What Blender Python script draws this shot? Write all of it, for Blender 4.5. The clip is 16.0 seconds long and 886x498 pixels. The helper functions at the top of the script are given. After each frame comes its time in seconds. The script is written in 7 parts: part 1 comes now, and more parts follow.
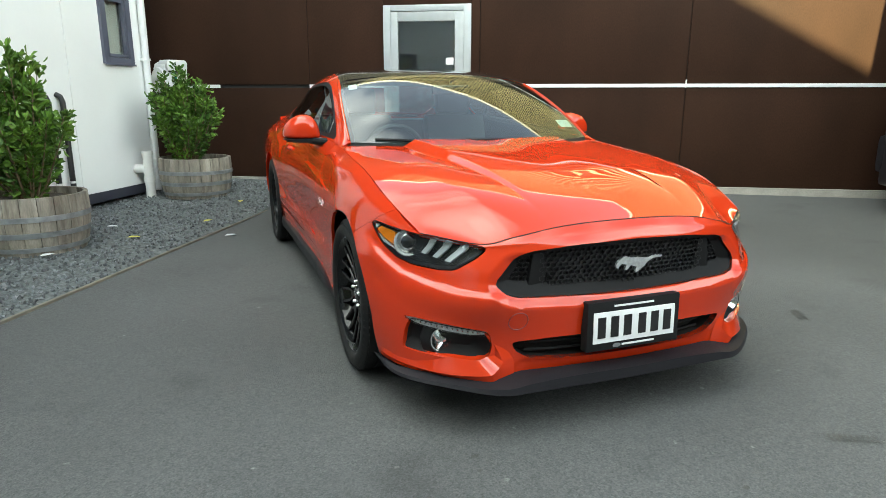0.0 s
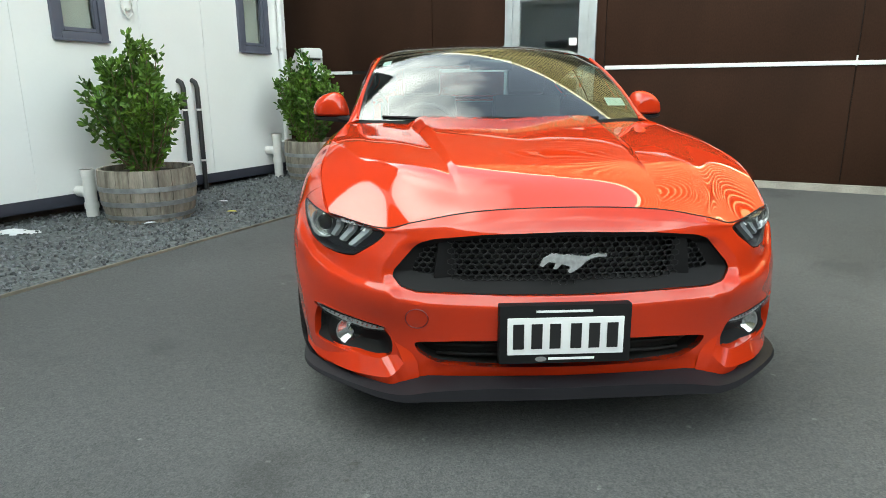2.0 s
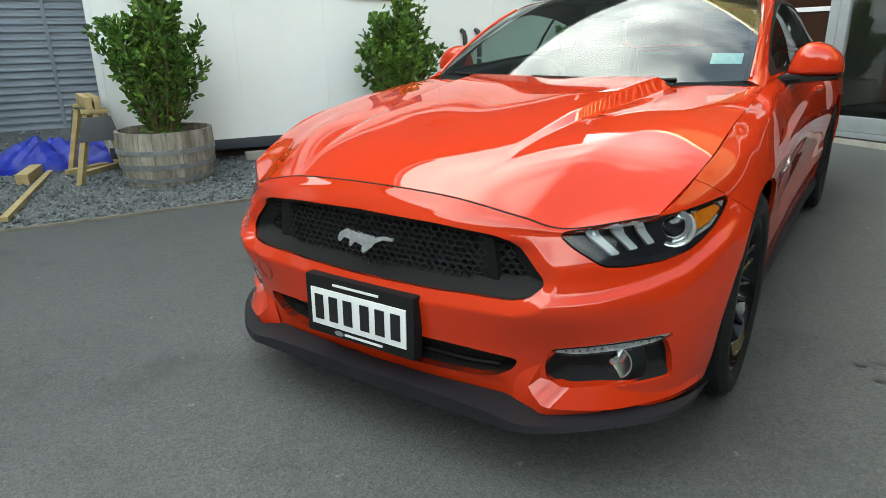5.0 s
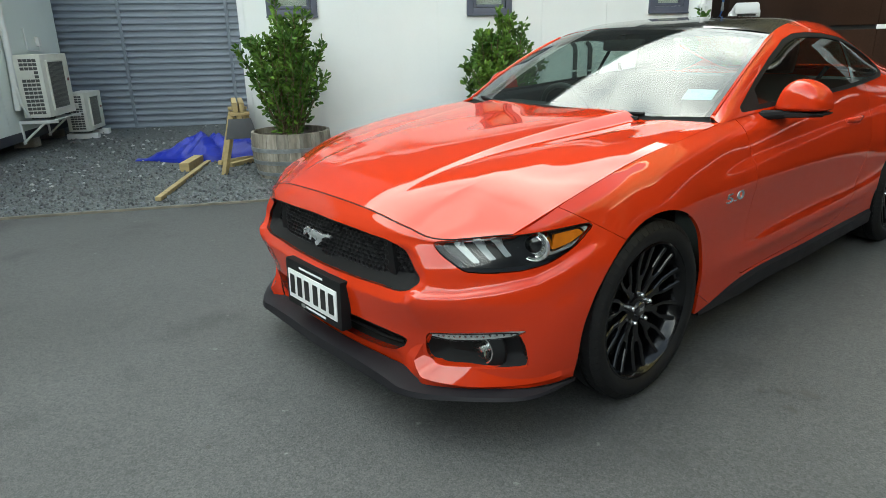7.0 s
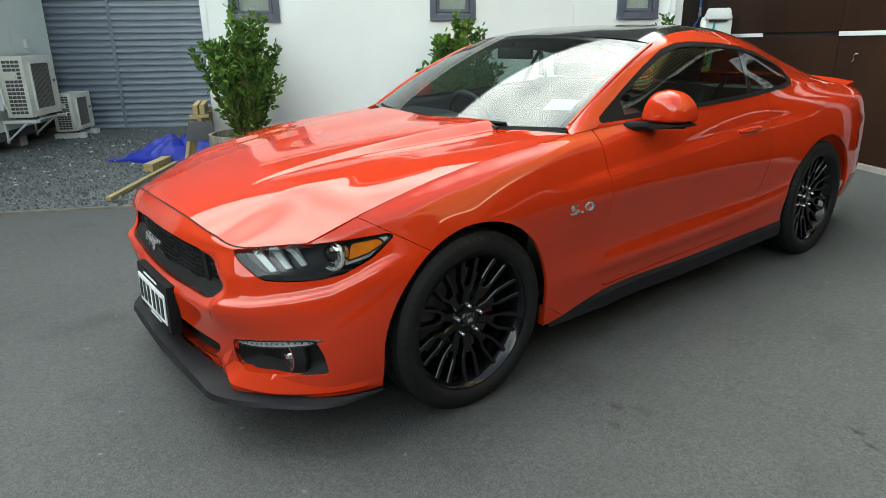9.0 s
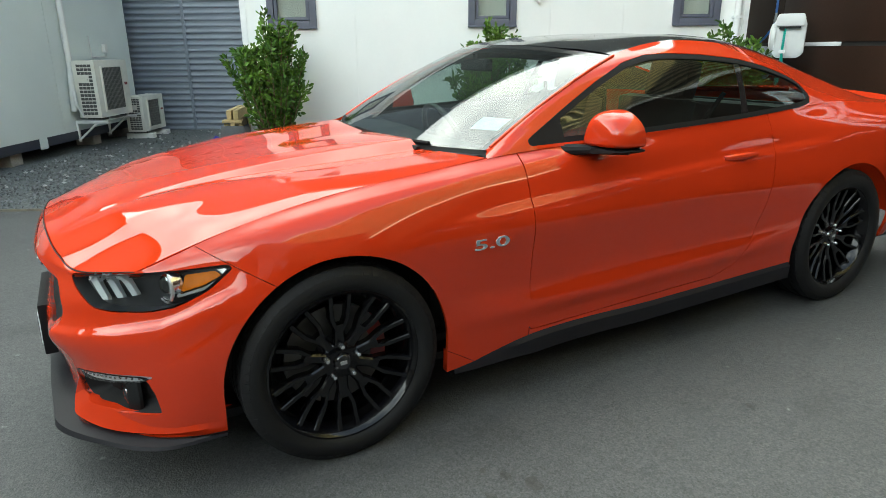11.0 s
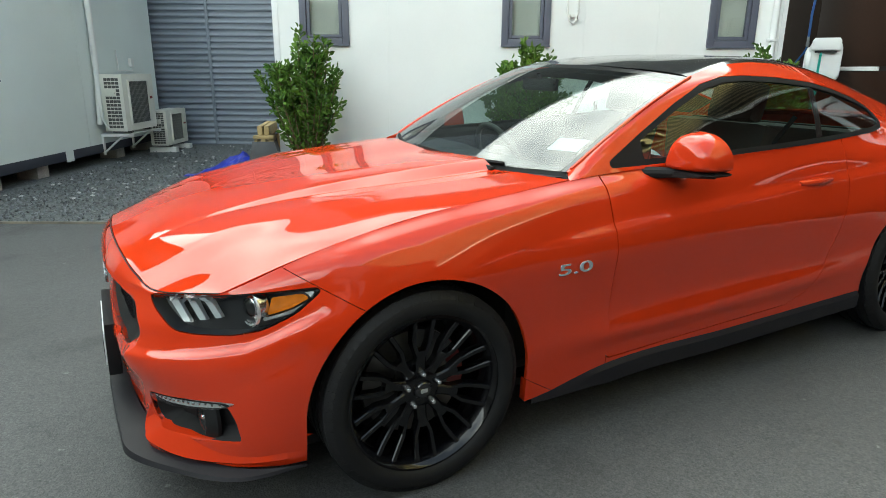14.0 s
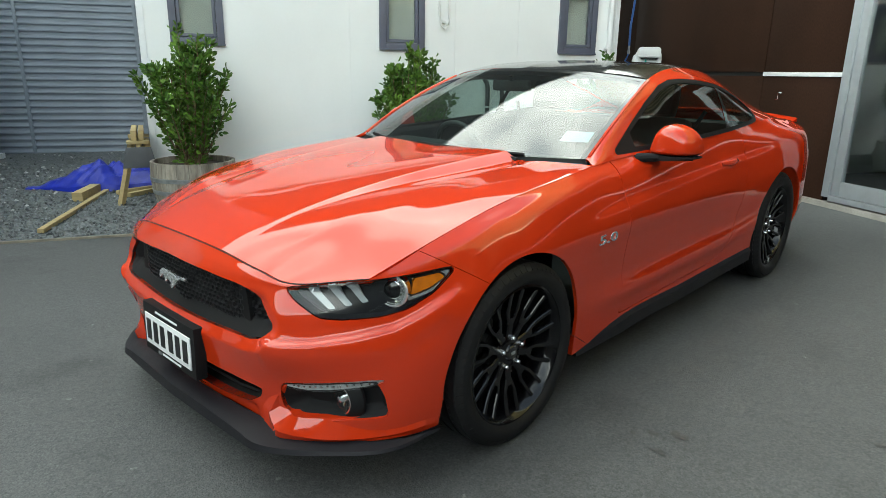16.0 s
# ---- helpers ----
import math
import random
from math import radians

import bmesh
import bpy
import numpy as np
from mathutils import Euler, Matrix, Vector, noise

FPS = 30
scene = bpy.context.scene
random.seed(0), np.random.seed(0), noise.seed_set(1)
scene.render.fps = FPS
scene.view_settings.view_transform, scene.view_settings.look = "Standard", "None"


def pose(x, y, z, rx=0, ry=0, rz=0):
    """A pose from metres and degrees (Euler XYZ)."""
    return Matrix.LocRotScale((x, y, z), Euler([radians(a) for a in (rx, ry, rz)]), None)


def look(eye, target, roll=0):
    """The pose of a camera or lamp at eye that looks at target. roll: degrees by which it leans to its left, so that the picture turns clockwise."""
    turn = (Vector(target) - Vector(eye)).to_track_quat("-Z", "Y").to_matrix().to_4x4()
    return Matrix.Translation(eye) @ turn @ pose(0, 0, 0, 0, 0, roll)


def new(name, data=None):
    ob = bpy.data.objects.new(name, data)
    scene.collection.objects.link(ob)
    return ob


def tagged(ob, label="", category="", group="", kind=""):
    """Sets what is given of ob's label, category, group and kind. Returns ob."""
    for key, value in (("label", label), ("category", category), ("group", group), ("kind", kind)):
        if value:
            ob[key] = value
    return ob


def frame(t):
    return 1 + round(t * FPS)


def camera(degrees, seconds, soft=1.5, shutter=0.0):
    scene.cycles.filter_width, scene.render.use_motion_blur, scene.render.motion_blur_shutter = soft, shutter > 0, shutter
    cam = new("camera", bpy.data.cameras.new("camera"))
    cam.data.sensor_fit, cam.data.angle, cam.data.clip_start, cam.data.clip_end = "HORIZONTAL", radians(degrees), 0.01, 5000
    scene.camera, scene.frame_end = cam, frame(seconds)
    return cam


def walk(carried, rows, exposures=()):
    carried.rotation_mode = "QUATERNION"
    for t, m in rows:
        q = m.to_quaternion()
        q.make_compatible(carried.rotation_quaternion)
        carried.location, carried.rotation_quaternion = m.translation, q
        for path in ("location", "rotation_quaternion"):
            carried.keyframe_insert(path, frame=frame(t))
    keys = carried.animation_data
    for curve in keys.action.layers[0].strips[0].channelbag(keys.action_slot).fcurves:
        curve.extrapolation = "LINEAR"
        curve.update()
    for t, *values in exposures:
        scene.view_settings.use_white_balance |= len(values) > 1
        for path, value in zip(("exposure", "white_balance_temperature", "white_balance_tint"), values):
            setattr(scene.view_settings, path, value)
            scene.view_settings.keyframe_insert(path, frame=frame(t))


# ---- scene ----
cam = camera(69.7, 16.0, soft=0.8)
# seconds, place, pitch, roll, yaw
PATH = [
    (0, -1.4684, -2.7064, 1.2076, -13.301, -0.086, -20.592),
    (0.5, -1.2128, -2.7459, 1.2084, -13.380, 0.099, -15.407),
    (1, -0.9714, -2.7430, 1.1831, -13.312, 0.045, -10.366),
    (1.5, -0.7208, -2.6712, 1.1372, -13.448, 0.163, -7.521),
    (2, -0.4821, -2.6560, 1.1214, -13.977, 0.276, -3.236),
    (2.5, -0.1972, -2.6305, 1.1086, -14.563, 0.477, 2.536),
    (3, 0.0628, -2.5186, 1.1038, -15.455, 0.640, 8.630),
    (3.5, 0.3273, -2.3870, 1.1183, -16.542, 0.722, 15.545),
    (4, 0.6328, -2.3053, 1.1372, -17.484, 0.774, 21.237),
    (6.5, 1.8067, -1.9394, 1.2434, -18.249, 1.054, 47.893),
    (7, 2.0441, -1.9373, 1.3064, -18.206, 0.992, 49.309),
    (7.5, 2.2895, -1.8239, 1.3543, -18.200, 0.968, 50.858),
    (8, 2.4199, -1.7287, 1.3556, -18.154, 0.935, 51.473),
    (8.5, 2.4553, -1.5253, 1.3366, -18.065, 0.907, 51.655),
    (9, 2.5066, -1.3805, 1.3230, -18.000, 0.699, 51.775),
    (9.5, 2.6056, -1.1879, 1.3293, -18.052, 0.741, 53.173),
    (10, 2.6901, -1.0077, 1.3314, -17.944, 0.656, 57.219),
    (12.5, 2.6895, -0.2549, 1.3499, -16.641, 0.236, 64.238),
    (13, 2.6248, -0.3602, 1.3524, -16.425, 0.135, 66.948),
    (13.5, 2.5264, -0.5575, 1.3351, -16.046, -0.190, 64.565),
    (14, 2.4938, -0.8024, 1.3334, -15.892, -0.393, 61.458),
    (14.5, 2.4314, -1.0455, 1.3285, -15.893, -0.466, 59.071),
    (15, 2.2821, -1.2678, 1.3227, -15.761, -0.595, 56.650),
    (15.5, 2.1559, -1.4796, 1.3238, -15.635, -0.797, 48.768),
    (16, 2.1430, -1.7068, 1.3267, -15.547, -0.837, 43.642),
]
walk(cam, [(t, pose(x, y, z, 90 + pitch, roll, yaw)) for t, x, y, z, pitch, roll, yaw in PATH],
     exposures=[(0.0, 2.52, 6500, -2), (3.5, 2.30, 6500, -2), (8.0, 2.28, 6500, -2), (12.5, 2.50, 6500, -2), (14.0, 2.38, 6500, -2), (16.0, 2.22, 6500, -2)])

# ---------------------------------------------------------------- light
SUN_UP, SUN_FROM = 17.0, -119.0   # degrees above the horizon, heading of the sun in the plan
world = bpy.data.worlds.new("sky_world")
scene.world = world
world.use_nodes = True
wn, wl = world.node_tree.nodes, world.node_tree.links
wn.clear()
w_out, w_bg = wn.new("ShaderNodeOutputWorld"), wn.new("ShaderNodeBackground")
w_sky = wn.new("ShaderNodeTexSky")
w_sky.sky_type, w_sky.sun_disc = "NISHITA", False
w_sky.sun_elevation, w_sky.sun_rotation = radians(SUN_UP), radians(90 - SUN_FROM)
w_sky.dust_density = 2.0
w_co, w_map, w_noise, w_ramp, w_mix = (wn.new("ShaderNodeTexCoord"), wn.new("ShaderNodeMapping"), wn.new("ShaderNodeTexNoise"),
                                       wn.new("ShaderNodeValToRGB"), wn.new("ShaderNodeMix"))
w_map.inputs["Scale"].default_value = (1.0, 1.0, 2.2)
w_noise.inputs["Scale"].default_value, w_noise.inputs["Detail"].default_value, w_noise.inputs["Roughness"].default_value = 2.6, 7, 0.55
w_ramp.color_ramp.elements[0].position, w_ramp.color_ramp.elements[1].position = 0.36, 0.70
w_mix.data_type = "RGBA"
wl.new(w_co.outputs["Generated"], w_map.inputs["Vector"])
wl.new(w_map.outputs["Vector"], w_noise.inputs["Vector"])
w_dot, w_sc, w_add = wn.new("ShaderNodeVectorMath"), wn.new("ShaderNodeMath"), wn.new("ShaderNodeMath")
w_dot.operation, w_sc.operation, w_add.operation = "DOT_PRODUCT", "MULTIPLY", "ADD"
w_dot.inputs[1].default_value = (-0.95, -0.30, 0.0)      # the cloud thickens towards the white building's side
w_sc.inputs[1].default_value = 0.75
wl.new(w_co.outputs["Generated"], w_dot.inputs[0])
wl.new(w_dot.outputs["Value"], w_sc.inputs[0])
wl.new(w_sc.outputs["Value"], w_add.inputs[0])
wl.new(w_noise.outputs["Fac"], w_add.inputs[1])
w_high, w_hs, w_sum = wn.new("ShaderNodeVectorMath"), wn.new("ShaderNodeMath"), wn.new("ShaderNodeMath")
w_high.operation, w_hs.operation, w_sum.operation = "DOT_PRODUCT", "MULTIPLY_ADD", "ADD"
w_high.inputs[1].default_value = (-0.35, 0.75, 0.45)      # over the corner between the two buildings
w_hs.inputs[1].default_value, w_hs.inputs[2].default_value = 0.35, -0.15
wl.new(w_co.outputs["Generated"], w_high.inputs[0])
wl.new(w_high.outputs["Value"], w_hs.inputs[0])
wl.new(w_hs.outputs["Value"], w_sum.inputs[0])
wl.new(w_add.outputs["Value"], w_sum.inputs[1])
w_east, w_pos, w_pow, w_es, w_all = (wn.new("ShaderNodeVectorMath"), wn.new("ShaderNodeMath"), wn.new("ShaderNodeMath"), wn.new("ShaderNodeMath"), wn.new("ShaderNodeMath"))
w_east.operation, w_pos.operation, w_pow.operation, w_es.operation, w_all.operation = "DOT_PRODUCT", "MAXIMUM", "POWER", "MULTIPLY", "ADD"
w_east.inputs[1].default_value = (0.84, -0.48, 0.26)      # and an added bright bank low over the open side, to light the white wall
w_pos.inputs[1].default_value, w_pow.inputs[1].default_value, w_es.inputs[1].default_value = 0.0, 4.0, 0.9
wl.new(w_co.outputs["Generated"], w_east.inputs[0])
wl.new(w_east.outputs["Value"], w_pos.inputs[0])
wl.new(w_pos.outputs["Value"], w_pow.inputs[0])
wl.new(w_pow.outputs["Value"], w_es.inputs[0])
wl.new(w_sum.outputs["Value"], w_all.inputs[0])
wl.new(w_es.outputs["Value"], w_all.inputs[1])
w_gap, w_gp, w_gw, w_gs = wn.new("ShaderNodeVectorMath"), wn.new("ShaderNodeMath"), wn.new("ShaderNodeMath"), wn.new("ShaderNodeMath")
w_gap.operation, w_gp.operation, w_gw.operation, w_gs.operation = "DOT_PRODUCT", "MAXIMUM", "POWER", "MULTIPLY_ADD"
w_gap.inputs[1].default_value = (0.50, 0.50, 0.70)        # a clear blue stretch high over the brown building
w_gp.inputs[1].default_value, w_gw.inputs[1].default_value, w_gs.inputs[1].default_value = 0.0, 12.0, -0.6
wl.new(w_co.outputs["Generated"], w_gap.inputs[0])
wl.new(w_gap.outputs["Value"], w_gp.inputs[0])
wl.new(w_gp.outputs["Value"], w_gw.inputs[0])
wl.new(w_gw.outputs["Value"], w_gs.inputs[0])
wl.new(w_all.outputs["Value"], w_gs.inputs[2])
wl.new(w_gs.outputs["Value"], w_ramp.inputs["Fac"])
w_n2, w_r2, w_m2 = wn.new("ShaderNodeTexNoise"), wn.new("ShaderNodeValToRGB"), wn.new("ShaderNodeMapping")
w_m2.inputs["Location"].default_value, w_m2.inputs["Scale"].default_value = (3.1, 1.7, 0.4), (1.0, 1.0, 2.6)
w_n2.inputs["Scale"].default_value, w_n2.inputs["Detail"].default_value = 3.4, 6
w_r2.color_ramp.elements[0].position, w_r2.color_ramp.elements[1].position = 0.34, 0.66
w_r2.color_ramp.elements[0].color, w_r2.color_ramp.elements[1].color = (0.50, 0.52, 0.53, 1), (1.05, 1.04, 1.0, 1)
w_tone = wn.new("ShaderNodeMix")
w_tone.data_type, w_tone.blend_type = "RGBA", "MULTIPLY"
w_tone.inputs["Factor"].default_value = 1.0
w_tone.inputs["A"].default_value = (9.2, 9.3, 9.4, 1)
wl.new(w_co.outputs["Generated"], w_m2.inputs["Vector"])
wl.new(w_m2.outputs["Vector"], w_n2.inputs["Vector"])
wl.new(w_n2.outputs["Fac"], w_r2.inputs["Fac"])
wl.new(w_r2.outputs["Color"], w_tone.inputs["B"])
wl.new(w_tone.outputs["Result"], w_mix.inputs["B"])
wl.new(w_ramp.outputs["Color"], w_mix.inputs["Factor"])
w_haze = wn.new("ShaderNodeHueSaturation")
w_haze.inputs["Saturation"].default_value = 0.55
wl.new(w_sky.outputs["Color"], w_haze.inputs["Color"])
wl.new(w_haze.outputs["Color"], w_mix.inputs["A"])
wl.new(w_mix.outputs["Result"], w_bg.inputs["Color"])
wl.new(w_bg.outputs["Background"], w_out.inputs["Surface"])
w_bg.inputs["Strength"].default_value = 0.15
sun = new("sun", bpy.data.lights.new("sun", "SUN"))
sun.data.energy, sun.data.angle, sun.data.color = 5.0, radians(0.6), (1.0, 0.88, 0.50)
sun_dir = Vector((math.cos(radians(SUN_FROM)) * math.cos(radians(SUN_UP)), math.sin(radians(SUN_FROM)) * math.cos(radians(SUN_UP)), math.sin(radians(SUN_UP))))
sun.matrix_world = look((0, 0, 20), Vector((0, 0, 20)) - sun_dir)


# ---------------------------------------------------------------- materials
def material(name, colour, rough=0.5, metal=0.0, coat=0.0, scale=8.0, vary=0.15, dark=None, bump=0.0, bump_scale=60.0, fine=0.0, ior=1.5,
             island=0.0, rough_vary=0.1, stretch=(1, 1, 1), spec=0.5, coat_ior=1.5):
    """A painted or plain surface: base colour with large blotches and fine grain, roughness that varies, and relief."""
    m = bpy.data.materials.new(name)
    m.use_nodes = True
    nt = m.node_tree
    b = nt.nodes["Principled BSDF"]
    b.inputs["Roughness"].default_value, b.inputs["Metallic"].default_value = rough, metal
    b.inputs["Coat Weight"].default_value, b.inputs["Coat Roughness"].default_value, b.inputs["IOR"].default_value = coat, 0.012, ior
    b.inputs["Specular IOR Level"].default_value, b.inputs["Coat IOR"].default_value = spec, coat_ior
    co, mp = nt.nodes.new("ShaderNodeTexCoord"), nt.nodes.new("ShaderNodeMapping")
    mp.inputs["Scale"].default_value = stretch
    nt.links.new(co.outputs["Object"], mp.inputs["Vector"])
    big, small = nt.nodes.new("ShaderNodeTexNoise"), nt.nodes.new("ShaderNodeTexNoise")
    big.inputs["Scale"].default_value, big.inputs["Detail"].default_value = scale, 5
    small.inputs["Scale"].default_value, small.inputs["Detail"].default_value = bump_scale, 3
    for n in (big, small):
        nt.links.new(mp.outputs["Vector"], n.inputs["Vector"])
    if dark is None:
        dark = tuple(c * (1 - vary) for c in colour)
    ramp = nt.nodes.new("ShaderNodeValToRGB")
    ramp.color_ramp.elements[0].position, ramp.color_ramp.elements[1].position = 0.35, 0.65
    ramp.color_ramp.elements[0].color, ramp.color_ramp.elements[1].color = (*dark, 1), (*colour, 1)
    nt.links.new(big.outputs["Fac"], ramp.inputs["Fac"])
    out = ramp.outputs["Color"]
    if fine:
        mx = nt.nodes.new("ShaderNodeMix")
        mx.data_type, mx.blend_type = "RGBA", "OVERLAY"
        mx.inputs["Factor"].default_value = fine
        nt.links.new(out, mx.inputs["A"])
        nt.links.new(small.outputs["Fac"], mx.inputs["B"])
        out = mx.outputs["Result"]
    if island:
        info, hsv, mr = nt.nodes.new("ShaderNodeObjectInfo"), nt.nodes.new("ShaderNodeHueSaturation"), nt.nodes.new("ShaderNodeMapRange")
        geo, add, fr = nt.nodes.new("ShaderNodeNewGeometry"), nt.nodes.new("ShaderNodeMath"), nt.nodes.new("ShaderNodeMath")
        fr.operation = "FRACT"
        nt.links.new(info.outputs["Random"], add.inputs[0])
        nt.links.new(geo.outputs["Random Per Island"], add.inputs[1])
        nt.links.new(add.outputs[0], fr.inputs[0])
        mr.inputs["To Min"].default_value, mr.inputs["To Max"].default_value = 1 - island, 1 + island
        nt.links.new(fr.outputs[0], mr.inputs["Value"])
        nt.links.new(mr.outputs["Result"], hsv.inputs["Value"])
        nt.links.new(out, hsv.inputs["Color"])
        out = hsv.outputs["Color"]
    nt.links.new(out, b.inputs["Base Color"])
    rr = nt.nodes.new("ShaderNodeMapRange")
    rr.inputs["To Min"].default_value, rr.inputs["To Max"].default_value = max(0.02, rough - rough_vary), min(1, rough + rough_vary)
    nt.links.new(big.outputs["Fac"], rr.inputs["Value"])
    nt.links.new(rr.outputs["Result"], b.inputs["Roughness"])
    if bump:
        bp = nt.nodes.new("ShaderNodeBump")
        bp.inputs["Strength"].default_value, bp.inputs["Distance"].default_value = bump, 0.004
        nt.links.new(small.outputs["Fac"], bp.inputs["Height"])
        nt.links.new(bp.outputs["Normal"], b.inputs["Normal"])
    return m


def glass_material(name, tint, rough=0.0, mix=0.5):
    """A thin tinted pane: part clear, part mirror, the more so at a slant; mix is the mirror seen head-on."""
    m = bpy.data.materials.new(name)
    m.use_nodes = True
    nt = m.node_tree
    nt.nodes.clear()
    out, clear, gloss, mx = (nt.nodes.new("ShaderNodeOutputMaterial"), nt.nodes.new("ShaderNodeBsdfTransparent"),
                             nt.nodes.new("ShaderNodeBsdfGlossy"), nt.nodes.new("ShaderNodeMixShader"))
    lw, pw, ma = nt.nodes.new("ShaderNodeLayerWeight"), nt.nodes.new("ShaderNodeMath"), nt.nodes.new("ShaderNodeMath")
    lw.inputs["Blend"].default_value = 0.5
    pw.operation, ma.operation = "POWER", "MULTIPLY_ADD"
    pw.inputs[1].default_value = 5.0
    ma.inputs[1].default_value, ma.inputs[2].default_value = 1 - mix, mix
    clear.inputs["Color"].default_value = (*tint, 1)
    gloss.inputs["Roughness"].default_value = rough
    nt.links.new(lw.outputs["Facing"], pw.inputs[0])
    nt.links.new(pw.outputs[0], ma.inputs[0])
    nt.links.new(ma.outputs[0], mx.inputs["Fac"])
    nt.links.new(clear.outputs["BSDF"], mx.inputs[1])
    nt.links.new(gloss.outputs["BSDF"], mx.inputs[2])
    nt.links.new(mx.outputs["Shader"], out.inputs["Surface"])
    return m


def asphalt_material():
    m = material("asphalt", (0.087, 0.089, 0.091), 0.80, scale=0.55, vary=0.30, bump=0.9, bump_scale=150, fine=0.7, rough_vary=0.12)
    nt = m.node_tree
    b = nt.nodes["Principled BSDF"]
    vor = nt.nodes.new("ShaderNodeTexVoronoi")
    vor.inputs["Scale"].default_value = 110
    co = nt.nodes["Texture Coordinate"]
    nt.links.new(co.outputs["Object"], vor.inputs["Vector"])
    src = b.inputs["Base Color"].links[0].from_socket
    ramp = nt.nodes.new("ShaderNodeValToRGB")
    ramp.color_ramp.elements[0].position, ramp.color_ramp.elements[1].position = 0.0, 1.0
    ramp.color_ramp.elements[0].color, ramp.color_ramp.elements[1].color = (0.62, 0.62, 0.62, 1), (1.25, 1.25, 1.22, 1)
    nt.links.new(vor.outputs["Color"], ramp.inputs["Fac"])
    mx = nt.nodes.new("ShaderNodeMix")
    mx.data_type, mx.blend_type = "RGBA", "MULTIPLY"
    mx.inputs["Factor"].default_value = 0.75
    nt.links.new(src, mx.inputs["A"])
    nt.links.new(ramp.outputs["Color"], mx.inputs["B"])
    # darker oily stains, a few hand-widths across
    st, sr, m2 = nt.nodes.new("ShaderNodeTexNoise"), nt.nodes.new("ShaderNodeValToRGB"), nt.nodes.new("ShaderNodeMix")
    st.inputs["Scale"].default_value, st.inputs["Detail"].default_value = 1.7, 6
    sr.color_ramp.elements[0].position, sr.color_ramp.elements[1].position = 0.30, 0.42
    sr.color_ramp.elements[0].color, sr.color_ramp.elements[1].color = (0.72, 0.72, 0.72, 1), (1, 1, 1, 1)
    nt.links.new(co.outputs["Object"], st.inputs["Vector"])
    nt.links.new(st.outputs["Fac"], sr.inputs["Fac"])
    m2.data_type, m2.blend_type = "RGBA", "MULTIPLY"
    m2.inputs["Factor"].default_value = 1.0
    nt.links.new(mx.outputs["Result"], m2.inputs["A"])
    nt.links.new(sr.outputs["Color"], m2.inputs["B"])
    # sparse pale chips of bared stone
    ch, cr, wob, m3 = nt.nodes.new("ShaderNodeTexVoronoi"), nt.nodes.new("ShaderNodeValToRGB"), nt.nodes.new("ShaderNodeVectorMath"), nt.nodes.new("ShaderNodeMix")
    jit = nt.nodes.new("ShaderNodeTexNoise")
    jit.inputs["Scale"].default_value = 40
    wob.operation = "MULTIPLY_ADD"
    wob.inputs[1].default_value = (0.03, 0.03, 0.0)
    nt.links.new(co.outputs["Object"], jit.inputs["Vector"])
    nt.links.new(jit.outputs["Color"], wob.inputs[0])
    nt.links.new(co.outputs["Object"], wob.inputs[2])
    ch.inputs["Scale"].default_value = 5.5
    nt.links.new(wob.outputs["Vector"], ch.inputs["Vector"])
    cr.color_ramp.elements[0].position, cr.color_ramp.elements[1].position = 0.035, 0.060
    cr.color_ramp.elements[0].color, cr.color_ramp.elements[1].color = (1.9, 1.9, 1.85, 1), (1, 1, 1, 1)
    nt.links.new(ch.outputs["Distance"], cr.inputs["Fac"])
    m3.data_type, m3.blend_type = "RGBA", "MULTIPLY"
    m3.inputs["Factor"].default_value = 1.0
    nt.links.new(m2.outputs["Result"], m3.inputs["A"])
    nt.links.new(cr.outputs["Color"], m3.inputs["B"])
    nt.links.new(m3.outputs["Result"], b.inputs["Base Color"])
    return m


M_ASPHALT = asphalt_material()
M_STAIN = material("oil_stain", (0.055, 0.054, 0.052), 0.6, scale=60, vary=0.5, bump=0.6, bump_scale=170)
M_PAINT = material("orange_paint", (0.52, 0.0320, 0.0066), 0.5, metal=0.0, coat=1.0, coat_ior=1.58, spec=0.0, scale=1.5, vary=0.03, rough_vary=0.03, fine=0.0)
M_BLACKGLOSS = material("gloss_black", (0.012, 0.012, 0.013), 0.12, coat=0.6, vary=0.1, rough_vary=0.04)
M_PLASTIC = material("black_plastic", (0.012, 0.012, 0.013), 0.6, spec=0.16, vary=0.15, bump=0.08, bump_scale=400)
M_SPLIT = material("splitter_plastic", (0.015, 0.0145, 0.018), 0.5, spec=0.22, vary=0.15, bump=0.1, bump_scale=300)
M_MESH = material("grille_mesh", (0.024, 0.024, 0.027), 0.45, vary=0.15)
M_DARK = material("matte_black", (0.010, 0.010, 0.010), 0.8, vary=0.2)
M_TYRE = material("tyre_rubber", (0.013, 0.013, 0.014), 0.55, spec=0.22, vary=0.2, bump=0.15, bump_scale=200, scale=12)
M_RIM = material("rim_black", (0.004, 0.004, 0.005), 0.18, coat=0.45, spec=0.2, vary=0.1, rough_vary=0.03)
M_CHROME = material("chrome", (0.88, 0.89, 0.90), 0.16, metal=1.0, vary=0.06, rough_vary=0.05)
M_STEEL = material("brake_steel", (0.16, 0.155, 0.15), 0.4, metal=1.0, vary=0.2)
M_RED = material("caliper_red", (0.22, 0.010, 0.010), 0.35, coat=0.3)
M_AMBER = material("amber_lens", (0.62, 0.17, 0.01), 0.12, coat=1.0, vary=0.2, scale=40)
M_WIRE = material("guard_wire_grey", (0.22, 0.22, 0.20), 0.45, vary=0.1)
M_LAMPBOX = material("lamp_housing", (0.012, 0.013, 0.017), 0.35, vary=0.1)
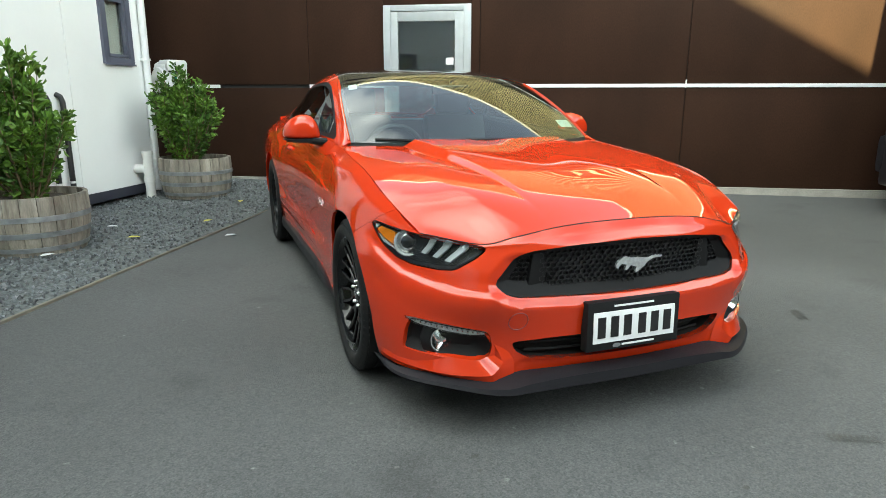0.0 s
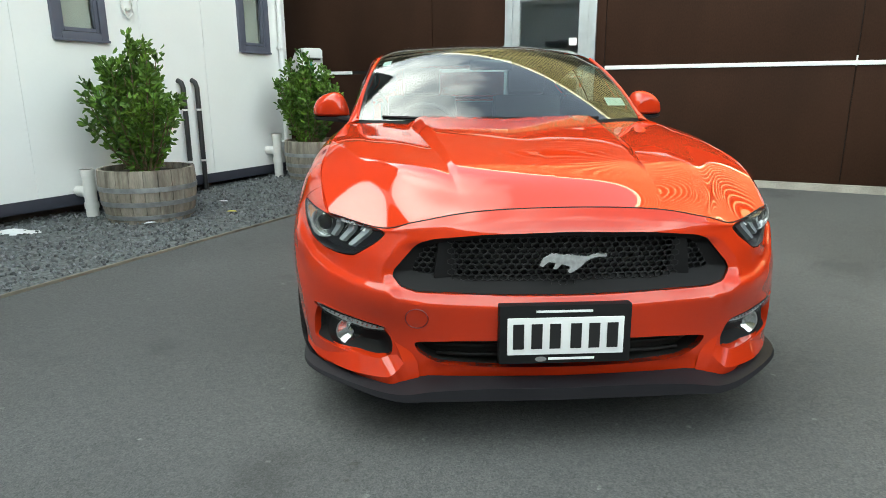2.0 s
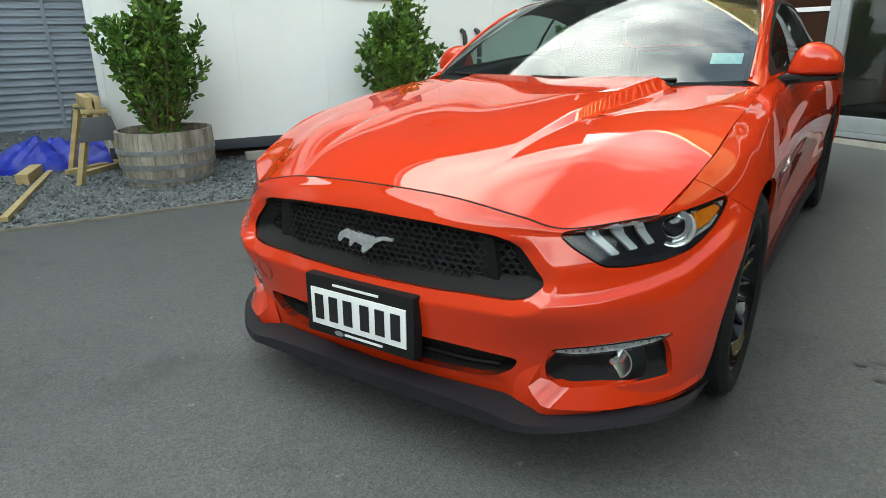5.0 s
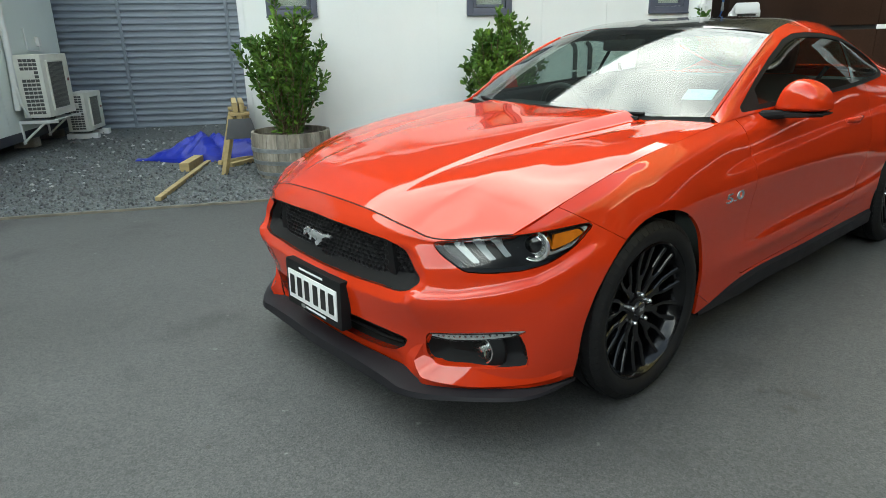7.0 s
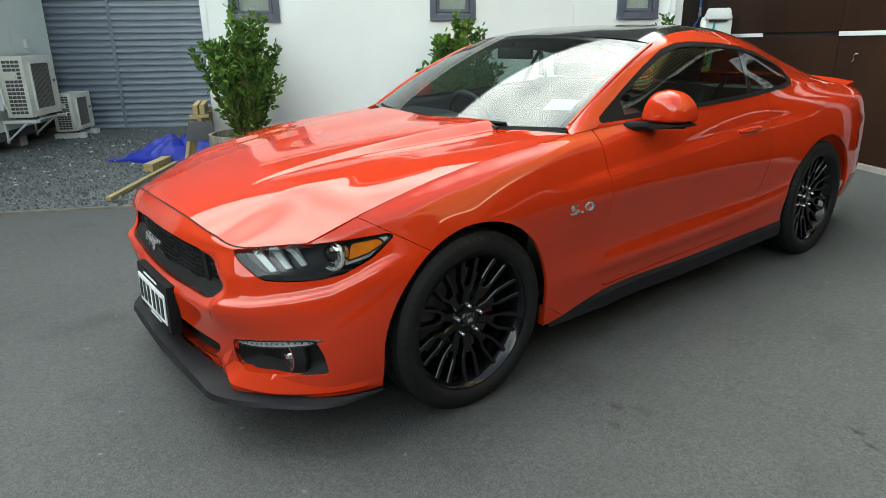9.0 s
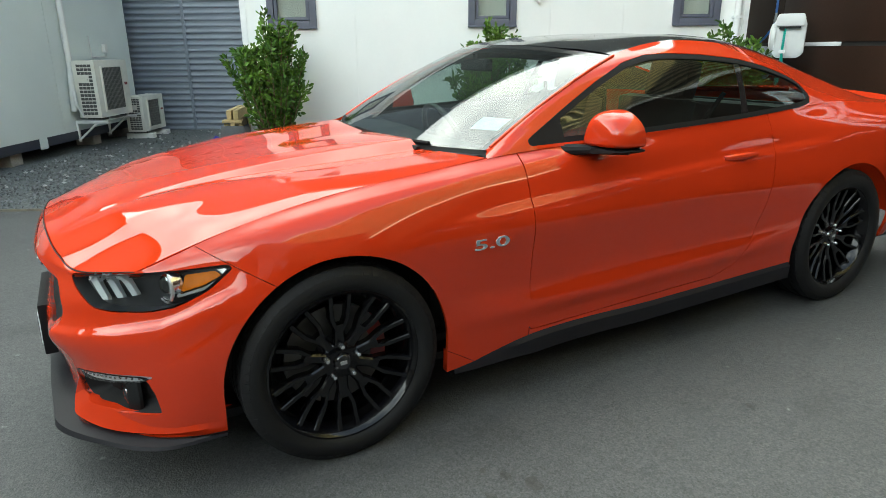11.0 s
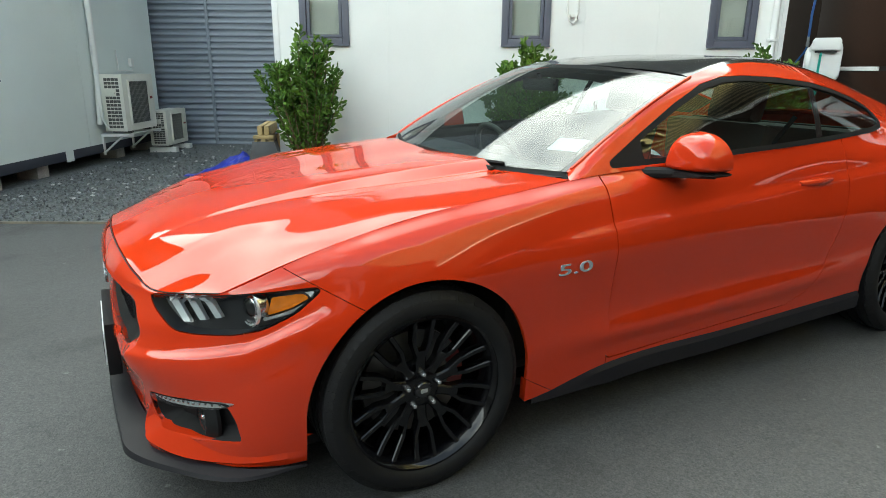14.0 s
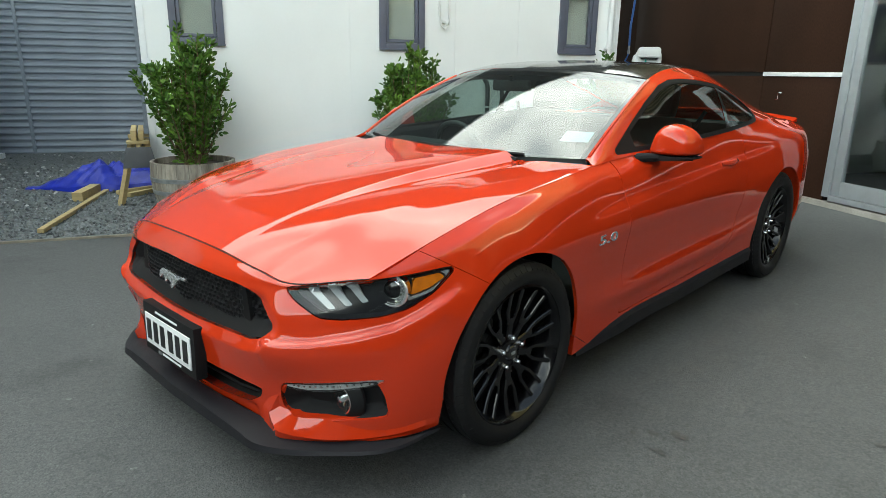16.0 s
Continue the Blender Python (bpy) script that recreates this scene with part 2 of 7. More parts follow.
M_CHIP = material("pale_stone", (0.42, 0.43, 0.42), 0.85, scale=40, vary=0.35, bump=0.3, bump_scale=120)
M_BRACKET = material("bracket_steel", (0.10, 0.105, 0.115), 0.5, metal=0.3, scale=8, vary=0.15)
M_CABLEREEL = material("reel_plastic", (0.30, 0.34, 0.40), 0.45, scale=4, vary=0.12)
M_LENSGREY = material("led_bar", (0.43, 0.46, 0.48), 0.25, coat=1.0, vary=0.1)
M_SILVER = material("reflector_silver", (0.80, 0.82, 0.84), 0.22, metal=0.7, scale=60, vary=0.3)
M_CLEARGREY = material("ribbed_reflector", (0.50, 0.51, 0.52), 0.3, metal=0.2, scale=80, vary=0.35)
M_WHITEP = material("plate_white", (0.80, 0.81, 0.82), 0.4, vary=0.05)
M_INK = material("plate_black", (0.012, 0.012, 0.013), 0.45)
M_SEAT = material("seat_leather", (0.025, 0.025, 0.027), 0.5, bump=0.2, bump_scale=200)
M_DASH = material("dash_vinyl", (0.022, 0.023, 0.026), 0.75, spec=0.15, bump=0.03, bump_scale=500)
M_GLASS = glass_material("windscreen_glass", (0.70, 0.83, 0.79), mix=0.16)
M_SIDEGLASS = glass_material("tinted_glass", (0.52, 0.62, 0.59), mix=0.085)
M_LAMPGLASS = glass_material("clear_lens", (0.93, 0.95, 0.95), mix=0.04)
M_PANE = glass_material("window_pane", (0.90, 0.93, 0.92), mix=0.05)
M_DOORPANE = glass_material("door_pane", (0.88, 0.92, 0.91), mix=0.11)
M_STICKER = material("sticker_paper", (0.36, 0.50, 0.53), 0.5, vary=0.2, scale=60)
M_WALLWHITE = material("white_cladding", (0.81, 0.825, 0.82), 0.5, scale=0.9, vary=0.07, bump=0.03, bump_scale=40, fine=0.05)
M_CABIN = material("cabin_paint", (0.70, 0.75, 0.73), 0.5, scale=1.0, vary=0.07, bump=0.03, bump_scale=40, fine=0.05)
M_NAVY = material("navy_frame", (0.095, 0.102, 0.140), 0.45, vary=0.12)
M_BROWN = material("brown_panel", (0.034, 0.0165, 0.0105), 0.65, spec=0.08, scale=1.2, vary=0.3, bump=0.05, bump_scale=90, fine=0.35, stretch=(1, 1, 0.5))
M_ALU = material("aluminium", (0.50, 0.54, 0.57), 0.36, metal=0.6, vary=0.08)
M_RAIL = material("white_rail", (0.78, 0.79, 0.80), 0.35, vary=0.06)
M_CONC = material("concrete", (0.36, 0.34, 0.31), 0.85, scale=5, vary=0.25, bump=0.4, bump_scale=120, fine=0.4)
M_GREY = material("grey_corrugate", (0.232, 0.264, 0.312), 0.42, metal=0.1, scale=2, vary=0.1)
M_AC = material("ac_enamel", (0.70, 0.69, 0.63), 0.4, vary=0.08)
M_GRILLE = material("ac_grille", (0.085, 0.085, 0.082), 0.5)
M_PVC = material("white_pvc", (0.72, 0.72, 0.70), 0.35, vary=0.07)
M_BLKPIPE = material("black_pipe", (0.018, 0.018, 0.02), 0.4)
M_STAVE = material("barrel_oak", (0.33, 0.30, 0.25), 0.85, scale=3.5, dark=(0.14, 0.12, 0.095), bump=0.5, bump_scale=30, fine=0.4, island=0.22, stretch=(5, 5, 0.7))
M_HOOP = material("galvanised_hoop", (0.36, 0.38, 0.39), 0.5, metal=0.6, scale=14, vary=0.35)
M_SOIL = material("soil", (0.060, 0.042, 0.030), 0.95, scale=20, vary=0.5, bump=1.0, bump_scale=60)
M_LEAF = material("leaf_green", (0.125, 0.225, 0.030), 0.45, spec=0.3, scale=5, dark=(0.040, 0.100, 0.014), island=0.42)
M_LEAFY = material("yellow_leaf", (0.55, 0.50, 0.05), 0.5, vary=0.2)
M_BARK = material("bark", (0.17, 0.12, 0.075), 0.85, scale=30, vary=0.4, bump=0.5)
M_GRAVEL = material("gravel_bed", (0.135, 0.146, 0.148), 0.85, scale=30, dark=(0.055, 0.062, 0.064), bump=1.0, bump_scale=45, fine=0.8)
M_STONE = material("gravel_stone", (0.150, 0.162, 0.168), 0.8, scale=20, vary=0.3, island=0.55)
M_TIMBER = material("pine_timber", (0.42, 0.32, 0.15), 0.7, scale=3, vary=0.25, bump=0.2, bump_scale=40, stretch=(8, 1, 8), island=0.15)
M_TARP = material("blue_tarp", (0.008, 0.024, 0.36), 0.40, spec=0.35, scale=9, vary=0.3, bump=0.15, bump_scale=160)
M_BLIND = material("window_blind", (0.58, 0.57, 0.52), 0.8, scale=3, vary=0.15)
M_REEL = material("reel_plastic", (0.62, 0.64, 0.64), 0.4, vary=0.06)
M_TEAL = material("teal_hose", (0.01, 0.33, 0.26), 0.4)
M_BLUEHOSE = material("blue_hose", (0.02, 0.12, 0.42), 0.35)
M_RAG = material("white_rag", (0.72, 0.74, 0.74), 0.7, vary=0.1)
M_EDGING = material("weathered_edging", (0.20, 0.18, 0.14), 0.85, scale=6, vary=0.4)
M_SLATW = material("ochre_slat", (0.33, 0.295, 0.17), 0.5, scale=1.2, vary=0.15)
M_UPPER = material("dark_ribbed_steel", (0.085, 0.095, 0.095), 0.45, scale=1.5, vary=0.15)
M_IRON = material("corrugated_iron", (0.21, 0.205, 0.14), 0.5, metal=0.2, scale=1.2, vary=0.15)
M_SIDE = material("dull_iron", (0.13, 0.13, 0.125), 0.6, scale=1.5, vary=0.3)
M_VAN = material("black_vehicle_paint", (0.012, 0.013, 0.016), 0.4, coat=0.8, vary=0.1)
M_ROOM = material("room_paint", (0.62, 0.62, 0.60), 0.8, scale=1.0, vary=0.2)
M_SKIRT = material("dark_skirt", (0.035, 0.038, 0.055), 0.5, vary=0.15)
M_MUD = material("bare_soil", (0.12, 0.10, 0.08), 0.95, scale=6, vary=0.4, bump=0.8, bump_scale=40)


# ---------------------------------------------------------------- building blocks
def mesh_of(name, verts, faces, mat, smooth=True):
    me = bpy.data.meshes.new(name)
    me.from_pydata([tuple(map(float, v)) for v in verts], [], [tuple(int(i) for i in f) for f in faces])
    me.validate()
    me.materials.append(mat)
    if smooth:
        me.polygons.foreach_set("use_smooth", [True] * len(me.polygons))
        me.set_sharp_from_angle(angle=radians(32))
    return me


def part(name, geo, mat, parent=None, label="", smooth=True, m=None, kind=""):
    """Links one mesh, given as a bmesh or as (verts, faces), under a thing or a part."""
    if isinstance(geo, bmesh.types.BMesh):
        me = bpy.data.meshes.new(name)
        geo.to_mesh(me)
        geo.free()
        me.materials.append(mat)
        if smooth:
            me.polygons.foreach_set("use_smooth", [True] * len(me.polygons))
            me.set_sharp_from_angle(angle=radians(32))
    elif isinstance(geo, bpy.types.Mesh):
        me = geo
    else:
        me = mesh_of(name, geo[0], geo[1], mat, smooth)
    ob = new(name, me)
    if parent is not None:
        ob.parent = parent
    if m is not None:
        ob.matrix_basis = m
    return tagged(ob, label=label, kind=kind)


def thing(name, label, category, m=None, group="", kind=""):
    ob = new(name)
    ob.empty_display_size = 0.2
    if m is not None:
        ob.matrix_basis = m
    return tagged(ob, label, category, group, kind)


def box(bm, x0, x1, y0, y1, z0, z1, bevel=0.0, m=None):
    g = bmesh.ops.create_cube(bm, size=1.0)["verts"]
    bmesh.ops.scale(bm, vec=(x1 - x0, y1 - y0, z1 - z0), verts=g)
    bmesh.ops.translate(bm, vec=((x0 + x1) / 2, (y0 + y1) / 2, (z0 + z1) / 2), verts=g)
    if bevel:
        es = list({e for v in g for e in v.link_edges})
        r = bmesh.ops.bevel(bm, geom=es, offset=bevel, segments=2, profile=0.7, affect="EDGES")
        g = [v for v in r["verts"]]
        g = list({v for f in r["faces"] for v in f.verts} | set(g))
    if m is not None:
        bmesh.ops.transform(bm, matrix=m, verts=[v for v in g if v.is_valid])
    return bm


def boxes(*rows, bevel=0.0):
    bm = bmesh.new()
    for r in rows:
        box(bm, *r, bevel=bevel)
    return bm


def tube(points, radius, sides=10, cap=True):
    """A round bar along points; radius is one number or one a point."""
    pts = [Vector(p) for p in points]
    rad = radius if hasattr(radius, "__len__") else [radius] * len(pts)
    vs, fs = [], []
    up = Vector((0, 0, 1))
    for i, p in enumerate(pts):
        d = (pts[min(i + 1, len(pts) - 1)] - pts[max(i - 1, 0)]).normalized()
        a = d.cross(up if abs(d.z) < 0.95 else Vector((1, 0, 0))).normalized()
        b = d.cross(a).normalized()
        for k in range(sides):
            t = 2 * math.pi * k / sides
            vs.append(p + (a * math.cos(t) + b * math.sin(t)) * rad[i])
    for i in range(len(pts) - 1):
        for k in range(sides):
            k2 = (k + 1) % sides
            fs.append((i * sides + k, i * sides + k2, (i + 1) * sides + k2, (i + 1) * sides + k))
    if cap:
        fs.append(tuple(range(sides - 1, -1, -1)))
        fs.append(tuple((len(pts) - 1) * sides + k for k in range(sides)))
    return vs, fs


def lathe(profile, sides=32, axis="z", closed=False):
    """Turns (radius, height) rows about an axis."""
    vs, fs, n = [], [], len(profile)
    for k in range(sides):
        t = 2 * math.pi * k / sides
        for r, h in profile:
            c, s = r * math.cos(t), r * math.sin(t)
            vs.append((c, s, h) if axis == "z" else (h, c, s))
    for k in range(sides):
        k2 = (k + 1) % sides
        for i in range(n if closed else n - 1):
            j = (i + 1) % n
            q = (k * n + i, k2 * n + i, k2 * n + j, k * n + j)
            fs.append(q if axis == "z" else q)
    return vs, fs


def join(*geos):
    vs, fs = [], []
    for v, f in geos:
        o = len(vs)
        vs += [tuple(p) for p in v]
        fs += [tuple(i + o for i in q) for q in f]
    return vs, fs


def bevelled(geo, width=0.004):
    bm = bmesh.new()
    vv = [bm.verts.new(p) for p in geo[0]]
    for f in geo[1]:
        try:
            bm.faces.new([vv[i] for i in f])
        except ValueError:
            pass
    bmesh.ops.recalc_face_normals(bm, faces=bm.faces)
    bmesh.ops.bevel(bm, geom=list(bm.edges), offset=width, segments=2, profile=0.7, affect="EDGES")
    return bm


def prism(outline, depth, axis="y"):
    """A flat outline in (a, z) given thickness along y, from 0 to depth."""
    n = len(outline)
    vs = [(a, 0, z) for a, z in outline] + [(a, depth, z) for a, z in outline]
    fs = [tuple(range(n)), tuple(range(2 * n - 1, n - 1, -1))] + [(i, i + n, (i + 1) % n + n, (i + 1) % n) for i in range(n)]
    return vs, fs


# the yard's own axes: x to the right along the brown wall, y towards it; the car's are the world's
YARD = pose(0, 0, 0, 0, 0, -30)


def lift(n, d):
    """Height of the ground at a place of the yard."""
    y = -0.5 * n + 0.866 * d
    return 0.005 + 0.0132 * max(-40, min(8, y)) + 0.0165 * max(0, min(d, 5.2) - 2.2) ** 2


def at(n, d, z=None, turn=0):
    return YARD @ pose(n, d, lift(n, d) if z is None else z, 0, 0, turn)


# ---------------------------------------------------------------- ground
def sheet(xs, ys, f):
    vs = [(x, y, f(x, y)) for y in ys for x in xs]
    w = len(xs)
    fs = [(j * w + i, j * w + i + 1, (j + 1) * w + i + 1, (j + 1) * w + i) for j in range(len(ys) - 1) for i in range(w - 1)]
    return vs, fs


far = [-900, -300, -100, -40, -20]
gx = far + [-12 + 0.5 * i for i in range(57)] + [20, 40, 100, 300, 900]
gy = far + [-12 + 0.5 * i for i in range(36)] + [8, 20, 40, 100, 300, 900]
ground = part("ground", sheet(gx, gy, lift), M_ASPHALT, m=YARD, label="grey worn asphalt yard with stains", kind="structure")
tagged(ground, category="asphalt")

GRAVEL_EDGE = -2.80
grav = sheet([-8.46 + (8.46 + GRAVEL_EDGE) * i / 40 for i in range(41)], [-9 + 13.66 * i / 80 for i in range(81)],
             lambda n, d: lift(n, d) + 0.012 + 0.012 * noise.noise((n * 1.3, d * 1.3, 0)) + 0.006 * noise.noise((n * 6, d * 6, 3)))
gravel_bed = part("gravel_bed", grav, M_GRAVEL, m=YARD, label="grey crushed gravel bed beside the asphalt", kind="structure")
tagged(gravel_bed, category="gravel")
edging = part("gravel_edging", boxes((GRAVEL_EDGE - 0.012, GRAVEL_EDGE + 0.010, -9, 4.4, -0.1, 0.020), bevel=0.004), M_EDGING, label="thin weathered timber edging strip between gravel and asphalt", kind="structure")
edging.matrix_basis = YARD @ pose(0, 0, 0.02, 0.6, 0, 0)
tagged(edging, category="edging")
rng = random.Random(5)


def stone_mesh(r, rnd):
    base = [(1, 0, 0), (-1, 0, 0), (0, 1, 0), (0, -1, 0), (0, 0, 1), (0, 0, -0.6)]
    return [Vector(p) * r * rnd.uniform(0.6, 1.2) for p in base], [(0, 2, 4), (2, 1, 4), (1, 3, 4), (3, 0, 4), (2, 0, 5), (1, 2, 5), (3, 1, 5), (0, 3, 5)]


sv, sf = [], []
for i in range(15000):
    n = GRAVEL_EDGE - 0.02 - abs(rng.betavariate(1.0, 2.2)) * 5.5
    d = rng.uniform(-4.3, 4.5)
    v, f = stone_mesh(rng.choice((0.009, 0.012, 0.015, 0.02)), rng)
    turn = Euler((rng.uniform(0, 6), rng.uniform(0, 6), rng.uniform(0, 6))).to_matrix()
    c = Vector((n, d, lift(n, d) + 0.02 + 0.012 * noise.noise((n * 1.3, d * 1.3, 0))))
    o = len(sv)
    sv += [c + turn @ p for p in v]
    sf += [tuple(k + o for k in q) for q in f]
stones = part("gravel", (sv, sf), M_STONE, m=YARD, label="loose grey crushed stones over the bed", smooth=False, kind="stuff")
tagged(stones, category="gravel")


# ---------------------------------------------------------------- white building
WN, WL, WR, WH = -4.53, -1.425, 3.92, 2.75


def wall_with_holes(name, x0, x1, z0, z1, holes, thick, mat, m, label, seams=(), gap=0.004, kind="structure", category="wall"):
    """An upright wall in its own x and z, its face at y = 0 and its back at y = thick, with openings (x0, x1, z0, z1) through it and upright seams."""
    xs = sorted({x0, x1, *[v for h in holes for v in h[:2]], *seams})
    zs = sorted({z0, z1, *[v for h in holes for v in h[2:]]})
    bm = bmesh.new()
    for i in range(len(xs) - 1):
        for j in range(len(zs) - 1):
            cx, cz = (xs[i] + xs[i + 1]) / 2, (zs[j] + zs[j + 1]) / 2
            if any(h[0] < cx < h[1] and h[2] < cz < h[3] for h in holes):
                continue
            a = xs[i] + (gap if xs[i] in seams else 0)
            b = xs[i + 1] - (gap if xs[i + 1] in seams else 0)
            box(bm, a, b, 0, thick, zs[j], zs[j + 1])
    for s in seams:
        box(bm, s - gap, s + gap, 0.006, thick, z0, z1) if not any(h[0] < s < h[1] for h in holes) else None
    bmesh.ops.remove_doubles(bm, verts=bm.verts, dist=1e-5)
    ob = part(name, bm, mat, m=m, label=label, smooth=False, kind=kind)
    return tagged(ob, category=category)


# in the wall's frame x runs along the wall to the right as seen, y into the building
M_WHITE_FRAME = YARD @ Matrix.Translation((WN, 0, 0)) @ Matrix.Rotation(radians(90), 4, "Z")
win_rows = [(-1.110, -0.660), (1.020, 1.458), (3.170, 3.590)]
win_z = (1.595, 2.27)
wall_white = wall_with_holes("wall_white", WL, WR, 0.235, WH, [(a, b, *win_z) for a, b in win_rows], 0.12, M_WALLWHITE, M_WHITE_FRAME,
                             "white painted panel wall of a low site building", seams=(-0.21, 0.98 - 0.32, 1.85, 2.62))
end_l = part("wall_white_end", boxes((WL, WL + 0.12, 0.12, 3.0, 0.235, WH)), M_WALLWHITE, m=M_WHITE_FRAME, label="white end wall of the site building", smooth=False, kind="structure")
end_r = part("wall_white_end", boxes((WR - 0.12, WR, 0.12, 3.0, 0.235, WH)), M_WALLWHITE, m=M_WHITE_FRAME, label="white end wall of the site building", smooth=False, kind="structure")
back_w = part("wall_white_back", boxes((WL, WR, 3.0, 3.1, 0.235, WH)), M_WALLWHITE, m=M_WHITE_FRAME, label="white back wall of the site building", smooth=False, kind="structure")
roof_w = part("roof_white", boxes((WL - 0.1, WR + 0.05, -0.12, 3.2, WH, WH + 0.12), bevel=0.01), M_WALLWHITE, m=M_WHITE_FRAME, label="flat white roof edge of the site building", kind="structure")
floor_w = part("floor_white", boxes((WL, WR, 0.0, 3.0, 0.18, 0.235)), M_ROOM, m=M_WHITE_FRAME, label="raised floor inside the site building", smooth=False, kind="structure")
for o in (end_l, end_r, back_w):
    tagged(o, category="wall")
tagged(roof_w, category="roof"), tagged(floor_w, category="floor")
skirt_w = part("skirting", boxes((WL - 0.01, WR + 0.002, -0.014, 0.03, 0.150, 0.250), bevel=0.003), M_SKIRT, m=M_WHITE_FRAME, label="dark navy steel base channel under the white wall", kind="structure")
tagged(skirt_w, category="skirting")
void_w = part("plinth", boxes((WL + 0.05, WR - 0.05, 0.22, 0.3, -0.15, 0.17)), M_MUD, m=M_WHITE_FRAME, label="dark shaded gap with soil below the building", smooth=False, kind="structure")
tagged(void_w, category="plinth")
corner_trim = part("corner_trim", boxes((WR - 0.035, WR + 0.012, -0.010, 0.10, 0.235, WH), bevel=0.003), M_RAIL, m=M_WHITE_FRAME, label="white corner flashing on the wall's end", kind="structure")
tagged(corner_trim, category="trim")
corner_trim2 = part("corner_trim", boxes((WL - 0.012, WL + 0.05, -0.010, 0.10, 0.235, WH), bevel=0.003), M_RAIL, m=M_WHITE_FRAME, label="white corner flashing on the wall's end", kind="structure")
tagged(corner_trim2, category="trim")


def window(name, a, b, z0, z1, m, label, hood=False):
    w = thing(name, label, "window", m, kind="structure")
    bm = bmesh.new()
    for r in ((a - 0.035, a + 0.035, z0 - 0.035, z1 + 0.035), (b - 0.035, b + 0.035, z0 - 0.035, z1 + 0.035)):
        box(bm, r[0], r[1], -0.030, 0.05, r[2], r[3], bevel=0.004)
    box(bm, a + 0.036, b - 0.036, -0.030, 0.05, z0 - 0.035, z0 + 0.035, bevel=0.004)
    box(bm, a + 0.036, b - 0.036, -0.030, 0.05, z1 - 0.035, z1 + 0.035, bevel=0.004)
    part("window_frame", bm, M_NAVY, w, "navy aluminium frame")
    bm = bmesh.new()
    a2, b2, c2, d2 = a + 0.040, b - 0.040, z0 + 0.040, z1 - 0.040
    for r in ((a2, a2 + 0.032, c2, d2), (b2 - 0.032, b2, c2, d2), (a2 + 0.033, b2 - 0.033, c2, c2 + 0.032), (a2 + 0.033, b2 - 0.033, d2 - 0.032, d2)):
        box(bm, r[0], r[1], -0.016, 0.03, r[2], r[3], bevel=0.004)
    part("sash", bm, M_NAVY, w, "navy opening sash")
    pane = part("pane", boxes((a2 + 0.028, b2 - 0.028, 0.010, 0.016, c2 + 0.028, d2 - 0.028)), M_PANE, w, smooth=False)
    pane.visible_shadow = False
    part("blind", boxes((a2 + 0.02, b2 - 0.02, 0.060, 0.066, c2 + 0.02, d2 - 0.02)), M_BLIND, w, "pale fabric blind behind the glass", smooth=False)
    part("window_sill", boxes((a - 0.04, b + 0.04, -0.042, -0.031, z0 - 0.045, z0 - 0.025), bevel=0.003), M_NAVY, w)
    if hood:
        part("head_flashing", boxes((a - 0.06, b + 0.06, -0.06, -0.031, z1 + 0.02, z1 + 0.05), bevel=0.004), M_NAVY, w)
    return w


for k, (a, b) in enumerate(win_rows):
    window("window_%d" % (k + 1), a, b, *win_z, M_WHITE_FRAME, "small navy-framed window with pale blind in the white wall", hood=(k == 2))


# ---------------------------------------------------------------- dark ribbed storey above the white panels
upper_w = thing("wall_white_upper", "dark grey ribbed steel storey above the white panels", "wall", M_WHITE_FRAME, kind="structure")
uprof = [(0.0, 0.0), (-0.030, 0.012), (-0.030, 0.050), (0.0, 0.062), (0.0, 0.10)]
ume = mesh_of("rib", [(x, y - 0.02, z) for x in (WL - 0.1, WR) for y, z in uprof], [(i, i + 5, i + 6, i + 1) for i in range(4)], M_UPPER)
for k in range(30):
    part("rib", ume, M_UPPER, upper_w, m=pose(0, 0, WH + 0.125 + 0.10 * k))
part("backing", boxes((WL - 0.1, WR, -0.018, 3.1, WH + 0.121, WH + 3.13)), M_UPPER, upper_w, smooth=False)
part("capping", boxes((WL - 0.14, WR, -0.07, 3.15, WH + 3.131, WH + 3.22), bevel=0.01), M_RAIL, upper_w)


# ---------------------------------------------------------------- brown building
BD = 4.67
M_BROWN_FRAME = YARD @ Matrix.Translation((0, BD, 0))
door_a, door_b, door_0, door_1 = -1.92, -0.87, 0.262, 2.275
seams_b = (-5.3, -2.87, -0.765, 1.57, 3.90, 6.23, 8.56)
wall_brown = thing("wall_brown", "dark brown phenolic panel wall of the workshop", "wall", M_BROWN_FRAME, kind="structure")
part("backing", boxes((-9, door_a, 0.020, 0.18, 0.2, 2.70), (door_b, 13, 0.020, 0.18, 0.2, 2.70), (door_a, door_b, 0.020, 0.18, door_1, 2.70)), M_DARK, wall_brown, smooth=False)
edges_b = (-9,) + seams_b + (13,)
for i in range(len(edges_b) - 1):
    a, b = edges_b[i] + 0.004, edges_b[i + 1] - 0.004
    for z0, z1 in ((0.222, 1.333), (1.377, 2.62)):
        spans = [(a, b)]
        if z0 < door_1 and a < door_a < b:
            spans = [(a, door_a - 0.004), (door_b + 0.004, b)]
        elif z0 < door_1 and a < door_b < b:
            spans = [(max(a, door_b + 0.004), b)]
        for s0, s1 in spans:
            if s1 - s0 > 0.03:
                if z0 < door_1 < z1 and (s1 <= door_a or s0 >= door_b) is False:
                    continue
                part("panel", boxes((s0, s1, 0, 0.018, z0, z1), bevel=0.002), M_BROWN, wall_brown)
part("panel", boxes((door_a + 0.002, door_b - 0.002, 0, 0.018, door_1 + 0.004, 2.62), bevel=0.002), M_BROWN, wall_brown)


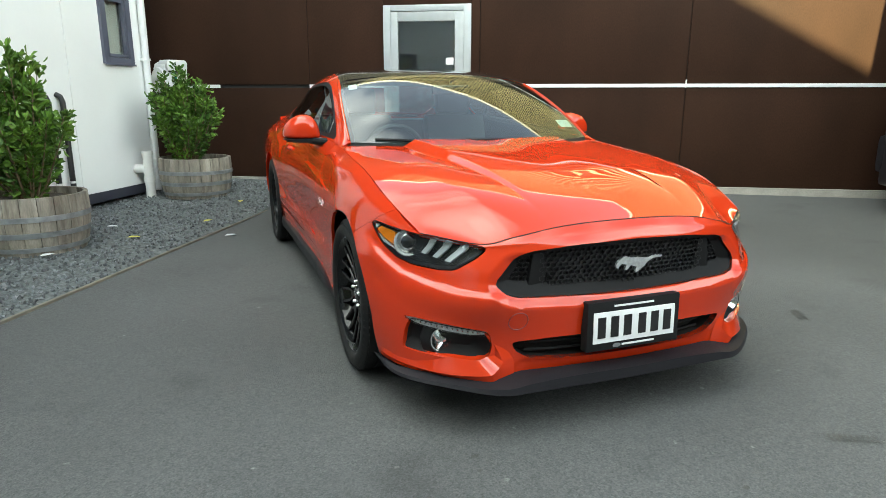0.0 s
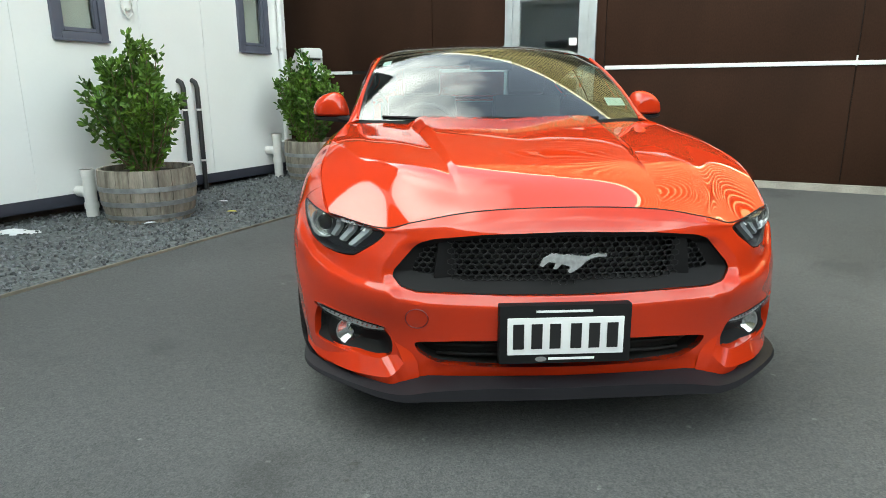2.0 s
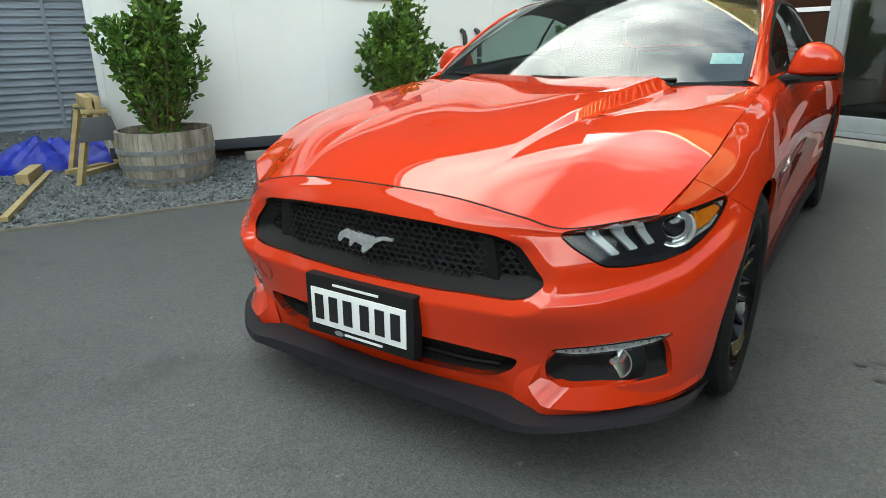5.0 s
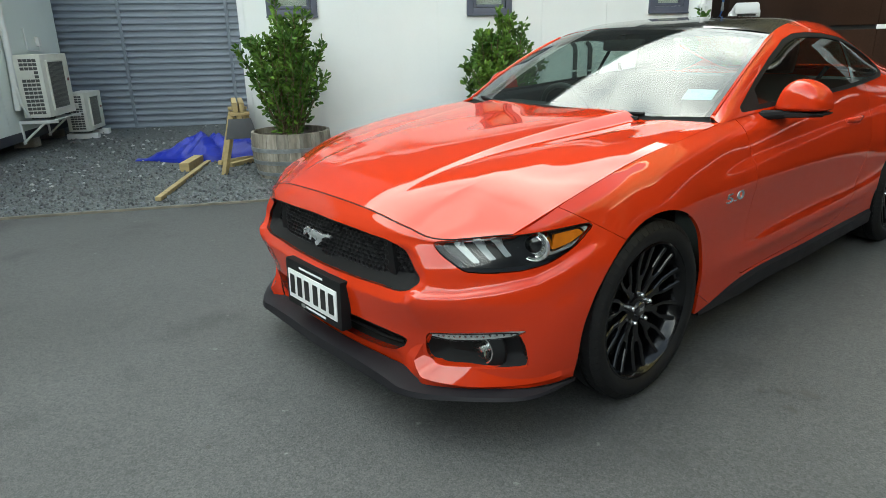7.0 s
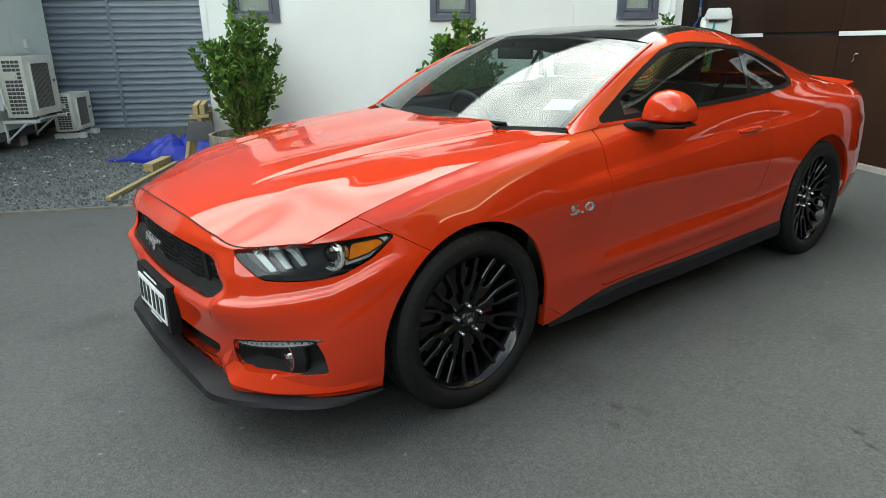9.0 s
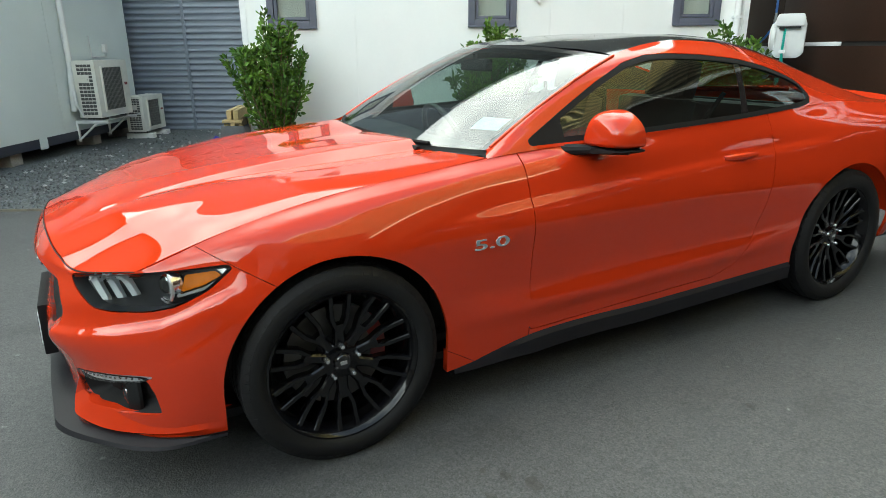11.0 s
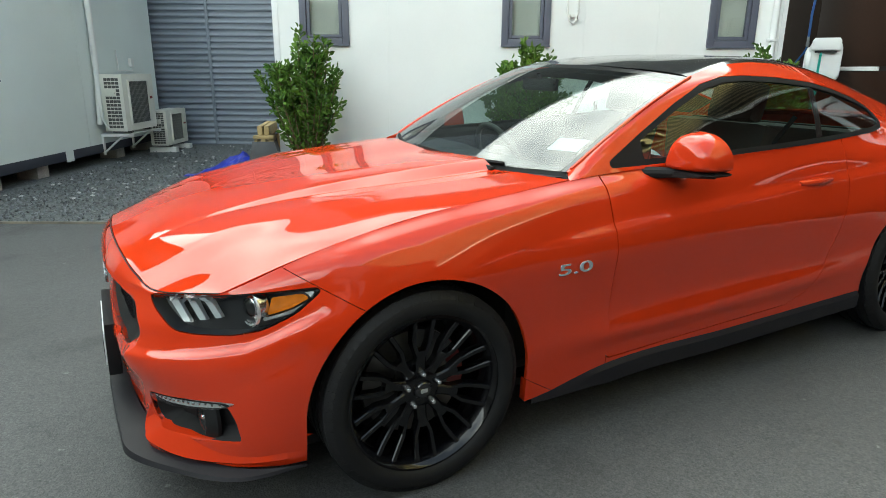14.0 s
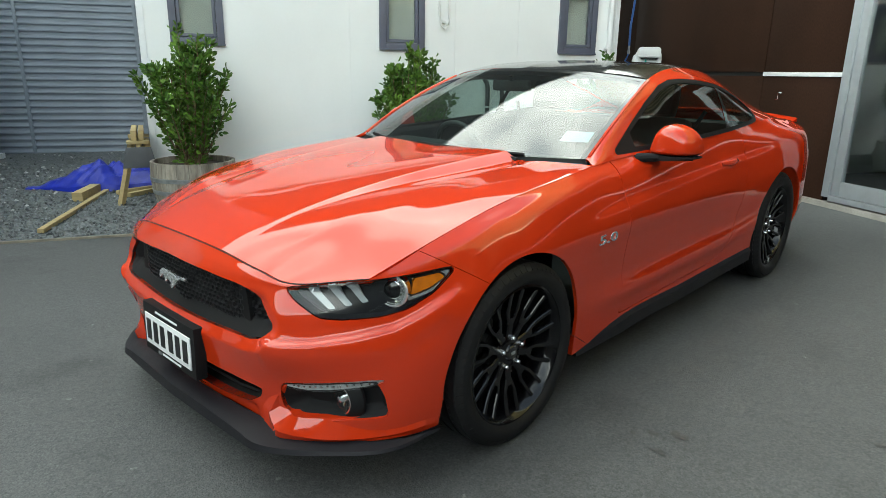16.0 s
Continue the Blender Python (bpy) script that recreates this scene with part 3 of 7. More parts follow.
def rail(a, b):
    r = part("wall_rail", boxes((a, b, -0.012, 0.018, 1.335, 1.375), bevel=0.004), M_RAIL, m=M_BROWN_FRAME, label="white aluminium joint rail across the brown panels", kind="structure")
    return tagged(r, category="rail")


rail(-5.15, -4.07), rail(-2.872, door_a - 0.004), rail(door_b + 0.115, 1.568), rail(1.572, 6.2), rail(6.204, 12.9)
tick = part("rail_clip", boxes((1.563, 1.577, -0.016, 0.02, 1.33, 1.42), bevel=0.002), M_RAIL, m=M_BROWN_FRAME, label="small white joiner clip on the rail", kind="structure")
tagged(tick, category="clip")
plinth_b = part("plinth", boxes((-9, 13, -0.035, 0.17, -0.2, 0.218), bevel=0.006), M_CONC, m=M_BROWN_FRAME, label="low rough concrete kerb under the brown wall", kind="structure")
tagged(plinth_b, category="plinth")

flash = part("flashing", boxes((-9, 13, -0.03, 0.02, 2.625, 2.70), bevel=0.004), M_RAIL, m=M_BROWN_FRAME, label="white flashing between the panels and the ribbed cladding", kind="structure")
tagged(flash, category="flashing")
upper = thing("wall_upper", "ochre horizontal slat cladding over a dark backing above the panels", "wall", M_BROWN_FRAME, kind="structure")
cp_ = 0.124
cprof = [(0.0, 0.0), (-0.042, -0.001), (-0.045, 0.002), (-0.045, 0.033), (-0.042, 0.036), (0.0, 0.050)]
ROOF = lambda n: 5.25 + 0.15 * (n + 2.0)      # height of the sloping roof edge along the wall
for k in range(38):
    z = 2.702 + k * cp_
    left = max(-9.0, -2.0 + (z + 0.07 - 5.25) / 0.15)
    part("slat", ([(x, y, h) for x in (left, 13.0) for y, h in cprof], [(i, i + 6, i + 7, i + 1) for i in range(5)] + [(5, 4, 3, 2, 1, 0), (6, 7, 8, 9, 10, 11)]), M_SLATW, upper, m=pose(0, 0, z))
part("backing", prism([(-9, 2.70), (13, 2.70), (13, ROOF(13)), (-9, ROOF(-9))], 0.18), M_DARK, upper, smooth=False, m=pose(0, 0.002, 0))
part("barge_board", prism([(-9, ROOF(-9) - 0.06), (13, ROOF(13) - 0.06), (13, ROOF(13) + 0.06), (-9, ROOF(-9) + 0.06)], 0.25), M_RAIL, upper, smooth=False, m=pose(0, -0.08, 0))


door = thing("door_1", "closed grey aluminium glazed door in the brown wall", "door", M_BROWN_FRAME, kind="structure")
part("door_frame", boxes((door_a, door_a + 0.085, -0.02, 0.1, door_0, door_1), (door_b - 0.085, door_b, -0.02, 0.1, door_0, door_1),
                         (door_a + 0.086, door_b - 0.086, -0.02, 0.1, door_1 - 0.07, door_1), (door_a + 0.086, door_b - 0.086, -0.03, 0.1, door_0 - 0.03, door_0 + 0.02), bevel=0.004), M_ALU, door, "pale aluminium frame")
la, lb, l0, l1 = door_a + 0.088, door_b - 0.088, door_0 + 0.025, door_1 - 0.073
leaf = part("door_leaf", boxes((la, la + 0.085, -0.008, 0.04, l0, l1), (lb - 0.105, lb, -0.008, 0.04, l0, l1), (la + 0.086, lb - 0.106, -0.008, 0.04, l1 - 0.11, l1),
                               (la + 0.086, lb - 0.106, -0.008, 0.04, l0, l0 + 0.13), bevel=0.004), M_ALU, door, "grey aluminium door leaf")
pane = part("pane", boxes((la + 0.08, lb - 0.10, 0.012, 0.020, l0 + 0.12, l1 - 0.10)), M_DOORPANE, door, "clear glass", smooth=False)
pane.visible_shadow = False
part("handle", bevelled(prism([(-0.02, -0.09), (0.02, -0.09), (0.02, 0.09), (-0.02, 0.09)], 0.012), 0.003), M_CHROME, leaf, "chrome lever handle", m=pose(lb - 0.05, -0.021, 1.24))
part("lever", tube([(lb - 0.05, -0.022, 1.27), (lb - 0.05, -0.06, 1.27), (lb - 0.16, -0.062, 1.265)], 0.010), M_CHROME, leaf)
for z in (0.36, 0.95, 1.52, 2.05):
    part("hinge", lathe([(0, z - 0.05), (0.011, z - 0.05), (0.011, z + 0.05), (0, z + 0.05)], 12), M_ALU, door, m=pose(la - 0.004, -0.028, 0))
part("notice", boxes((lb - 0.21, lb - 0.12, 0.006, 0.010, 1.60, 1.68)), M_WHITEP, door, "small white notice on the glass", smooth=False)
room = part("room_shell", boxes((-3.2, 0.6, 3.2, 3.3, 0.2, 3.0), (-3.2, -3.1, 0.19, 3.2, 0.2, 3.0), (0.5, 0.6, 0.19, 3.2, 0.2, 3.0), (-3.2, 0.6, 0.19, 3.3, 0.1, 0.2), (-3.2, 0.6, 0.19, 3.3, 3.0, 3.1)),
            M_ROOM, m=M_BROWN_FRAME, label="plain dim room behind the glazed door", smooth=False, kind="structure")
tagged(room, category="room")
desk = thing("desk", "pale desk standing inside the room behind the door", "desk", M_BROWN_FRAME @ pose(-1.4, 2.3, 0.2))
part("desktop", boxes((-0.7, 0.7, -0.35, 0.35, 0.70, 0.74), bevel=0.005), M_WALLWHITE, desk)
for sx in (-0.65, 0.65):
    for sy in (-0.3, 0.3):
        part("leg", boxes((sx - 0.02, sx + 0.02, sy - 0.02, sy + 0.02, 0, 0.70)), M_ALU, desk, smooth=False)
hook = thing("wall_hook", "small bent steel hook screwed to the brown wall", "hook", M_BROWN_FRAME @ pose(-2.62, -0.002, 1.14))
part("hook_rod", tube([(0.02, 0, 0.035), (0, -0.02, 0.035), (0, -0.022, -0.02), (-0.012, -0.03, -0.035)], 0.005, 8), M_CHROME, hook)


# ---------------------------------------------------------------- grey ribbed wall
RN = -8.46
M_RIB_FRAME = YARD @ Matrix.Translation((RN, 0, 0)) @ Matrix.Rotation(radians(90), 4, "Z")
rib_wall = thing("wall_ribbed", "blue-grey wall of horizontal ribbed steel cladding", "wall", M_RIB_FRAME, kind="structure")
pitch, nrib = 0.099, 105


def rib_slat(a, b):
    prof = [(-0.002, 0.0), (-0.034, 0.020), (-0.034, 0.036), (-0.002, 0.072), (-0.002, pitch)]
    vs = [(x, y, z) for x in (a, b) for y, z in prof]
    n = len(prof)
    return vs, [(i, i + n, i + n + 1, i + 1) for i in range(n - 1)]


for a, b in ((-9.2, -3.645), (-3.605, -2.05), (-2.01, 1.5)):
    me = mesh_of("slat", *rib_slat(a, b), M_GREY)
    for k in range(nrib):
        part("slat", me, M_GREY, rib_wall, m=pose(0, 0, 0.02 + k * pitch))
for c in (-3.625, -2.03):
    part("cover_strip", boxes((c - 0.022, c + 0.022, -0.034, 0.0, 0.02, 10.4), bevel=0.004), M_GREY, rib_wall)
part("backing", boxes((-9.2, 1.5, 0.002, 0.1, -0.1, 10.45)), M_GREY, rib_wall, smooth=False)


# ---------------------------------------------------------------- grey cabin with the air conditioners
CD = -4.45
M_CAB_FRAME = YARD @ Matrix.Translation((0, CD, 0)) @ Matrix.Rotation(radians(180), 4, "Z")   # x runs towards -n, y into the cabin
cw = (3.45, 4.39, 1.20, 2.30)
wall_cab = wall_with_holes("wall_cabin", 2.4, 8.15, 0.27, 3.2, [cw], 0.1, M_CABIN, M_CAB_FRAME, "pale grey painted wall of a portable cabin", seams=(6.02,))
cab_back = part("wall_cabin_end", boxes((8.05, 8.15, 0.1, 3.0, 0.27, 3.2), (2.4, 2.5, 0.1, 3.0, 0.27, 3.2), (2.4, 8.15, 3.0, 3.1, 0.27, 3.2)), M_CABIN, m=M_CAB_FRAME, label="pale grey end walls of the portable cabin", smooth=False, kind="structure")
tagged(cab_back, category="wall")
cab_roof = part("roof_cabin", boxes((2.3, 8.2, -0.08, 3.2, 3.2, 3.3), bevel=0.01), M_CABIN, m=M_CAB_FRAME, label="flat roof edge of the portable cabin", kind="structure")
tagged(cab_roof, category="roof")
cab_sk = part("skirting", boxes((2.39, 8.16, -0.012, 0.05, 0.16, 0.275), bevel=0.004), M_SKIRT, m=M_CAB_FRAME, label="dark steel floor beam under the cabin wall", kind="structure")
tagged(cab_sk, category="skirting")
window("window_4", cw[0], cw[1], cw[2], cw[3], M_CAB_FRAME, "navy-framed window with slatted blind in the cabin wall")
for x in (4.2, 5.05, 6.9, 7.8):
    blk = thing("support_block", "concrete block carrying the cabin", "block", M_CAB_FRAME @ pose(x, 0.2, 0), group="cabin blocks")
    part("block", boxes((-0.11, 0.11, -0.13, 0.13, -0.08, 0.16), bevel=0.008), M_CONC, blk)
tab = part("bracket_tab", boxes((5.42, 5.58, -0.02, -0.012, 0.14, 0.29), bevel=0.003), M_CABIN, m=M_CAB_FRAME, label="small pale steel tab on the cabin's base", kind="structure")
tagged(tab, category="tab")


def air_conditioner(m, w, h, dp, label):
    ac = thing("air_conditioner", label, "air conditioner", m, group="air conditioners")
    part("casing", boxes((-w / 2, w / 2, 0, dp, 0, h), bevel=0.018), M_AC, ac, "cream enamelled casing")
    # fan grille on the front, y = 0
    r = min(w * 0.36, h * 0.34)
    cx, cz = -0.03 * w, h * 0.5
    part("fan_recess", boxes((cx - r * 1.05, cx + r * 1.05, -0.004, -0.001, cz - r * 1.12, cz + r * 1.12)), M_GRILLE, ac, smooth=False)
    for k in range(15):
        x = cx - r * 0.98 + k * (r * 1.96 / 14)
        part("guard_wire", boxes((x - 0.0016, x + 0.0016, -0.012, -0.008, cz - r * 1.1, cz + r * 1.1)), M_WIRE, ac, smooth=False)
    for k in range(11):
        z = cz - r * 1.08 + k * (r * 2.16 / 10)
        part("guard_wire", boxes((cx - r, cx + r, -0.0078, -0.0045, z - 0.0016, z + 0.0016)), M_WIRE, ac, smooth=False)
    part("guard_frame", boxes((cx - r * 1.12, cx - r * 1.04, -0.024, 0, cz - r * 1.18, cz + r * 1.18), (cx + r * 1.04, cx + r * 1.12, -0.024, 0, cz - r * 1.18, cz + r * 1.18),
                              (cx - r * 1.03, cx + r * 1.03, -0.024, 0, cz + r * 1.10, cz + r * 1.18), (cx - r * 1.03, cx + r * 1.03, -0.024, 0, cz - r * 1.18, cz - r * 1.10), bevel=0.003), M_AC, ac)
    part("badge", boxes((w * 0.33, w * 0.43, -0.004, 0.001, h * 0.54, h * 0.59)), M_RED, ac, "small red badge", smooth=False)
    # slotted end that faces the yard: four columns of dark slots, and a moulded grip
    for k in range(14):
        z = h * 0.06 + k * h * 0.0635
        for c in range(4):
            y = dp * (0.16 + 0.165 * c)
            if k in (9, 10) and c > 0:
                continue
            part("slot", boxes((-w / 2 - 0.003, -w / 2 + 0.001, y, y + dp * 0.145, z, z + h * 0.047)), M_GRILLE, ac, smooth=False)
    part("grip", boxes((-w / 2 - 0.014, -w / 2 + 0.001, dp * 0.36, dp * 0.82, h * 0.645, h * 0.69), bevel=0.004), M_AC, ac)
    for sx in (-w * 0.3, w * 0.3):
        part("foot", boxes((sx - 0.03, sx + 0.03, 0.02, dp - 0.02, -0.03, 0.0), bevel=0.004), M_GRILLE, ac)
    return ac


ac1 = air_conditioner(M_CAB_FRAME @ pose(6.73, -0.40, 0.45), 0.90, 0.77, 0.31, "cream outdoor air conditioner on a wall bracket")
ac2 = air_conditioner(M_CAB_FRAME @ pose(7.72, -0.47, 0.13), 0.74, 0.54, 0.28, "smaller cream outdoor air conditioner on blocks")
brk = thing("wall_bracket", "white steel bracket under the air conditioner", "bracket", M_CAB_FRAME)
for x in (6.32, 7.14):
    part("arm", boxes((x - 0.02, x + 0.02, -0.46, -0.002, 0.375, 0.415), bevel=0.003), M_PVC, brk)
    part("upright", boxes((x - 0.02, x + 0.02, -0.03, -0.002, 0.12, 0.374), bevel=0.003), M_PVC, brk)
    part("brace", tube([(x, -0.03, 0.16), (x, -0.30, 0.385)], 0.014, 8), M_PVC, brk)
part("rail", boxes((6.22, 7.30, -0.46, -0.42, 0.416, 0.42), bevel=0.001), M_PVC, brk)
for x in (7.46, 7.98):
    slab = thing("support_block", "white block under the air conditioner", "block", M_CAB_FRAME @ pose(x, -0.33, 0.0), group="air conditioner blocks")
    part("block", boxes((-0.06, 0.06, -0.22, 0.2, -0.02, 0.098), bevel=0.006), M_PVC, slab)
ln = thing("pipe_duct", "white plastic pipe duct up the cabin wall", "pipe", M_CAB_FRAME)
part("duct", tube([(6.24, -0.05, 0.55), (6.25, -0.06, 0.8), (6.32, -0.05, 1.2), (6.33, -0.045, 3.1)], 0.038, 12), M_PVC, ln)
part("hose", tube([(6.26, -0.16, 0.48), (6.20, -0.12, 0.62), (6.24, -0.09, 0.84)], 0.016, 8), M_PVC, ln)
cond = thing("conduit", "thin white conduit with a switch on the cabin wall", "conduit", M_CAB_FRAME)
part("tube", tube([(6.95, -0.02, 1.55), (6.95, -0.03, 1.26), (7.35, -0.03, 1.26), (7.35, -0.03, 1.32)], 0.010, 8), M_PVC, cond)
part("switch_box", boxes((7.31, 7.39, -0.05, -0.002, 1.32, 1.44), bevel=0.006), M_PVC, cond)
part("tube", tube([(6.28, -0.03, 1.60), (6.30, -0.03, 1.25), (6.40, -0.03, 1.25)], 0.010, 8), M_PVC, cond)


# ---------------------------------------------------------------- behind the camera: a gabled shed that shades the yard
SHED_D = -9.5
shed = thing("shed_building", "pale corrugated iron shed across the yard", "building", YARD, kind="structure")
gable = [(-15, -0.3), (8.1, -0.3), (8.1, 3.27), (-3.5, 9.61), (-15, 3.32)]
part("wall", prism(gable, -0.25), M_IRON, shed, "corrugated iron front", smooth=False, m=pose(0, SHED_D, 0))
for x0, z0, x1, z1 in ((-15.3, 3.16, -3.5, 9.61), (-3.5, 9.61, 8.4, 3.11)):
    part("roof", ([(x0, 0.3, z0), (x1, 0.3, z1), (x1, -9, z1), (x0, -9, z0), (x0, 0.3, z0 + .06), (x1, 0.3, z1 + .06), (x1, -9, z1 + .06), (x0, -9, z0 + .06)],
                  [(0, 1, 2, 3), (7, 6, 5, 4), (0, 4, 5, 1), (1, 5, 6, 2), (2, 6, 7, 3), (3, 7, 4, 0)]), M_IRON, shed, smooth=False, m=pose(0, SHED_D, 0))

# ---------------------------------------------------------------- side of the yard
# unseen wall, added to hold back low sky light on this side
added_side = thing("added_side_wall", "unseen dull grey wall added along the yard's far side to block sky light", "wall", YARD, kind="structure")
part("cladding", boxes((7.6, 7.8, -9.5, 4.64, -0.3, 3.0)), M_SIDE, added_side, smooth=False)
part("capping", boxes((7.52, 7.85, -9.5, 4.62, 3.001, 3.1), bevel=0.01), M_SIDE, added_side)


# ---------------------------------------------------------------- barrel planters
def shrub(rnd, parent_m, height, spread, label):
    """A shrub of thin stems with many small leaves along their outer parts."""
    sh = thing("shrub", label, "shrub", parent_m, group="potted shrubs")
    wood, lv, lf = ([], []), [], []
    stems = []
    for k in range(54):
        a, s = rnd.uniform(0, 6.283), rnd.random() ** 0.6
        lean = s * spread
        top = height * (1.0 - 0.40 * s) * rnd.uniform(0.52, 1.0)
        if k == 0:
            lean, top = 0.08, height * 0.88
        p0 = Vector((0.07 * math.cos(a), 0.07 * math.sin(a), -0.02))
        p3 = Vector((lean * math.cos(a), lean * math.sin(a), top))
        p1 = p0 + Vector((0.35 * lean * math.cos(a), 0.35 * lean * math.sin(a), top * 0.3))
        p2 = p3 * 0.78 + p0 * 0.1 + Vector((rnd.uniform(-.04, .04), rnd.uniform(-.04, .04), 0.02))
        pts = []
        for i in range(9):
            t = i / 8
            pts.append(p0 * (1 - t) ** 3 + p1 * 3 * t * (1 - t) ** 2 + p2 * 3 * t * t * (1 - t) + p3 * t ** 3)
        stems.append(pts)
        g = tube(pts, [0.011 * (1 - 0.8 * i / 8) for i in range(9)], 5, cap=False)
        wood = join(wood, g)
    for pts in stems:
        for i in range(1, 9):
            dirn = (pts[i] - pts[i - 1]).normalized()
            count = 4 if i < 3 else 10 if i < 5 else 13 if i < 8 else 17
            for q in range(count):
                t = rnd.random()
                c = pts[i - 1].lerp(pts[i], t)
                out = Vector((rnd.gauss(0, 1), rnd.gauss(0, 1), rnd.gauss(0.15, 0.7))).normalized()
                ax = (out + dirn * 0.7).normalized()
                c = c + ax * rnd.uniform(0.0, 0.05)
                ln, wd = rnd.uniform(0.042, 0.076), rnd.uniform(0.025, 0.038)
                side = ax.cross(Vector((rnd.gauss(0, 1), rnd.gauss(0, 1), rnd.gauss(0, 1)))).normalized()
                nr = ax.cross(side).normalized()
                o = len(lv)
                lv += [c, c + ax * ln * 0.35 + side * wd * 0.5 + nr * 0.006, c + ax * ln * 0.75 + side * wd * 0.42 + nr * 0.007, c + ax * ln - nr * 0.006,
                       c + ax * ln * 0.75 - side * wd * 0.42 + nr * 0.007, c + ax * ln * 0.35 - side * wd * 0.5 + nr * 0.006, c + ax * ln * 0.55 - nr * 0.003]
                lf += [(o, o + 1, o + 6), (o + 1, o + 2, o + 6), (o + 2, o + 3, o + 6), (o + 3, o + 4, o + 6), (o + 4, o + 5, o + 6), (o + 5, o, o + 6)]
    part("stem", wood, M_BARK, sh)
    part("crown", (lv, lf), M_LEAF, sh, "dense mid-green leaves")
    return sh


def barrel(m, label):
    b = thing("barrel_planter", label, "planter", m, group="half barrel planters")
    H, n = 0.44, 22
    rad = lambda z: 0.345 + 0.062 * (z / H) - 0.02 * (z / H) ** 2 + 0.018 * math.sin(math.pi * z / H)
    zs = [0, 0.11, 0.22, 0.33, H]
    for k in range(n):
        a0, a1 = 2 * math.pi * (k + 0.02) / n, 2 * math.pi * (k + 0.98) / n
        vs = []
        for z in zs:
            for a in (a0, (a0 + a1) / 2, a1):
                vs.append((rad(z) * math.cos(a), rad(z) * math.sin(a), z))
            for a in (a1, a0):
                vs.append(((rad(z) - 0.028) * math.cos(a), (rad(z) - 0.028) * math.sin(a), z))
        fs = [(i * 5 + j, i * 5 + (j + 1) % 5, (i + 1) * 5 + (j + 1) % 5, (i + 1) * 5 + j) for i in range(4) for j in range(5)]
        fs += [(0, 4, 3, 2, 1), (20, 21, 22, 23, 24)]
        part("stave", (vs, fs), M_STAVE, b)
    for z, h in ((0.035, 0.036), (0.145, 0.040), (0.265, 0.040)):
        part("hoop", lathe([(rad(z) - 0.004, z), (rad(z) + 0.005, z), (rad(z + h) + 0.005, z + h), (rad(z + h) - 0.004, z + h)], 44, closed=True), M_HOOP, b, "galvanised steel hoop")
    part("soil", lathe([(0, H - 0.045), (0.12, H - 0.04), (0.25, H - 0.05), (rad(H) - 0.03, H - 0.055)], 28), M_SOIL, b, "dark potting soil")
    return b


plants = [(-3.90, -0.98, 1.42, 0.42, 11), (-3.86, 1.22, 1.24, 0.42, 12), (-3.90, 3.66, 1.14, 0.38, 13)]
for n, d, h, s, seed in plants:
    barrel(at(n, d, lift(n, d) + 0.012, seed * 40), "weathered half wine barrel planter on the gravel")
    shrub(random.Random(seed), at(n, d - (0.14 if d > 3 else 0), lift(n, d) + 0.012 + 0.41, seed * 70), h, s, "bushy dark green shrub growing in a barrel planter")


# ---------------------------------------------------------------- pipes on the white wall
def vent_pipe(d, top, off):
    p = thing("drain_pipe", "white plastic drain pipe with a side branch by the wall", "pipe", YARD, group="drain pipes")
    n = WN + 0.16
    z0 = lift(n, d)
    part("pipe", tube([(n, d, z0 - 0.05), (n, d, top)], 0.052, 18), M_PVC, p)
    part("collar", lathe([(0.0, 0), (0.060, 0), (0.060, 0.05), (0.0, 0.05)], 18), M_PVC, p, m=pose(n, d, top - 0.05))
    part("branch", tube([(WN - 0.02, d, top - 0.20), (n - 0.05, d, top - 0.20), (n, d, top - 0.24)], 0.05, 16), M_PVC, p)
    part("collar", lathe([(0.0, 0), (0.060, 0), (0.060, 0.05), (0.0, 0.05)], 18), M_PVC, p, m=pose(n, d, top - 0.34))


vent_pipe(3.48, 0.63, 0), vent_pipe(1.02, 0.47, 0)
for d, top in ((2.25, 1.235), (2.43, 1.24)):
    bp = thing("black_pipe", "black plastic pipe clipped upright to the white wall", "pipe", YARD, group="black pipes")
    n = WN + 0.05
    part("pipe", tube([(n, d, 0.10), (n, d, top - 0.07), (n - 0.01, d - 0.012, top - 0.02), (n - 0.05, d - 0.02, top)], 0.026, 12), M_BLKPIPE, bp)
    for z in (0.40, 0.93):
        part("clip", lathe([(0.027, z), (0.031, z), (0.031, z + 0.02), (0.027, z + 0.02)], 12, closed=True), M_PVC, bp, m=pose(n, d, 0))
dp = thing("downpipe", "white downpipe on the corner of the white wall", "pipe", YARD)
part("pipe", tube([(WN + 0.045, 3.80, 0.15), (WN + 0.045, 3.80, 3.25)], 0.034, 14), M_RAIL, dp)
for z in (0.5, 1.62, 2.7):
    part("clip", boxes((WN, WN + 0.085, 3.755, 3.845, z, z + 0.025), bevel=0.003), M_RAIL, dp)
loop = thing("cable_loop", "white cable loop hanging on the white wall", "cable", M_WHITE_FRAME @ pose(1.715, -0.02, 1.80))
part("cable", tube([(-0.055, 0, 0.28), (-0.05, -0.01, 0.10), (-0.03, -0.015, 0.02), (0.01, -0.015, -0.01), (0.05, -0.015, 0.03), (0.06, -0.01, 0.12), (0.055, 0, 0.5)], 0.011, 8), M_PVC, loop)
part("hook", boxes((-0.02, 0.02, -0.03, 0.02, 0.05, 0.075), bevel=0.004), M_PVC, loop)

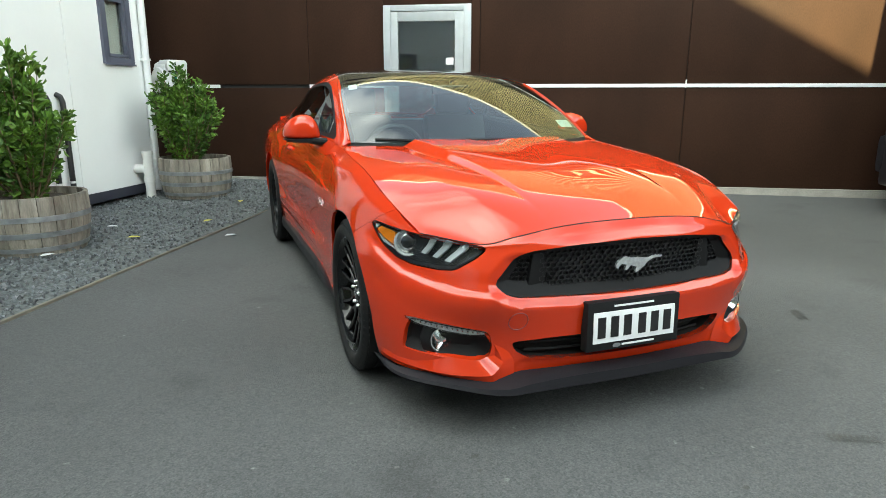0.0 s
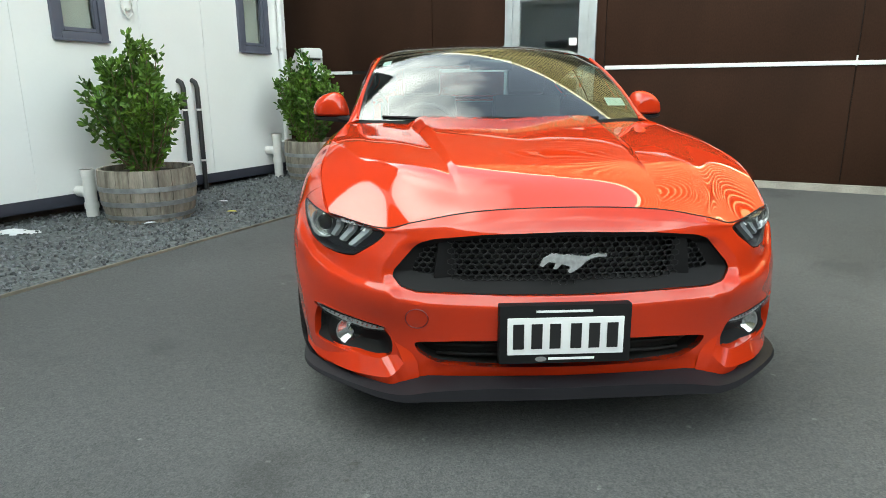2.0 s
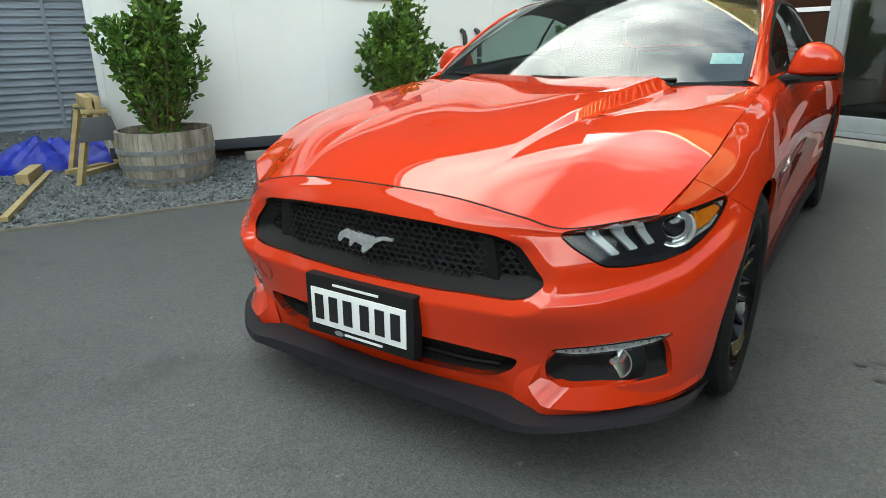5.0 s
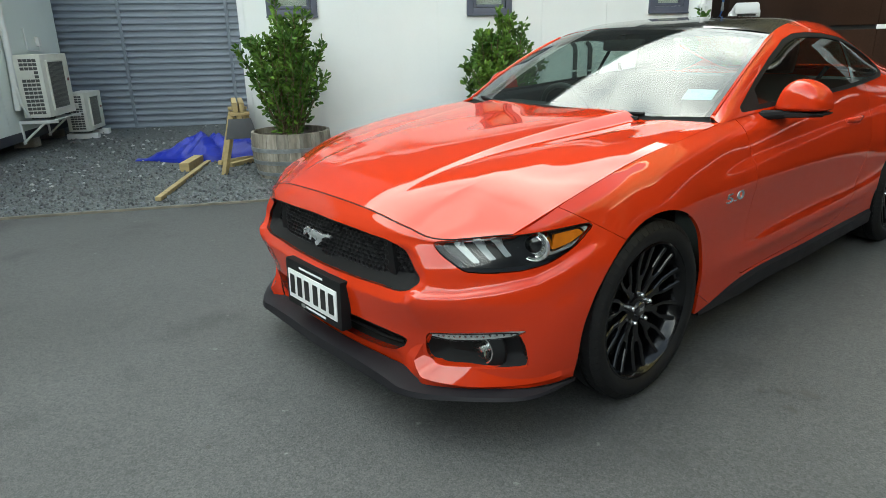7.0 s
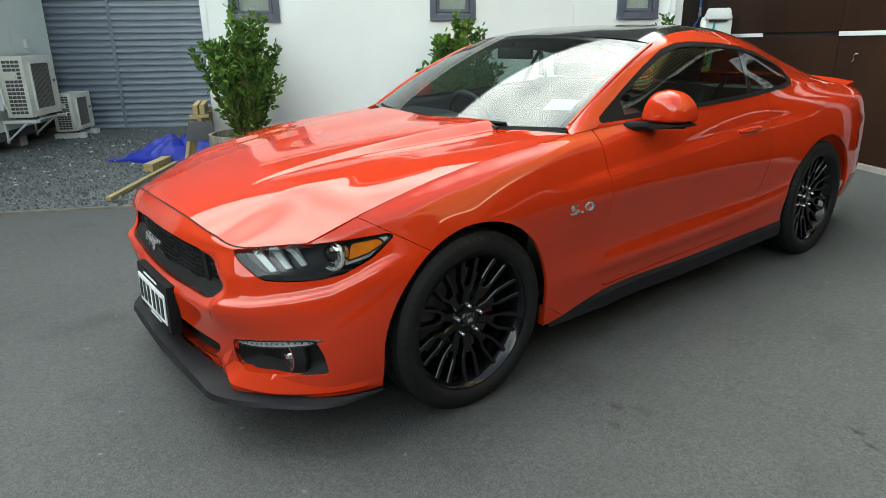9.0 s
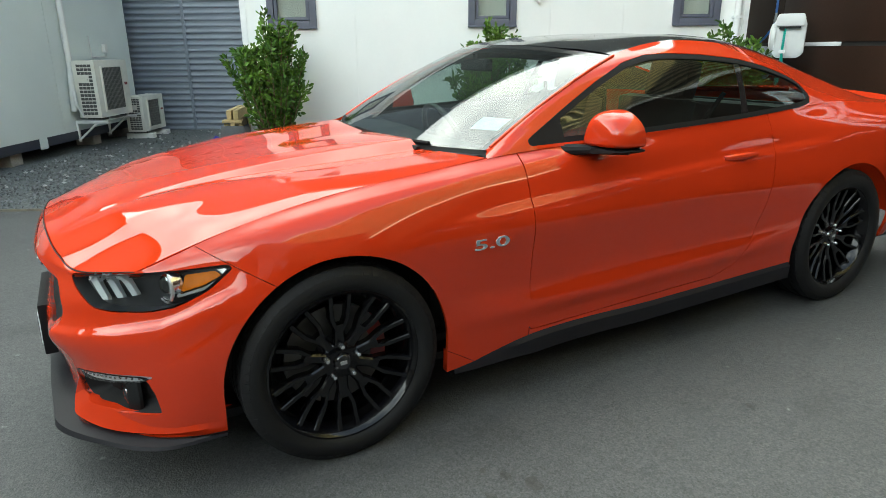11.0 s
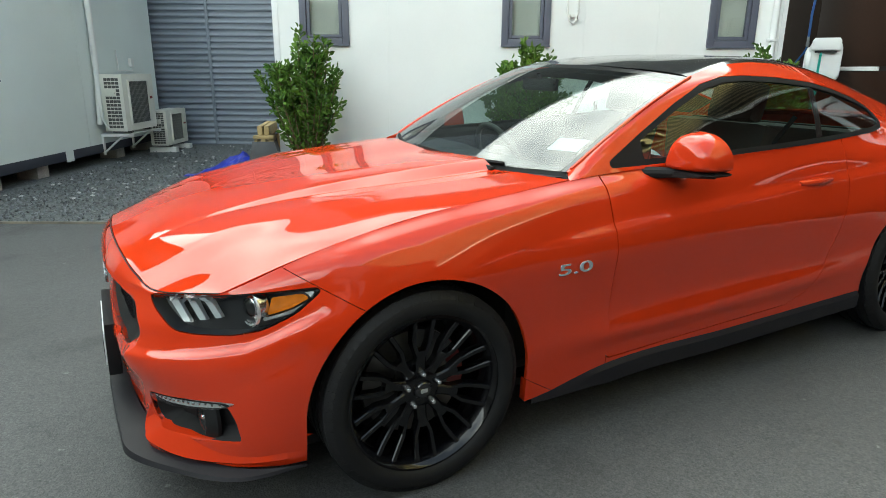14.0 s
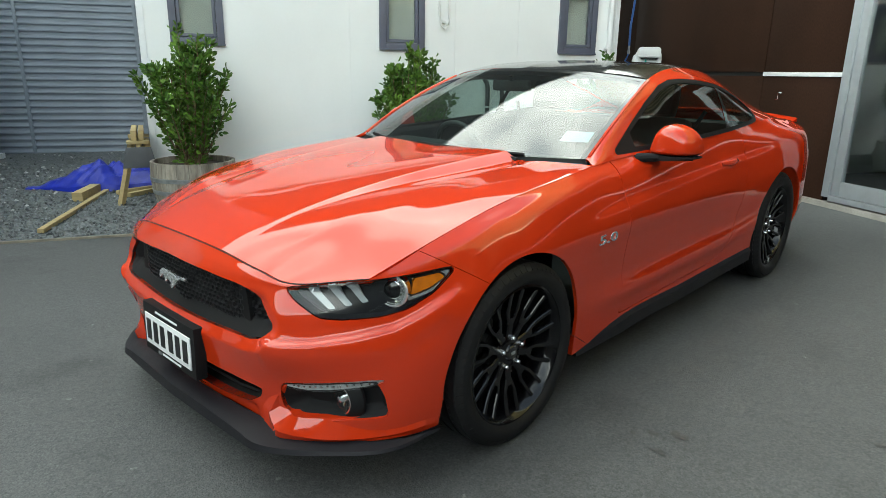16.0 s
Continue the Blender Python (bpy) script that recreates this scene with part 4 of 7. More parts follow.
# hose reels on the brown wall
def rounded_box(w, h, cut=.06):
    return [(-w + cut, -h), (w - cut, -h), (w - .02, -h + .03), (w, -h + cut), (w, h - cut * 1.4), (w - .02, h - .03), (w - cut, h), (-w + cut, h), (-w + .02, h - .03), (-w, h - cut * 1.4), (-w, -h + cut), (-w + .02, -h + .03)]


reel = thing("hose_reel", "pale grey swivelling hose reel with green hose on the wall", "hose reel", M_BROWN_FRAME @ pose(-4.57, -0.26, 1.43, 0, 0, 62))
part("cover", bevelled(prism(rounded_box(.155, .215), .25), .035), M_REEL, reel, "pale grey plastic cover", m=pose(0, -.125, 0))
part("hood", bevelled(prism([(-.13, .0), (.13, .0), (.135, .09), (.115, .125), (-.115, .125), (-.135, .09)], .20), .02), M_REEL, reel, m=pose(0, -.165, .105))
part("drum_disc", lathe([(0, -.02), (.10, -.03), (.155, -.015), (.165, .01), (.165, .03), (0, .03)], 36, axis="x"), M_REEL, reel, m=pose(-.160, 0, -.02))
part("slot", boxes((-.10, .10, -.1685, -.120, .082, .102), bevel=.003), M_DARK, reel, "dark hose slot", smooth=False)
part("hose", tube([(-.04, -.150, .092), (-.042, -.178, .06), (-.045, -.180, -.10), (-.045, -.175, -.22), (-.07, -.15, -.45), (-.08, -.14, -.95)], .012, 8), M_TEAL, reel, "green hose")
part("hose", tube([(-.045, -.178, -.15), (-.03, -.172, -.28), (-.055, -.15, -.5), (-.06, -.14, -.95)], .010, 8), M_TEAL, reel, "green hose")
part("clip", boxes((-.075, -.018, -.196, -.165, -.165, -.13), bevel=.008), M_RAIL, reel, "white hose clip")
part("bracket", tube([(0, .10, .12), (.02, .16, .12), (.10, .22, .12)], .02, 8), M_REEL, reel)
part("bracket", tube([(0, .10, -.12), (.02, .16, -.12), (.10, .22, -.12)], .02, 8), M_REEL, reel)
bh = thing("air_hose", "blue air hose with a brass coupling by the wall", "hose", M_BROWN_FRAME)
part("hose", tube([(-5.28, -.03, 3.3), (-5.30, -.05, 2.4), (-5.335, -.07, 1.96), (-5.33, -.07, 1.70)], .014, 8), M_BLUEHOSE, bh)
part("coupling", lathe([(0, 1.60), (.016, 1.60), (.020, 1.63), (.014, 1.66), (.014, 1.71), (0, 1.71)], 12), M_HOOP, bh, "steel coupling", m=pose(-5.33, -.07, 0))
part("hose", tube([(-5.33, -.07, 1.61), (-5.34, -.09, 1.54), (-5.40, -.13, 1.44), (-5.48, -.17, 1.36), (-5.53, -.18, 1.30)], .012, 8), M_BLUEHOSE, bh)
tank = thing("cable_reel", "grey plastic reel on the brown wall beside the hose reel", "reel", M_BROWN_FRAME @ pose(-5.46, -0.20, 1.14, 0, 0, 62))
part("body", bevelled(prism(rounded_box(.19, .20, .08), .22), .04), M_CABLEREEL, tank, "blue-grey plastic body", m=pose(0, -.11, 0))
part("arm", tube([(0, .08, 0), (.06, .18, 0), (.14, .24, 0)], .025, 8), M_CABLEREEL, tank)

# ---------------------------------------------------------------- sawhorse, timber, tarp
def timber(n, d, z, length, w, h, turn, label, tilt=0):
    t = thing("timber_length", label, "timber", YARD @ pose(n, d, z, tilt, 0, turn), group="loose timber")
    part("beam", boxes((-length / 2, length / 2, -w / 2, w / 2, 0, h), bevel=0.004), M_TIMBER, t)
    return t


timber(-3.94, -2.03, 0.022, 1.90, 0.05, 0.035, -4.5, "long pale pine batten lying on the gravel")
timber(-4.80, -2.07, 0.025, 0.98, 0.10, 0.09, -7, "thick pale pine beam lying on the gravel")
timber(-4.75, -1.60, 0.035, 0.55, 0.06, 0.045, -50, "short pine offcut on the gravel")
timber(-4.60, -1.52, 0.035, 0.50, 0.06, 0.045, -38, "short pine offcut on the gravel")
saw = thing("sawhorse", "small pine sawhorse with steel brackets on the gravel", "sawhorse", YARD @ pose(-4.42, -1.53, 0.015, 0, 0, 8))
part("beam", boxes((-0.375, 0.375, -0.022, 0.022, 0.51, 0.60), bevel=0.004), M_TIMBER, saw)
for sx in (-0.33, 0.33):
    for sy in (-1, 1):
        g = tube([(sx + (0.03 if sx > 0 else -0.03), sy * 0.21, 0.0), (sx, sy * 0.060, 0.585)], 0.034, 4)
        part("leg", g, M_TIMBER, saw, smooth=False)
    out = sx + (0.052 if sx > 0 else -0.058)
    part("bracket", bevelled(prism([(-0.155, 0.37), (0.155, 0.37), (0.110, 0.570), (-0.110, 0.570)], 0.006), 0.001), M_BRACKET, saw, "dark grey steel gusset plate", m=pose(out + (0.006 if sx > 0 else 0), 0, 0, 0, 0, 90))
    part("cross_board", boxes((sx - 0.06, sx + 0.06, -0.100, 0.100, 0.6005, 0.628), bevel=0.003), M_TIMBER, saw)
for y, z, l in ((-0.033, 0.629, 0.70), (0.033, 0.629, 0.66)):
    t = thing("timber_offcut", "pine offcut stacked on the sawhorse", "timber", YARD @ pose(-4.42, -1.53 + y, 0.015 + z, 0, 0, 8), group="stacked offcuts")
    part("beam", boxes((-l / 2, l / 2, -0.025, 0.025, 0, 0.095), bevel=0.004), M_TIMBER, t)


def tarp_half(x):
    """Half the sheet's width: a narrow tail that opens into the heap."""
    t = min(1.0, max(0.0, (x + 0.72) / 0.55))
    return 0.09 + 0.31 * t * t * (3 - 2 * t) + 0.05 * noise.noise((x * 4, 1.7, 3.1))


def tarp_height(x, y):
    """A sheet dropped in a heap: a mound with a tail, broken by sharp folds that run several ways."""
    t = min(1.0, max(0.0, (x + 0.70) / 0.62))
    r = max(0.0, 1 - (y / tarp_half(x)) ** 2) * max(0.0, 1 - max(0.0, (x - 0.25) / 0.58) ** 2)
    fold = 0.0
    for k, (a, f, h) in enumerate(((0.5, 2.4, .085), (1.3, 3.6, .060), (2.3, 6.0, .045), (0.8, 10.0, .020))):
        u = (x * math.cos(a) + y * math.sin(a)) * f + 1.2 * noise.noise((x * 2.2, y * 2.2, k * 3.7))
        fold += h * (1 - abs(2 * (u % 1.0) - 1)) ** 1.1
    return 0.012 + (0.06 + 0.94 * t) * (0.17 * r ** 0.45 * (1 + 0.5 * noise.noise((x * 2.6, y * 2.6, 2))) + 0.75 * fold * (0.05 + 0.95 * r ** 0.5))


tv = [(-0.82 + 1.64 * i / 90, v * tarp_half(-0.82 + 1.64 * i / 90) * min(1.0, 0.3 + 6 * (1 - i / 90)), 0) for i in range(91) for v in [-1 + 2 * k / 44 for k in range(45)]]
tv = [(x + 0.03 * noise.noise((x * 3, y * 3, 5)), y, tarp_height(x, y)) for x, y, _ in tv]
tf = [(i * 45 + k, (i + 1) * 45 + k, (i + 1) * 45 + k + 1, i * 45 + k + 1) for i in range(90) for k in range(44)]
tarp = thing("tarpaulin", "crumpled bright blue plastic tarpaulin on the gravel", "tarpaulin", YARD @ pose(-5.22, -2.02, 0.015, 0, 0, 90))
part("sheet", (tv, tf), M_TARP, tarp, smooth=False)

# pale broken stones scattered over the dark gravel
rnd_chip = random.Random(77)
chip_v, chip_f = [], []
for k in range(150):
    n, d = rnd_chip.uniform(-8.2, -3.6), rnd_chip.uniform(-4.3, 0.6) if k % 3 else rnd_chip.uniform(-4.3, -2.4)
    if n < -4.4 and d > -1.4:
        continue
    r, a = rnd_chip.uniform(0.010, 0.030), rnd_chip.uniform(0, 6.28)
    z, o = lift(n, d) + 0.026, len(chip_v)
    for i in range(5):
        q = r * rnd_chip.uniform(0.7, 1.2)
        chip_v.append((n + q * 1.3 * math.cos(a + i * 1.257), d + q * math.sin(a + i * 1.257), z + rnd_chip.uniform(-0.004, 0.004)))
    chip_v += [(n, d, z + r * 0.55), (n, d, z - r * 0.5)]
    for i in range(5):
        chip_f += [(o + i, o + (i + 1) % 5, o + 5), (o + (i + 1) % 5, o + i, o + 6)]
chips = part("stone_chips", (chip_v, chip_f), M_CHIP, m=YARD, label="pale broken stones scattered over the dark gravel", smooth=False, kind="stuff")
tagged(chips, category="stones")

# rags and litter by the white wall
rag = thing("rag", "crumpled white plastic rag on the gravel", "rag", at(-4.26, 0.31, lift(-4.26, 0.31) + 0.015, 30))
rv, rf = sheet([-0.17 + 0.34 * i / 18 for i in range(19)], [-0.10 + 0.20 * i / 12 for i in range(13)],
               lambda x, y: max(0.004, 0.045 * (0.6 + noise.noise((x * 12, y * 12, 1))) * max(0, 1 - (x / 0.17) ** 2 - (y / 0.1) ** 2) ** 0.5))
part("cloth", (rv, [f for f in rf if all((rv[i][0] / 0.17) ** 2 + (rv[i][1] / 0.1) ** 2 + 0.6 * noise.noise((rv[i][0] * 14, rv[i][1] * 14, 4)) < 1 for i in f)]), M_RAG, rag)
ofc = thing("concrete_offcut", "flat grey concrete offcut against the building base", "block", at(-4.42, -0.10, lift(-4.42, -0.1) + 0.015, 92))
part("slab", boxes((-0.15, 0.15, -0.05, 0.05, 0, 0.075), bevel=0.008), M_CONC, ofc)
ofc2 = thing("concrete_offcut", "flat grey concrete offcut against the building base", "block", at(-4.40, 2.02, lift(-4.40, 2.0) + 0.015, 80))
part("slab", boxes((-0.12, 0.12, -0.05, 0.05, 0, 0.06), bevel=0.008), M_CONC, ofc2)
for n, d, turn, mt, lab in ((-3.30, 1.60, 20, M_LEAFY, "fallen yellow-green leaf on the gravel"), (-3.05, 2.35, 70, M_LEAFY, "fallen yellow-green leaf on the gravel"),
                            (-3.2, 3.3, 110, M_LEAFY, "fallen yellow-green leaf on the gravel"), (-2.62, 1.95, 40, M_RAG, "scrap of pale paper on the asphalt"),
                            (-3.75, 1.95, 10, M_RAG, "scrap of pale paper on the gravel"), (-3.55, 0.95, 60, M_RAG, "scrap of pale paper on the gravel")):
    lf1 = thing("fallen_leaf" if mt is M_LEAFY else "paper_scrap", lab, "leaf" if mt is M_LEAFY else "paper", at(n, d, lift(n, d) + (0.035 if n < GRAVEL_EDGE else 0.004), turn))
    part("blade" if mt is M_LEAFY else "scrap", ([(-0.05, 0, 0.004), (-0.02, 0.028, 0.012), (0.03, 0.022, 0.010), (0.055, 0, 0.004), (0.03, -0.024, 0.012), (-0.02, -0.026, 0.008), (0, 0, 0.002)],
                                   [(0, 1, 6), (1, 2, 6), (2, 3, 6), (3, 4, 6), (4, 5, 6), (5, 0, 6)]), mt, lf1)


# dark vehicle parked along the yard's far side, its tail to the brown wall
# only a bumper end shows; the tall body is added to block sky light
def parked_vehicle(m):
    v = thing("parked_van", "black parked van with grey plastic bumpers, tall body added to block sky light", "van", m)
    lower = [(-3.00, .34), (-3.03, .66), (-2.90, .98), (-2.20, 1.16), (2.26, 1.16), (2.30, .90), (2.30, .34)]
    upper = [(-2.24, 1.15), (-1.42, 2.06), (-1.20, 2.74), (1.95, 2.82), (2.12, 2.74), (2.22, 1.15)]
    part("body", bevelled(prism(lower, 1.86), .07), M_VAN, v, "black painted body", m=pose(.93, 0, 0, 0, 0, 90))
    part("cabin", bevelled(prism(upper, 1.74), .08), M_VAN, v, m=pose(.87, 0, 0, 0, 0, 90))
    for x in (-.874, .874):
        for a, b in ((-1.62, -.62), (-.50, .70), (.82, 1.95)):
            part("side_window", bevelled(prism([(a, 1.24), (a + .36 if a < -1 else a, 1.86), (b, 1.88), (b, 1.24)], .012), .003), M_BLACKGLOSS, v, m=pose(x + .006, 0, 0, 0, 0, 90))
    part("rear_bumper", boxes((-.93, .93, 2.16, 2.42, .46, .86), bevel=.09), M_SPLIT, v, "dark grey plastic bumper")
    part("front_bumper", boxes((-.92, .92, -3.12, -2.90, .30, .72), bevel=.09), M_SPLIT, v, "dark grey plastic bumper")
    for x in (-.82, .82):
        part("tail_lamp", boxes((x - .09, x + .09, 2.20, 2.31, .92, 1.38), bevel=.02), M_RED, v, "red tail lamp")
        for y in (-2.05, 1.36):
            w = part("wheel", lathe([(.0, .09), (.17, .10), (.21, .08), (.21, -.09)], 32, axis="x"), M_ALU, v, m=pose(x, y, .335) @ (Matrix.Rotation(math.pi, 4, "Z") if x < 0 else Matrix.Identity(4)))
            part("tyre", lathe([(.21, -.10), (.29, -.11), (.335, -.09), (.335, .09), (.29, .12), (.21, .10)], 40, axis="x"), M_TYRE, w)
    return v


parked_vehicle(at(4.39, 1.90, lift(4.39, 1.90), 0))

# oil drips and scuffs on the asphalt
srn = random.Random(21)
ov, of = [], []
spots = [(-.63, -.90, .030), (1.30, .35, .045), (-.36, -.64, .022), (.55, -1.55, .018), (1.55, -.75, .020), (-1.4, -1.2, .016), (1.9, .9, .025), (-1.75, .2, .018), (.1, -1.35, .014), (1.15, -1.15, .015),
         (-1.2, -.35, .02), (1.45, 1.5, .03), (2.1, .1, .018), (4.72, 1.88, .10), (4.9, 1.80, .09), (4.86, 2.15, .07)]
for x, y, r in spots:
    for q in range(srn.randint(1, 4)):
        cx, cy, rr = x + srn.gauss(0, r * 1.2), y + srn.gauss(0, r * 1.2), r * srn.uniform(.35, 1.0)
        o = len(ov)
        n = 11
        ov += [(cx + rr * srn.uniform(.55, 1.25) * math.cos(6.283 * k / n), cy + rr * .7 * srn.uniform(.55, 1.25) * math.sin(6.283 * k / n), .0080 + .0132 * cy) for k in range(n)]
        of.append(tuple(range(o, o + n)))
for x, y, turn in ((.62, -1.22, -25), (1.62, -.25, 60)):
    for k in range(9):
        for side in (-1, 1):
            c, s_ = math.cos(radians(turn)), math.sin(radians(turn))
            u, v = k * .020, side * .016
            o = len(ov)
            for du, dv in ((-.004, -.011), (.004, -.013), (.006, .011), (-.003, .012)):
                px, py = x + (u + du + .25 * side * dv) * c - (v + dv) * s_, y + (u + du) * s_ + (v + dv) * c
                ov.append((px, py, .0080 + .0132 * py))
            of.append((o, o + 1, o + 2, o + 3))
stain = part("asphalt_stains", (ov, of), M_STAIN, label="dark oil drips and tyre scuffs on the asphalt", smooth=False, kind="stuff")
tagged(stain, category="stain")


# ---------------------------------------------------------------- the car: surfaces
# car axes: x to its left side, y to its tail, z up from the ground; the front axle is at the origin
def spline(knots, values, at_):
    """Smooth curve through values (rows) at the knots, for all of at_."""
    k, v, s = np.asarray(knots, float), np.asarray(values, float), np.asarray(at_, float)
    sl = (v[1:] - v[:-1]) / (k[1:] - k[:-1]).reshape(-1, *[1] * (v.ndim - 1))
    h = (k[1:] - k[:-1]).reshape(-1, *[1] * (v.ndim - 1))
    tan = np.empty_like(v)
    tan[1:-1] = (sl[:-1] * h[1:] + sl[1:] * h[:-1]) / (h[1:] + h[:-1])
    tan[0], tan[-1] = sl[0], sl[-1]
    i = np.clip(np.searchsorted(k, s, side="right") - 1, 0, len(k) - 2)
    w = (k[i + 1] - k[i])
    t = (s - k[i]) / w
    sh = (-1, *[1] * (v.ndim - 1))
    t, w = t.reshape(sh), w.reshape(sh)
    return (2 * t ** 3 - 3 * t ** 2 + 1) * v[i] + (t ** 3 - 2 * t ** 2 + t) * w * tan[i] + (-2 * t ** 3 + 3 * t ** 2) * v[i + 1] + (t ** 3 - t ** 2) * w * tan[i + 1]


def mspline(knots, values, at_):
    """The same for half of a symmetric line that starts on the middle plane: level there."""
    k, v = np.asarray(knots, float), np.asarray(values, float)
    return spline(np.concatenate([[2 * k[0] - k[1]], k]), np.concatenate([v[1:2] * (-1, 1, 1), v]), at_)


def samples(knots, step):
    out = []
    for a, b in zip(knots[:-1], knots[1:]):
        n = max(1, int(math.ceil((b - a) / step)))
        out += [a + (b - a) * i / n for i in range(n)]
    return out + [knots[-1]]


# waterlines of the lower body, each from the nose's middle round the corner and along the side to the tail's middle
SILL = [(0, -.800, .228), (.30, -.785, .228), (.50, -.750, .222), (.69, -.665, .215), (.815, -.530, .212), (.864, -.370, .212), (.880, 0, .205), (.880, .41, .203),
        (.882, .76, .256), (.882, 1.45, .256), (.894, 2.1, .265), (.928, 2.72, .290), (.895, 3.25, .29), (.80, 3.55, .30), (.5, 3.71, .31), (0, 3.75, .31)]
LOWER = [(0, -.815, .275), (.30, -.800, .275), (.52, -.748, .280), (.71, -.655, .285), (.832, -.515, .290), (.882, -.365, .290), (.900, 0, .300), (.888, .405, .300),
         (.886, .76, .322), (.886, 1.45, .324), (.900, 2.1, .338), (.940, 2.72, .370), (.920, 3.25, .37), (.82, 3.55, .37), (.5, 3.74, .37), (0, 3.78, .37)]
KICK = [(0, -.822, .375), (.30, -.808, .375), (.545, -.757, .380), (.725, -.648, .385), (.842, -.505, .390), (.896, -.355, .390), (.913, 0, .400), (.895, .40, .390),
        (.897, .76, .385), (.897, 1.45, .386), (.911, 2.1, .400), (.948, 2.72, .450), (.930, 3.25, .45), (.83, 3.55, .45), (.5, 3.76, .45), (0, 3.80, .45)]
WAIST = [(0, -.838, .500), (.30, -.826, .502), (.548, -.796, .515), (.715, -.662, .515), (.842, -.490, .500), (.905, -.345, .500), (.921, 0, .520), (.898, .40, .500),
         (.884, .76, .480), (.881, 1.45, .485), (.903, 2.1, .500), (.950, 2.72, .560), (.932, 3.25, .56), (.83, 3.55, .56), (.5, 3.76, .56), (0, 3.80, .56)]
FLANK = [(0, -.840, .590), (.30, -.826, .590), (.543, -.774, .595), (.70, -.642, .600), (.820, -.475, .605), (.899, -.330, .610), (.926, 0, .630), (.908, .40, .620),
         (.894, .76, .610), (.891, 1.45, .610), (.911, 2.1, .620), (.950, 2.72, .660), (.930, 3.25, .67), (.83, 3.55, .68), (.5, 3.76, .68), (0, 3.79, .68)]
BROW = [(0, -.832, .700), (.30, -.816, .697), (.520, -.742, .686), (.645, -.645, .686), (.782, -.500, .692), (.868, -.300, .715), (.914, 0, .735), (.908, .40, .735),
        (.898, .76, .735), (.893, 1.45, .735), (.906, 2.1, .745), (.943, 2.72, .765), (.920, 3.25, .78), (.82, 3.55, .80), (.5, 3.74, .80), (0, 3.77, .80)]
SHOULDER = [(0, -.818, .742), (.295, -.802, .734), (.485, -.752, .712), (.600, -.682, .700), (.768, -.525, .715), (.842, -.300, .780), (.871, 0, .830), (.866, .40, .868),
            (.850, .76, .885), (.855, 1.45, .893), (.871, 2.1, .903), (.902, 2.72, .910), (.885, 3.25, .90), (.79, 3.53, .91), (.5, 3.71, .92), (0, 3.75, .92)]
EDGE = [(0, -.790, .783), (.285, -.776, .770), (.460, -.745, .735), (.570, -.698, .708), (.748, -.552, .731), (.796, -.330, .815), (.804, 0, .888), (.798, .40, .930),
        (.786, .77, .956), (.812, 1.30, .975), (.834, 2.0, 1.004), (.790, 2.72, 1.030), (.765, 3.20, .990), (.72, 3.48, .975), (.48, 3.66, .99), (0, 3.70, .99)]
LINES = np.array([SILL, LOWER, KICK, WAIST, FLANK, BROW, SHOULDER, EDGE], float)
chord = np.concatenate([[0], np.cumsum(np.linalg.norm(np.diff(LINES[4], axis=0), axis=1))])
rise = np.array([0, .065, .155, .275, .385, .485, .565, .660])
BELT_Y = [.615, .77, 1.02, 1.30, 1.65, 2.0, 2.35, 2.72, 3.08, 3.32, 3.48]
BELT = [(.786, .950), (.786, .956), (.796, .965), (.812, .975), (.828, .990), (.834, 1.004), (.820, 1.022), (.790, 1.030), (.770, 1.000), (.755, .985), (.720, .975)]


def body_grid(nose_u=0.0065, side_u=0.022, step_v=0.0065):
    us = samples(list(chord[:6]), nose_u)[:-1] + samples(list(chord[5:]), side_u)
    vs = samples(list(rise), step_v)
    dense = np.stack([mspline(chord, ln, us) for ln in LINES])
    for i, u in enumerate(us):          # the belt is shared with the glasshouse
        y = dense[-1, i, 1]
        if .77 < y < 3.48 and chord[8] <= u <= chord[13]:
            dense[-1, i, 0], dense[-1, i, 2] = spline(BELT_Y, BELT, [y])[0]
    pts = np.stack([spline(rise, dense[:, i], vs) for i in range(len(us))], axis=1)   # (v, u, 3)
    return pts


def grid_mesh(pts):
    nv, nu = pts.shape[:2]
    V = pts.reshape(-1, 3)
    F = [(j * nu + i, j * nu + i + 1, (j + 1) * nu + i + 1, (j + 1) * nu + i) for j in range(nv - 1) for i in range(nu - 1)]
    return V, F


def clip(mesh, f, keep=1):
    """The part of a mesh where keep * f(points) is positive, cut cleanly along f = 0."""
    V, F = np.asarray(mesh[0], float), mesh[1]
    if len(F) == 0:
        return V, F
    val = keep * f(V)
    out_v, out_f, idx, cut = [], [], {}, {}

    def vid(i):
        if i not in idx:
            idx[i] = len(out_v)
            out_v.append(V[i])
        return idx[i]

    def cid(a, b):
        key = (min(a, b), max(a, b))
        if key not in cut:
            p, q, fp, fq = V[a], V[b], val[a], val[b]
            t = fp / (fp - fq)
            for _ in range(2):
                m = p + t * (q - p)
                fm = keep * f(m.reshape(1, 3))[0]
                if abs(fm) < 1e-5:
                    break
                if (fm > 0) == (fp > 0):
                    t = t + (1 - t) * fm / (fm - fq)
                else:
                    t = t * fp / (fp - fm)
            cut[key] = len(out_v)
            out_v.append(p + t * (q - p))
        return cut[key]

    for face in F:
        s = [val[i] > 0 for i in face]
        if all(s):
            out_f.append(tuple(vid(i) for i in face))
        elif any(s):
            poly = []
            n = len(face)
            for k in range(n):
                a, b = face[k], face[(k + 1) % n]
                if s[k]:
                    poly.append(vid(a))
                if s[k] != s[(k + 1) % n]:
                    poly.append(cid(a, b))
            if len(poly) >= 3:
                out_f.append(tuple(poly))
    return np.array(out_v).reshape(-1, 3), out_f


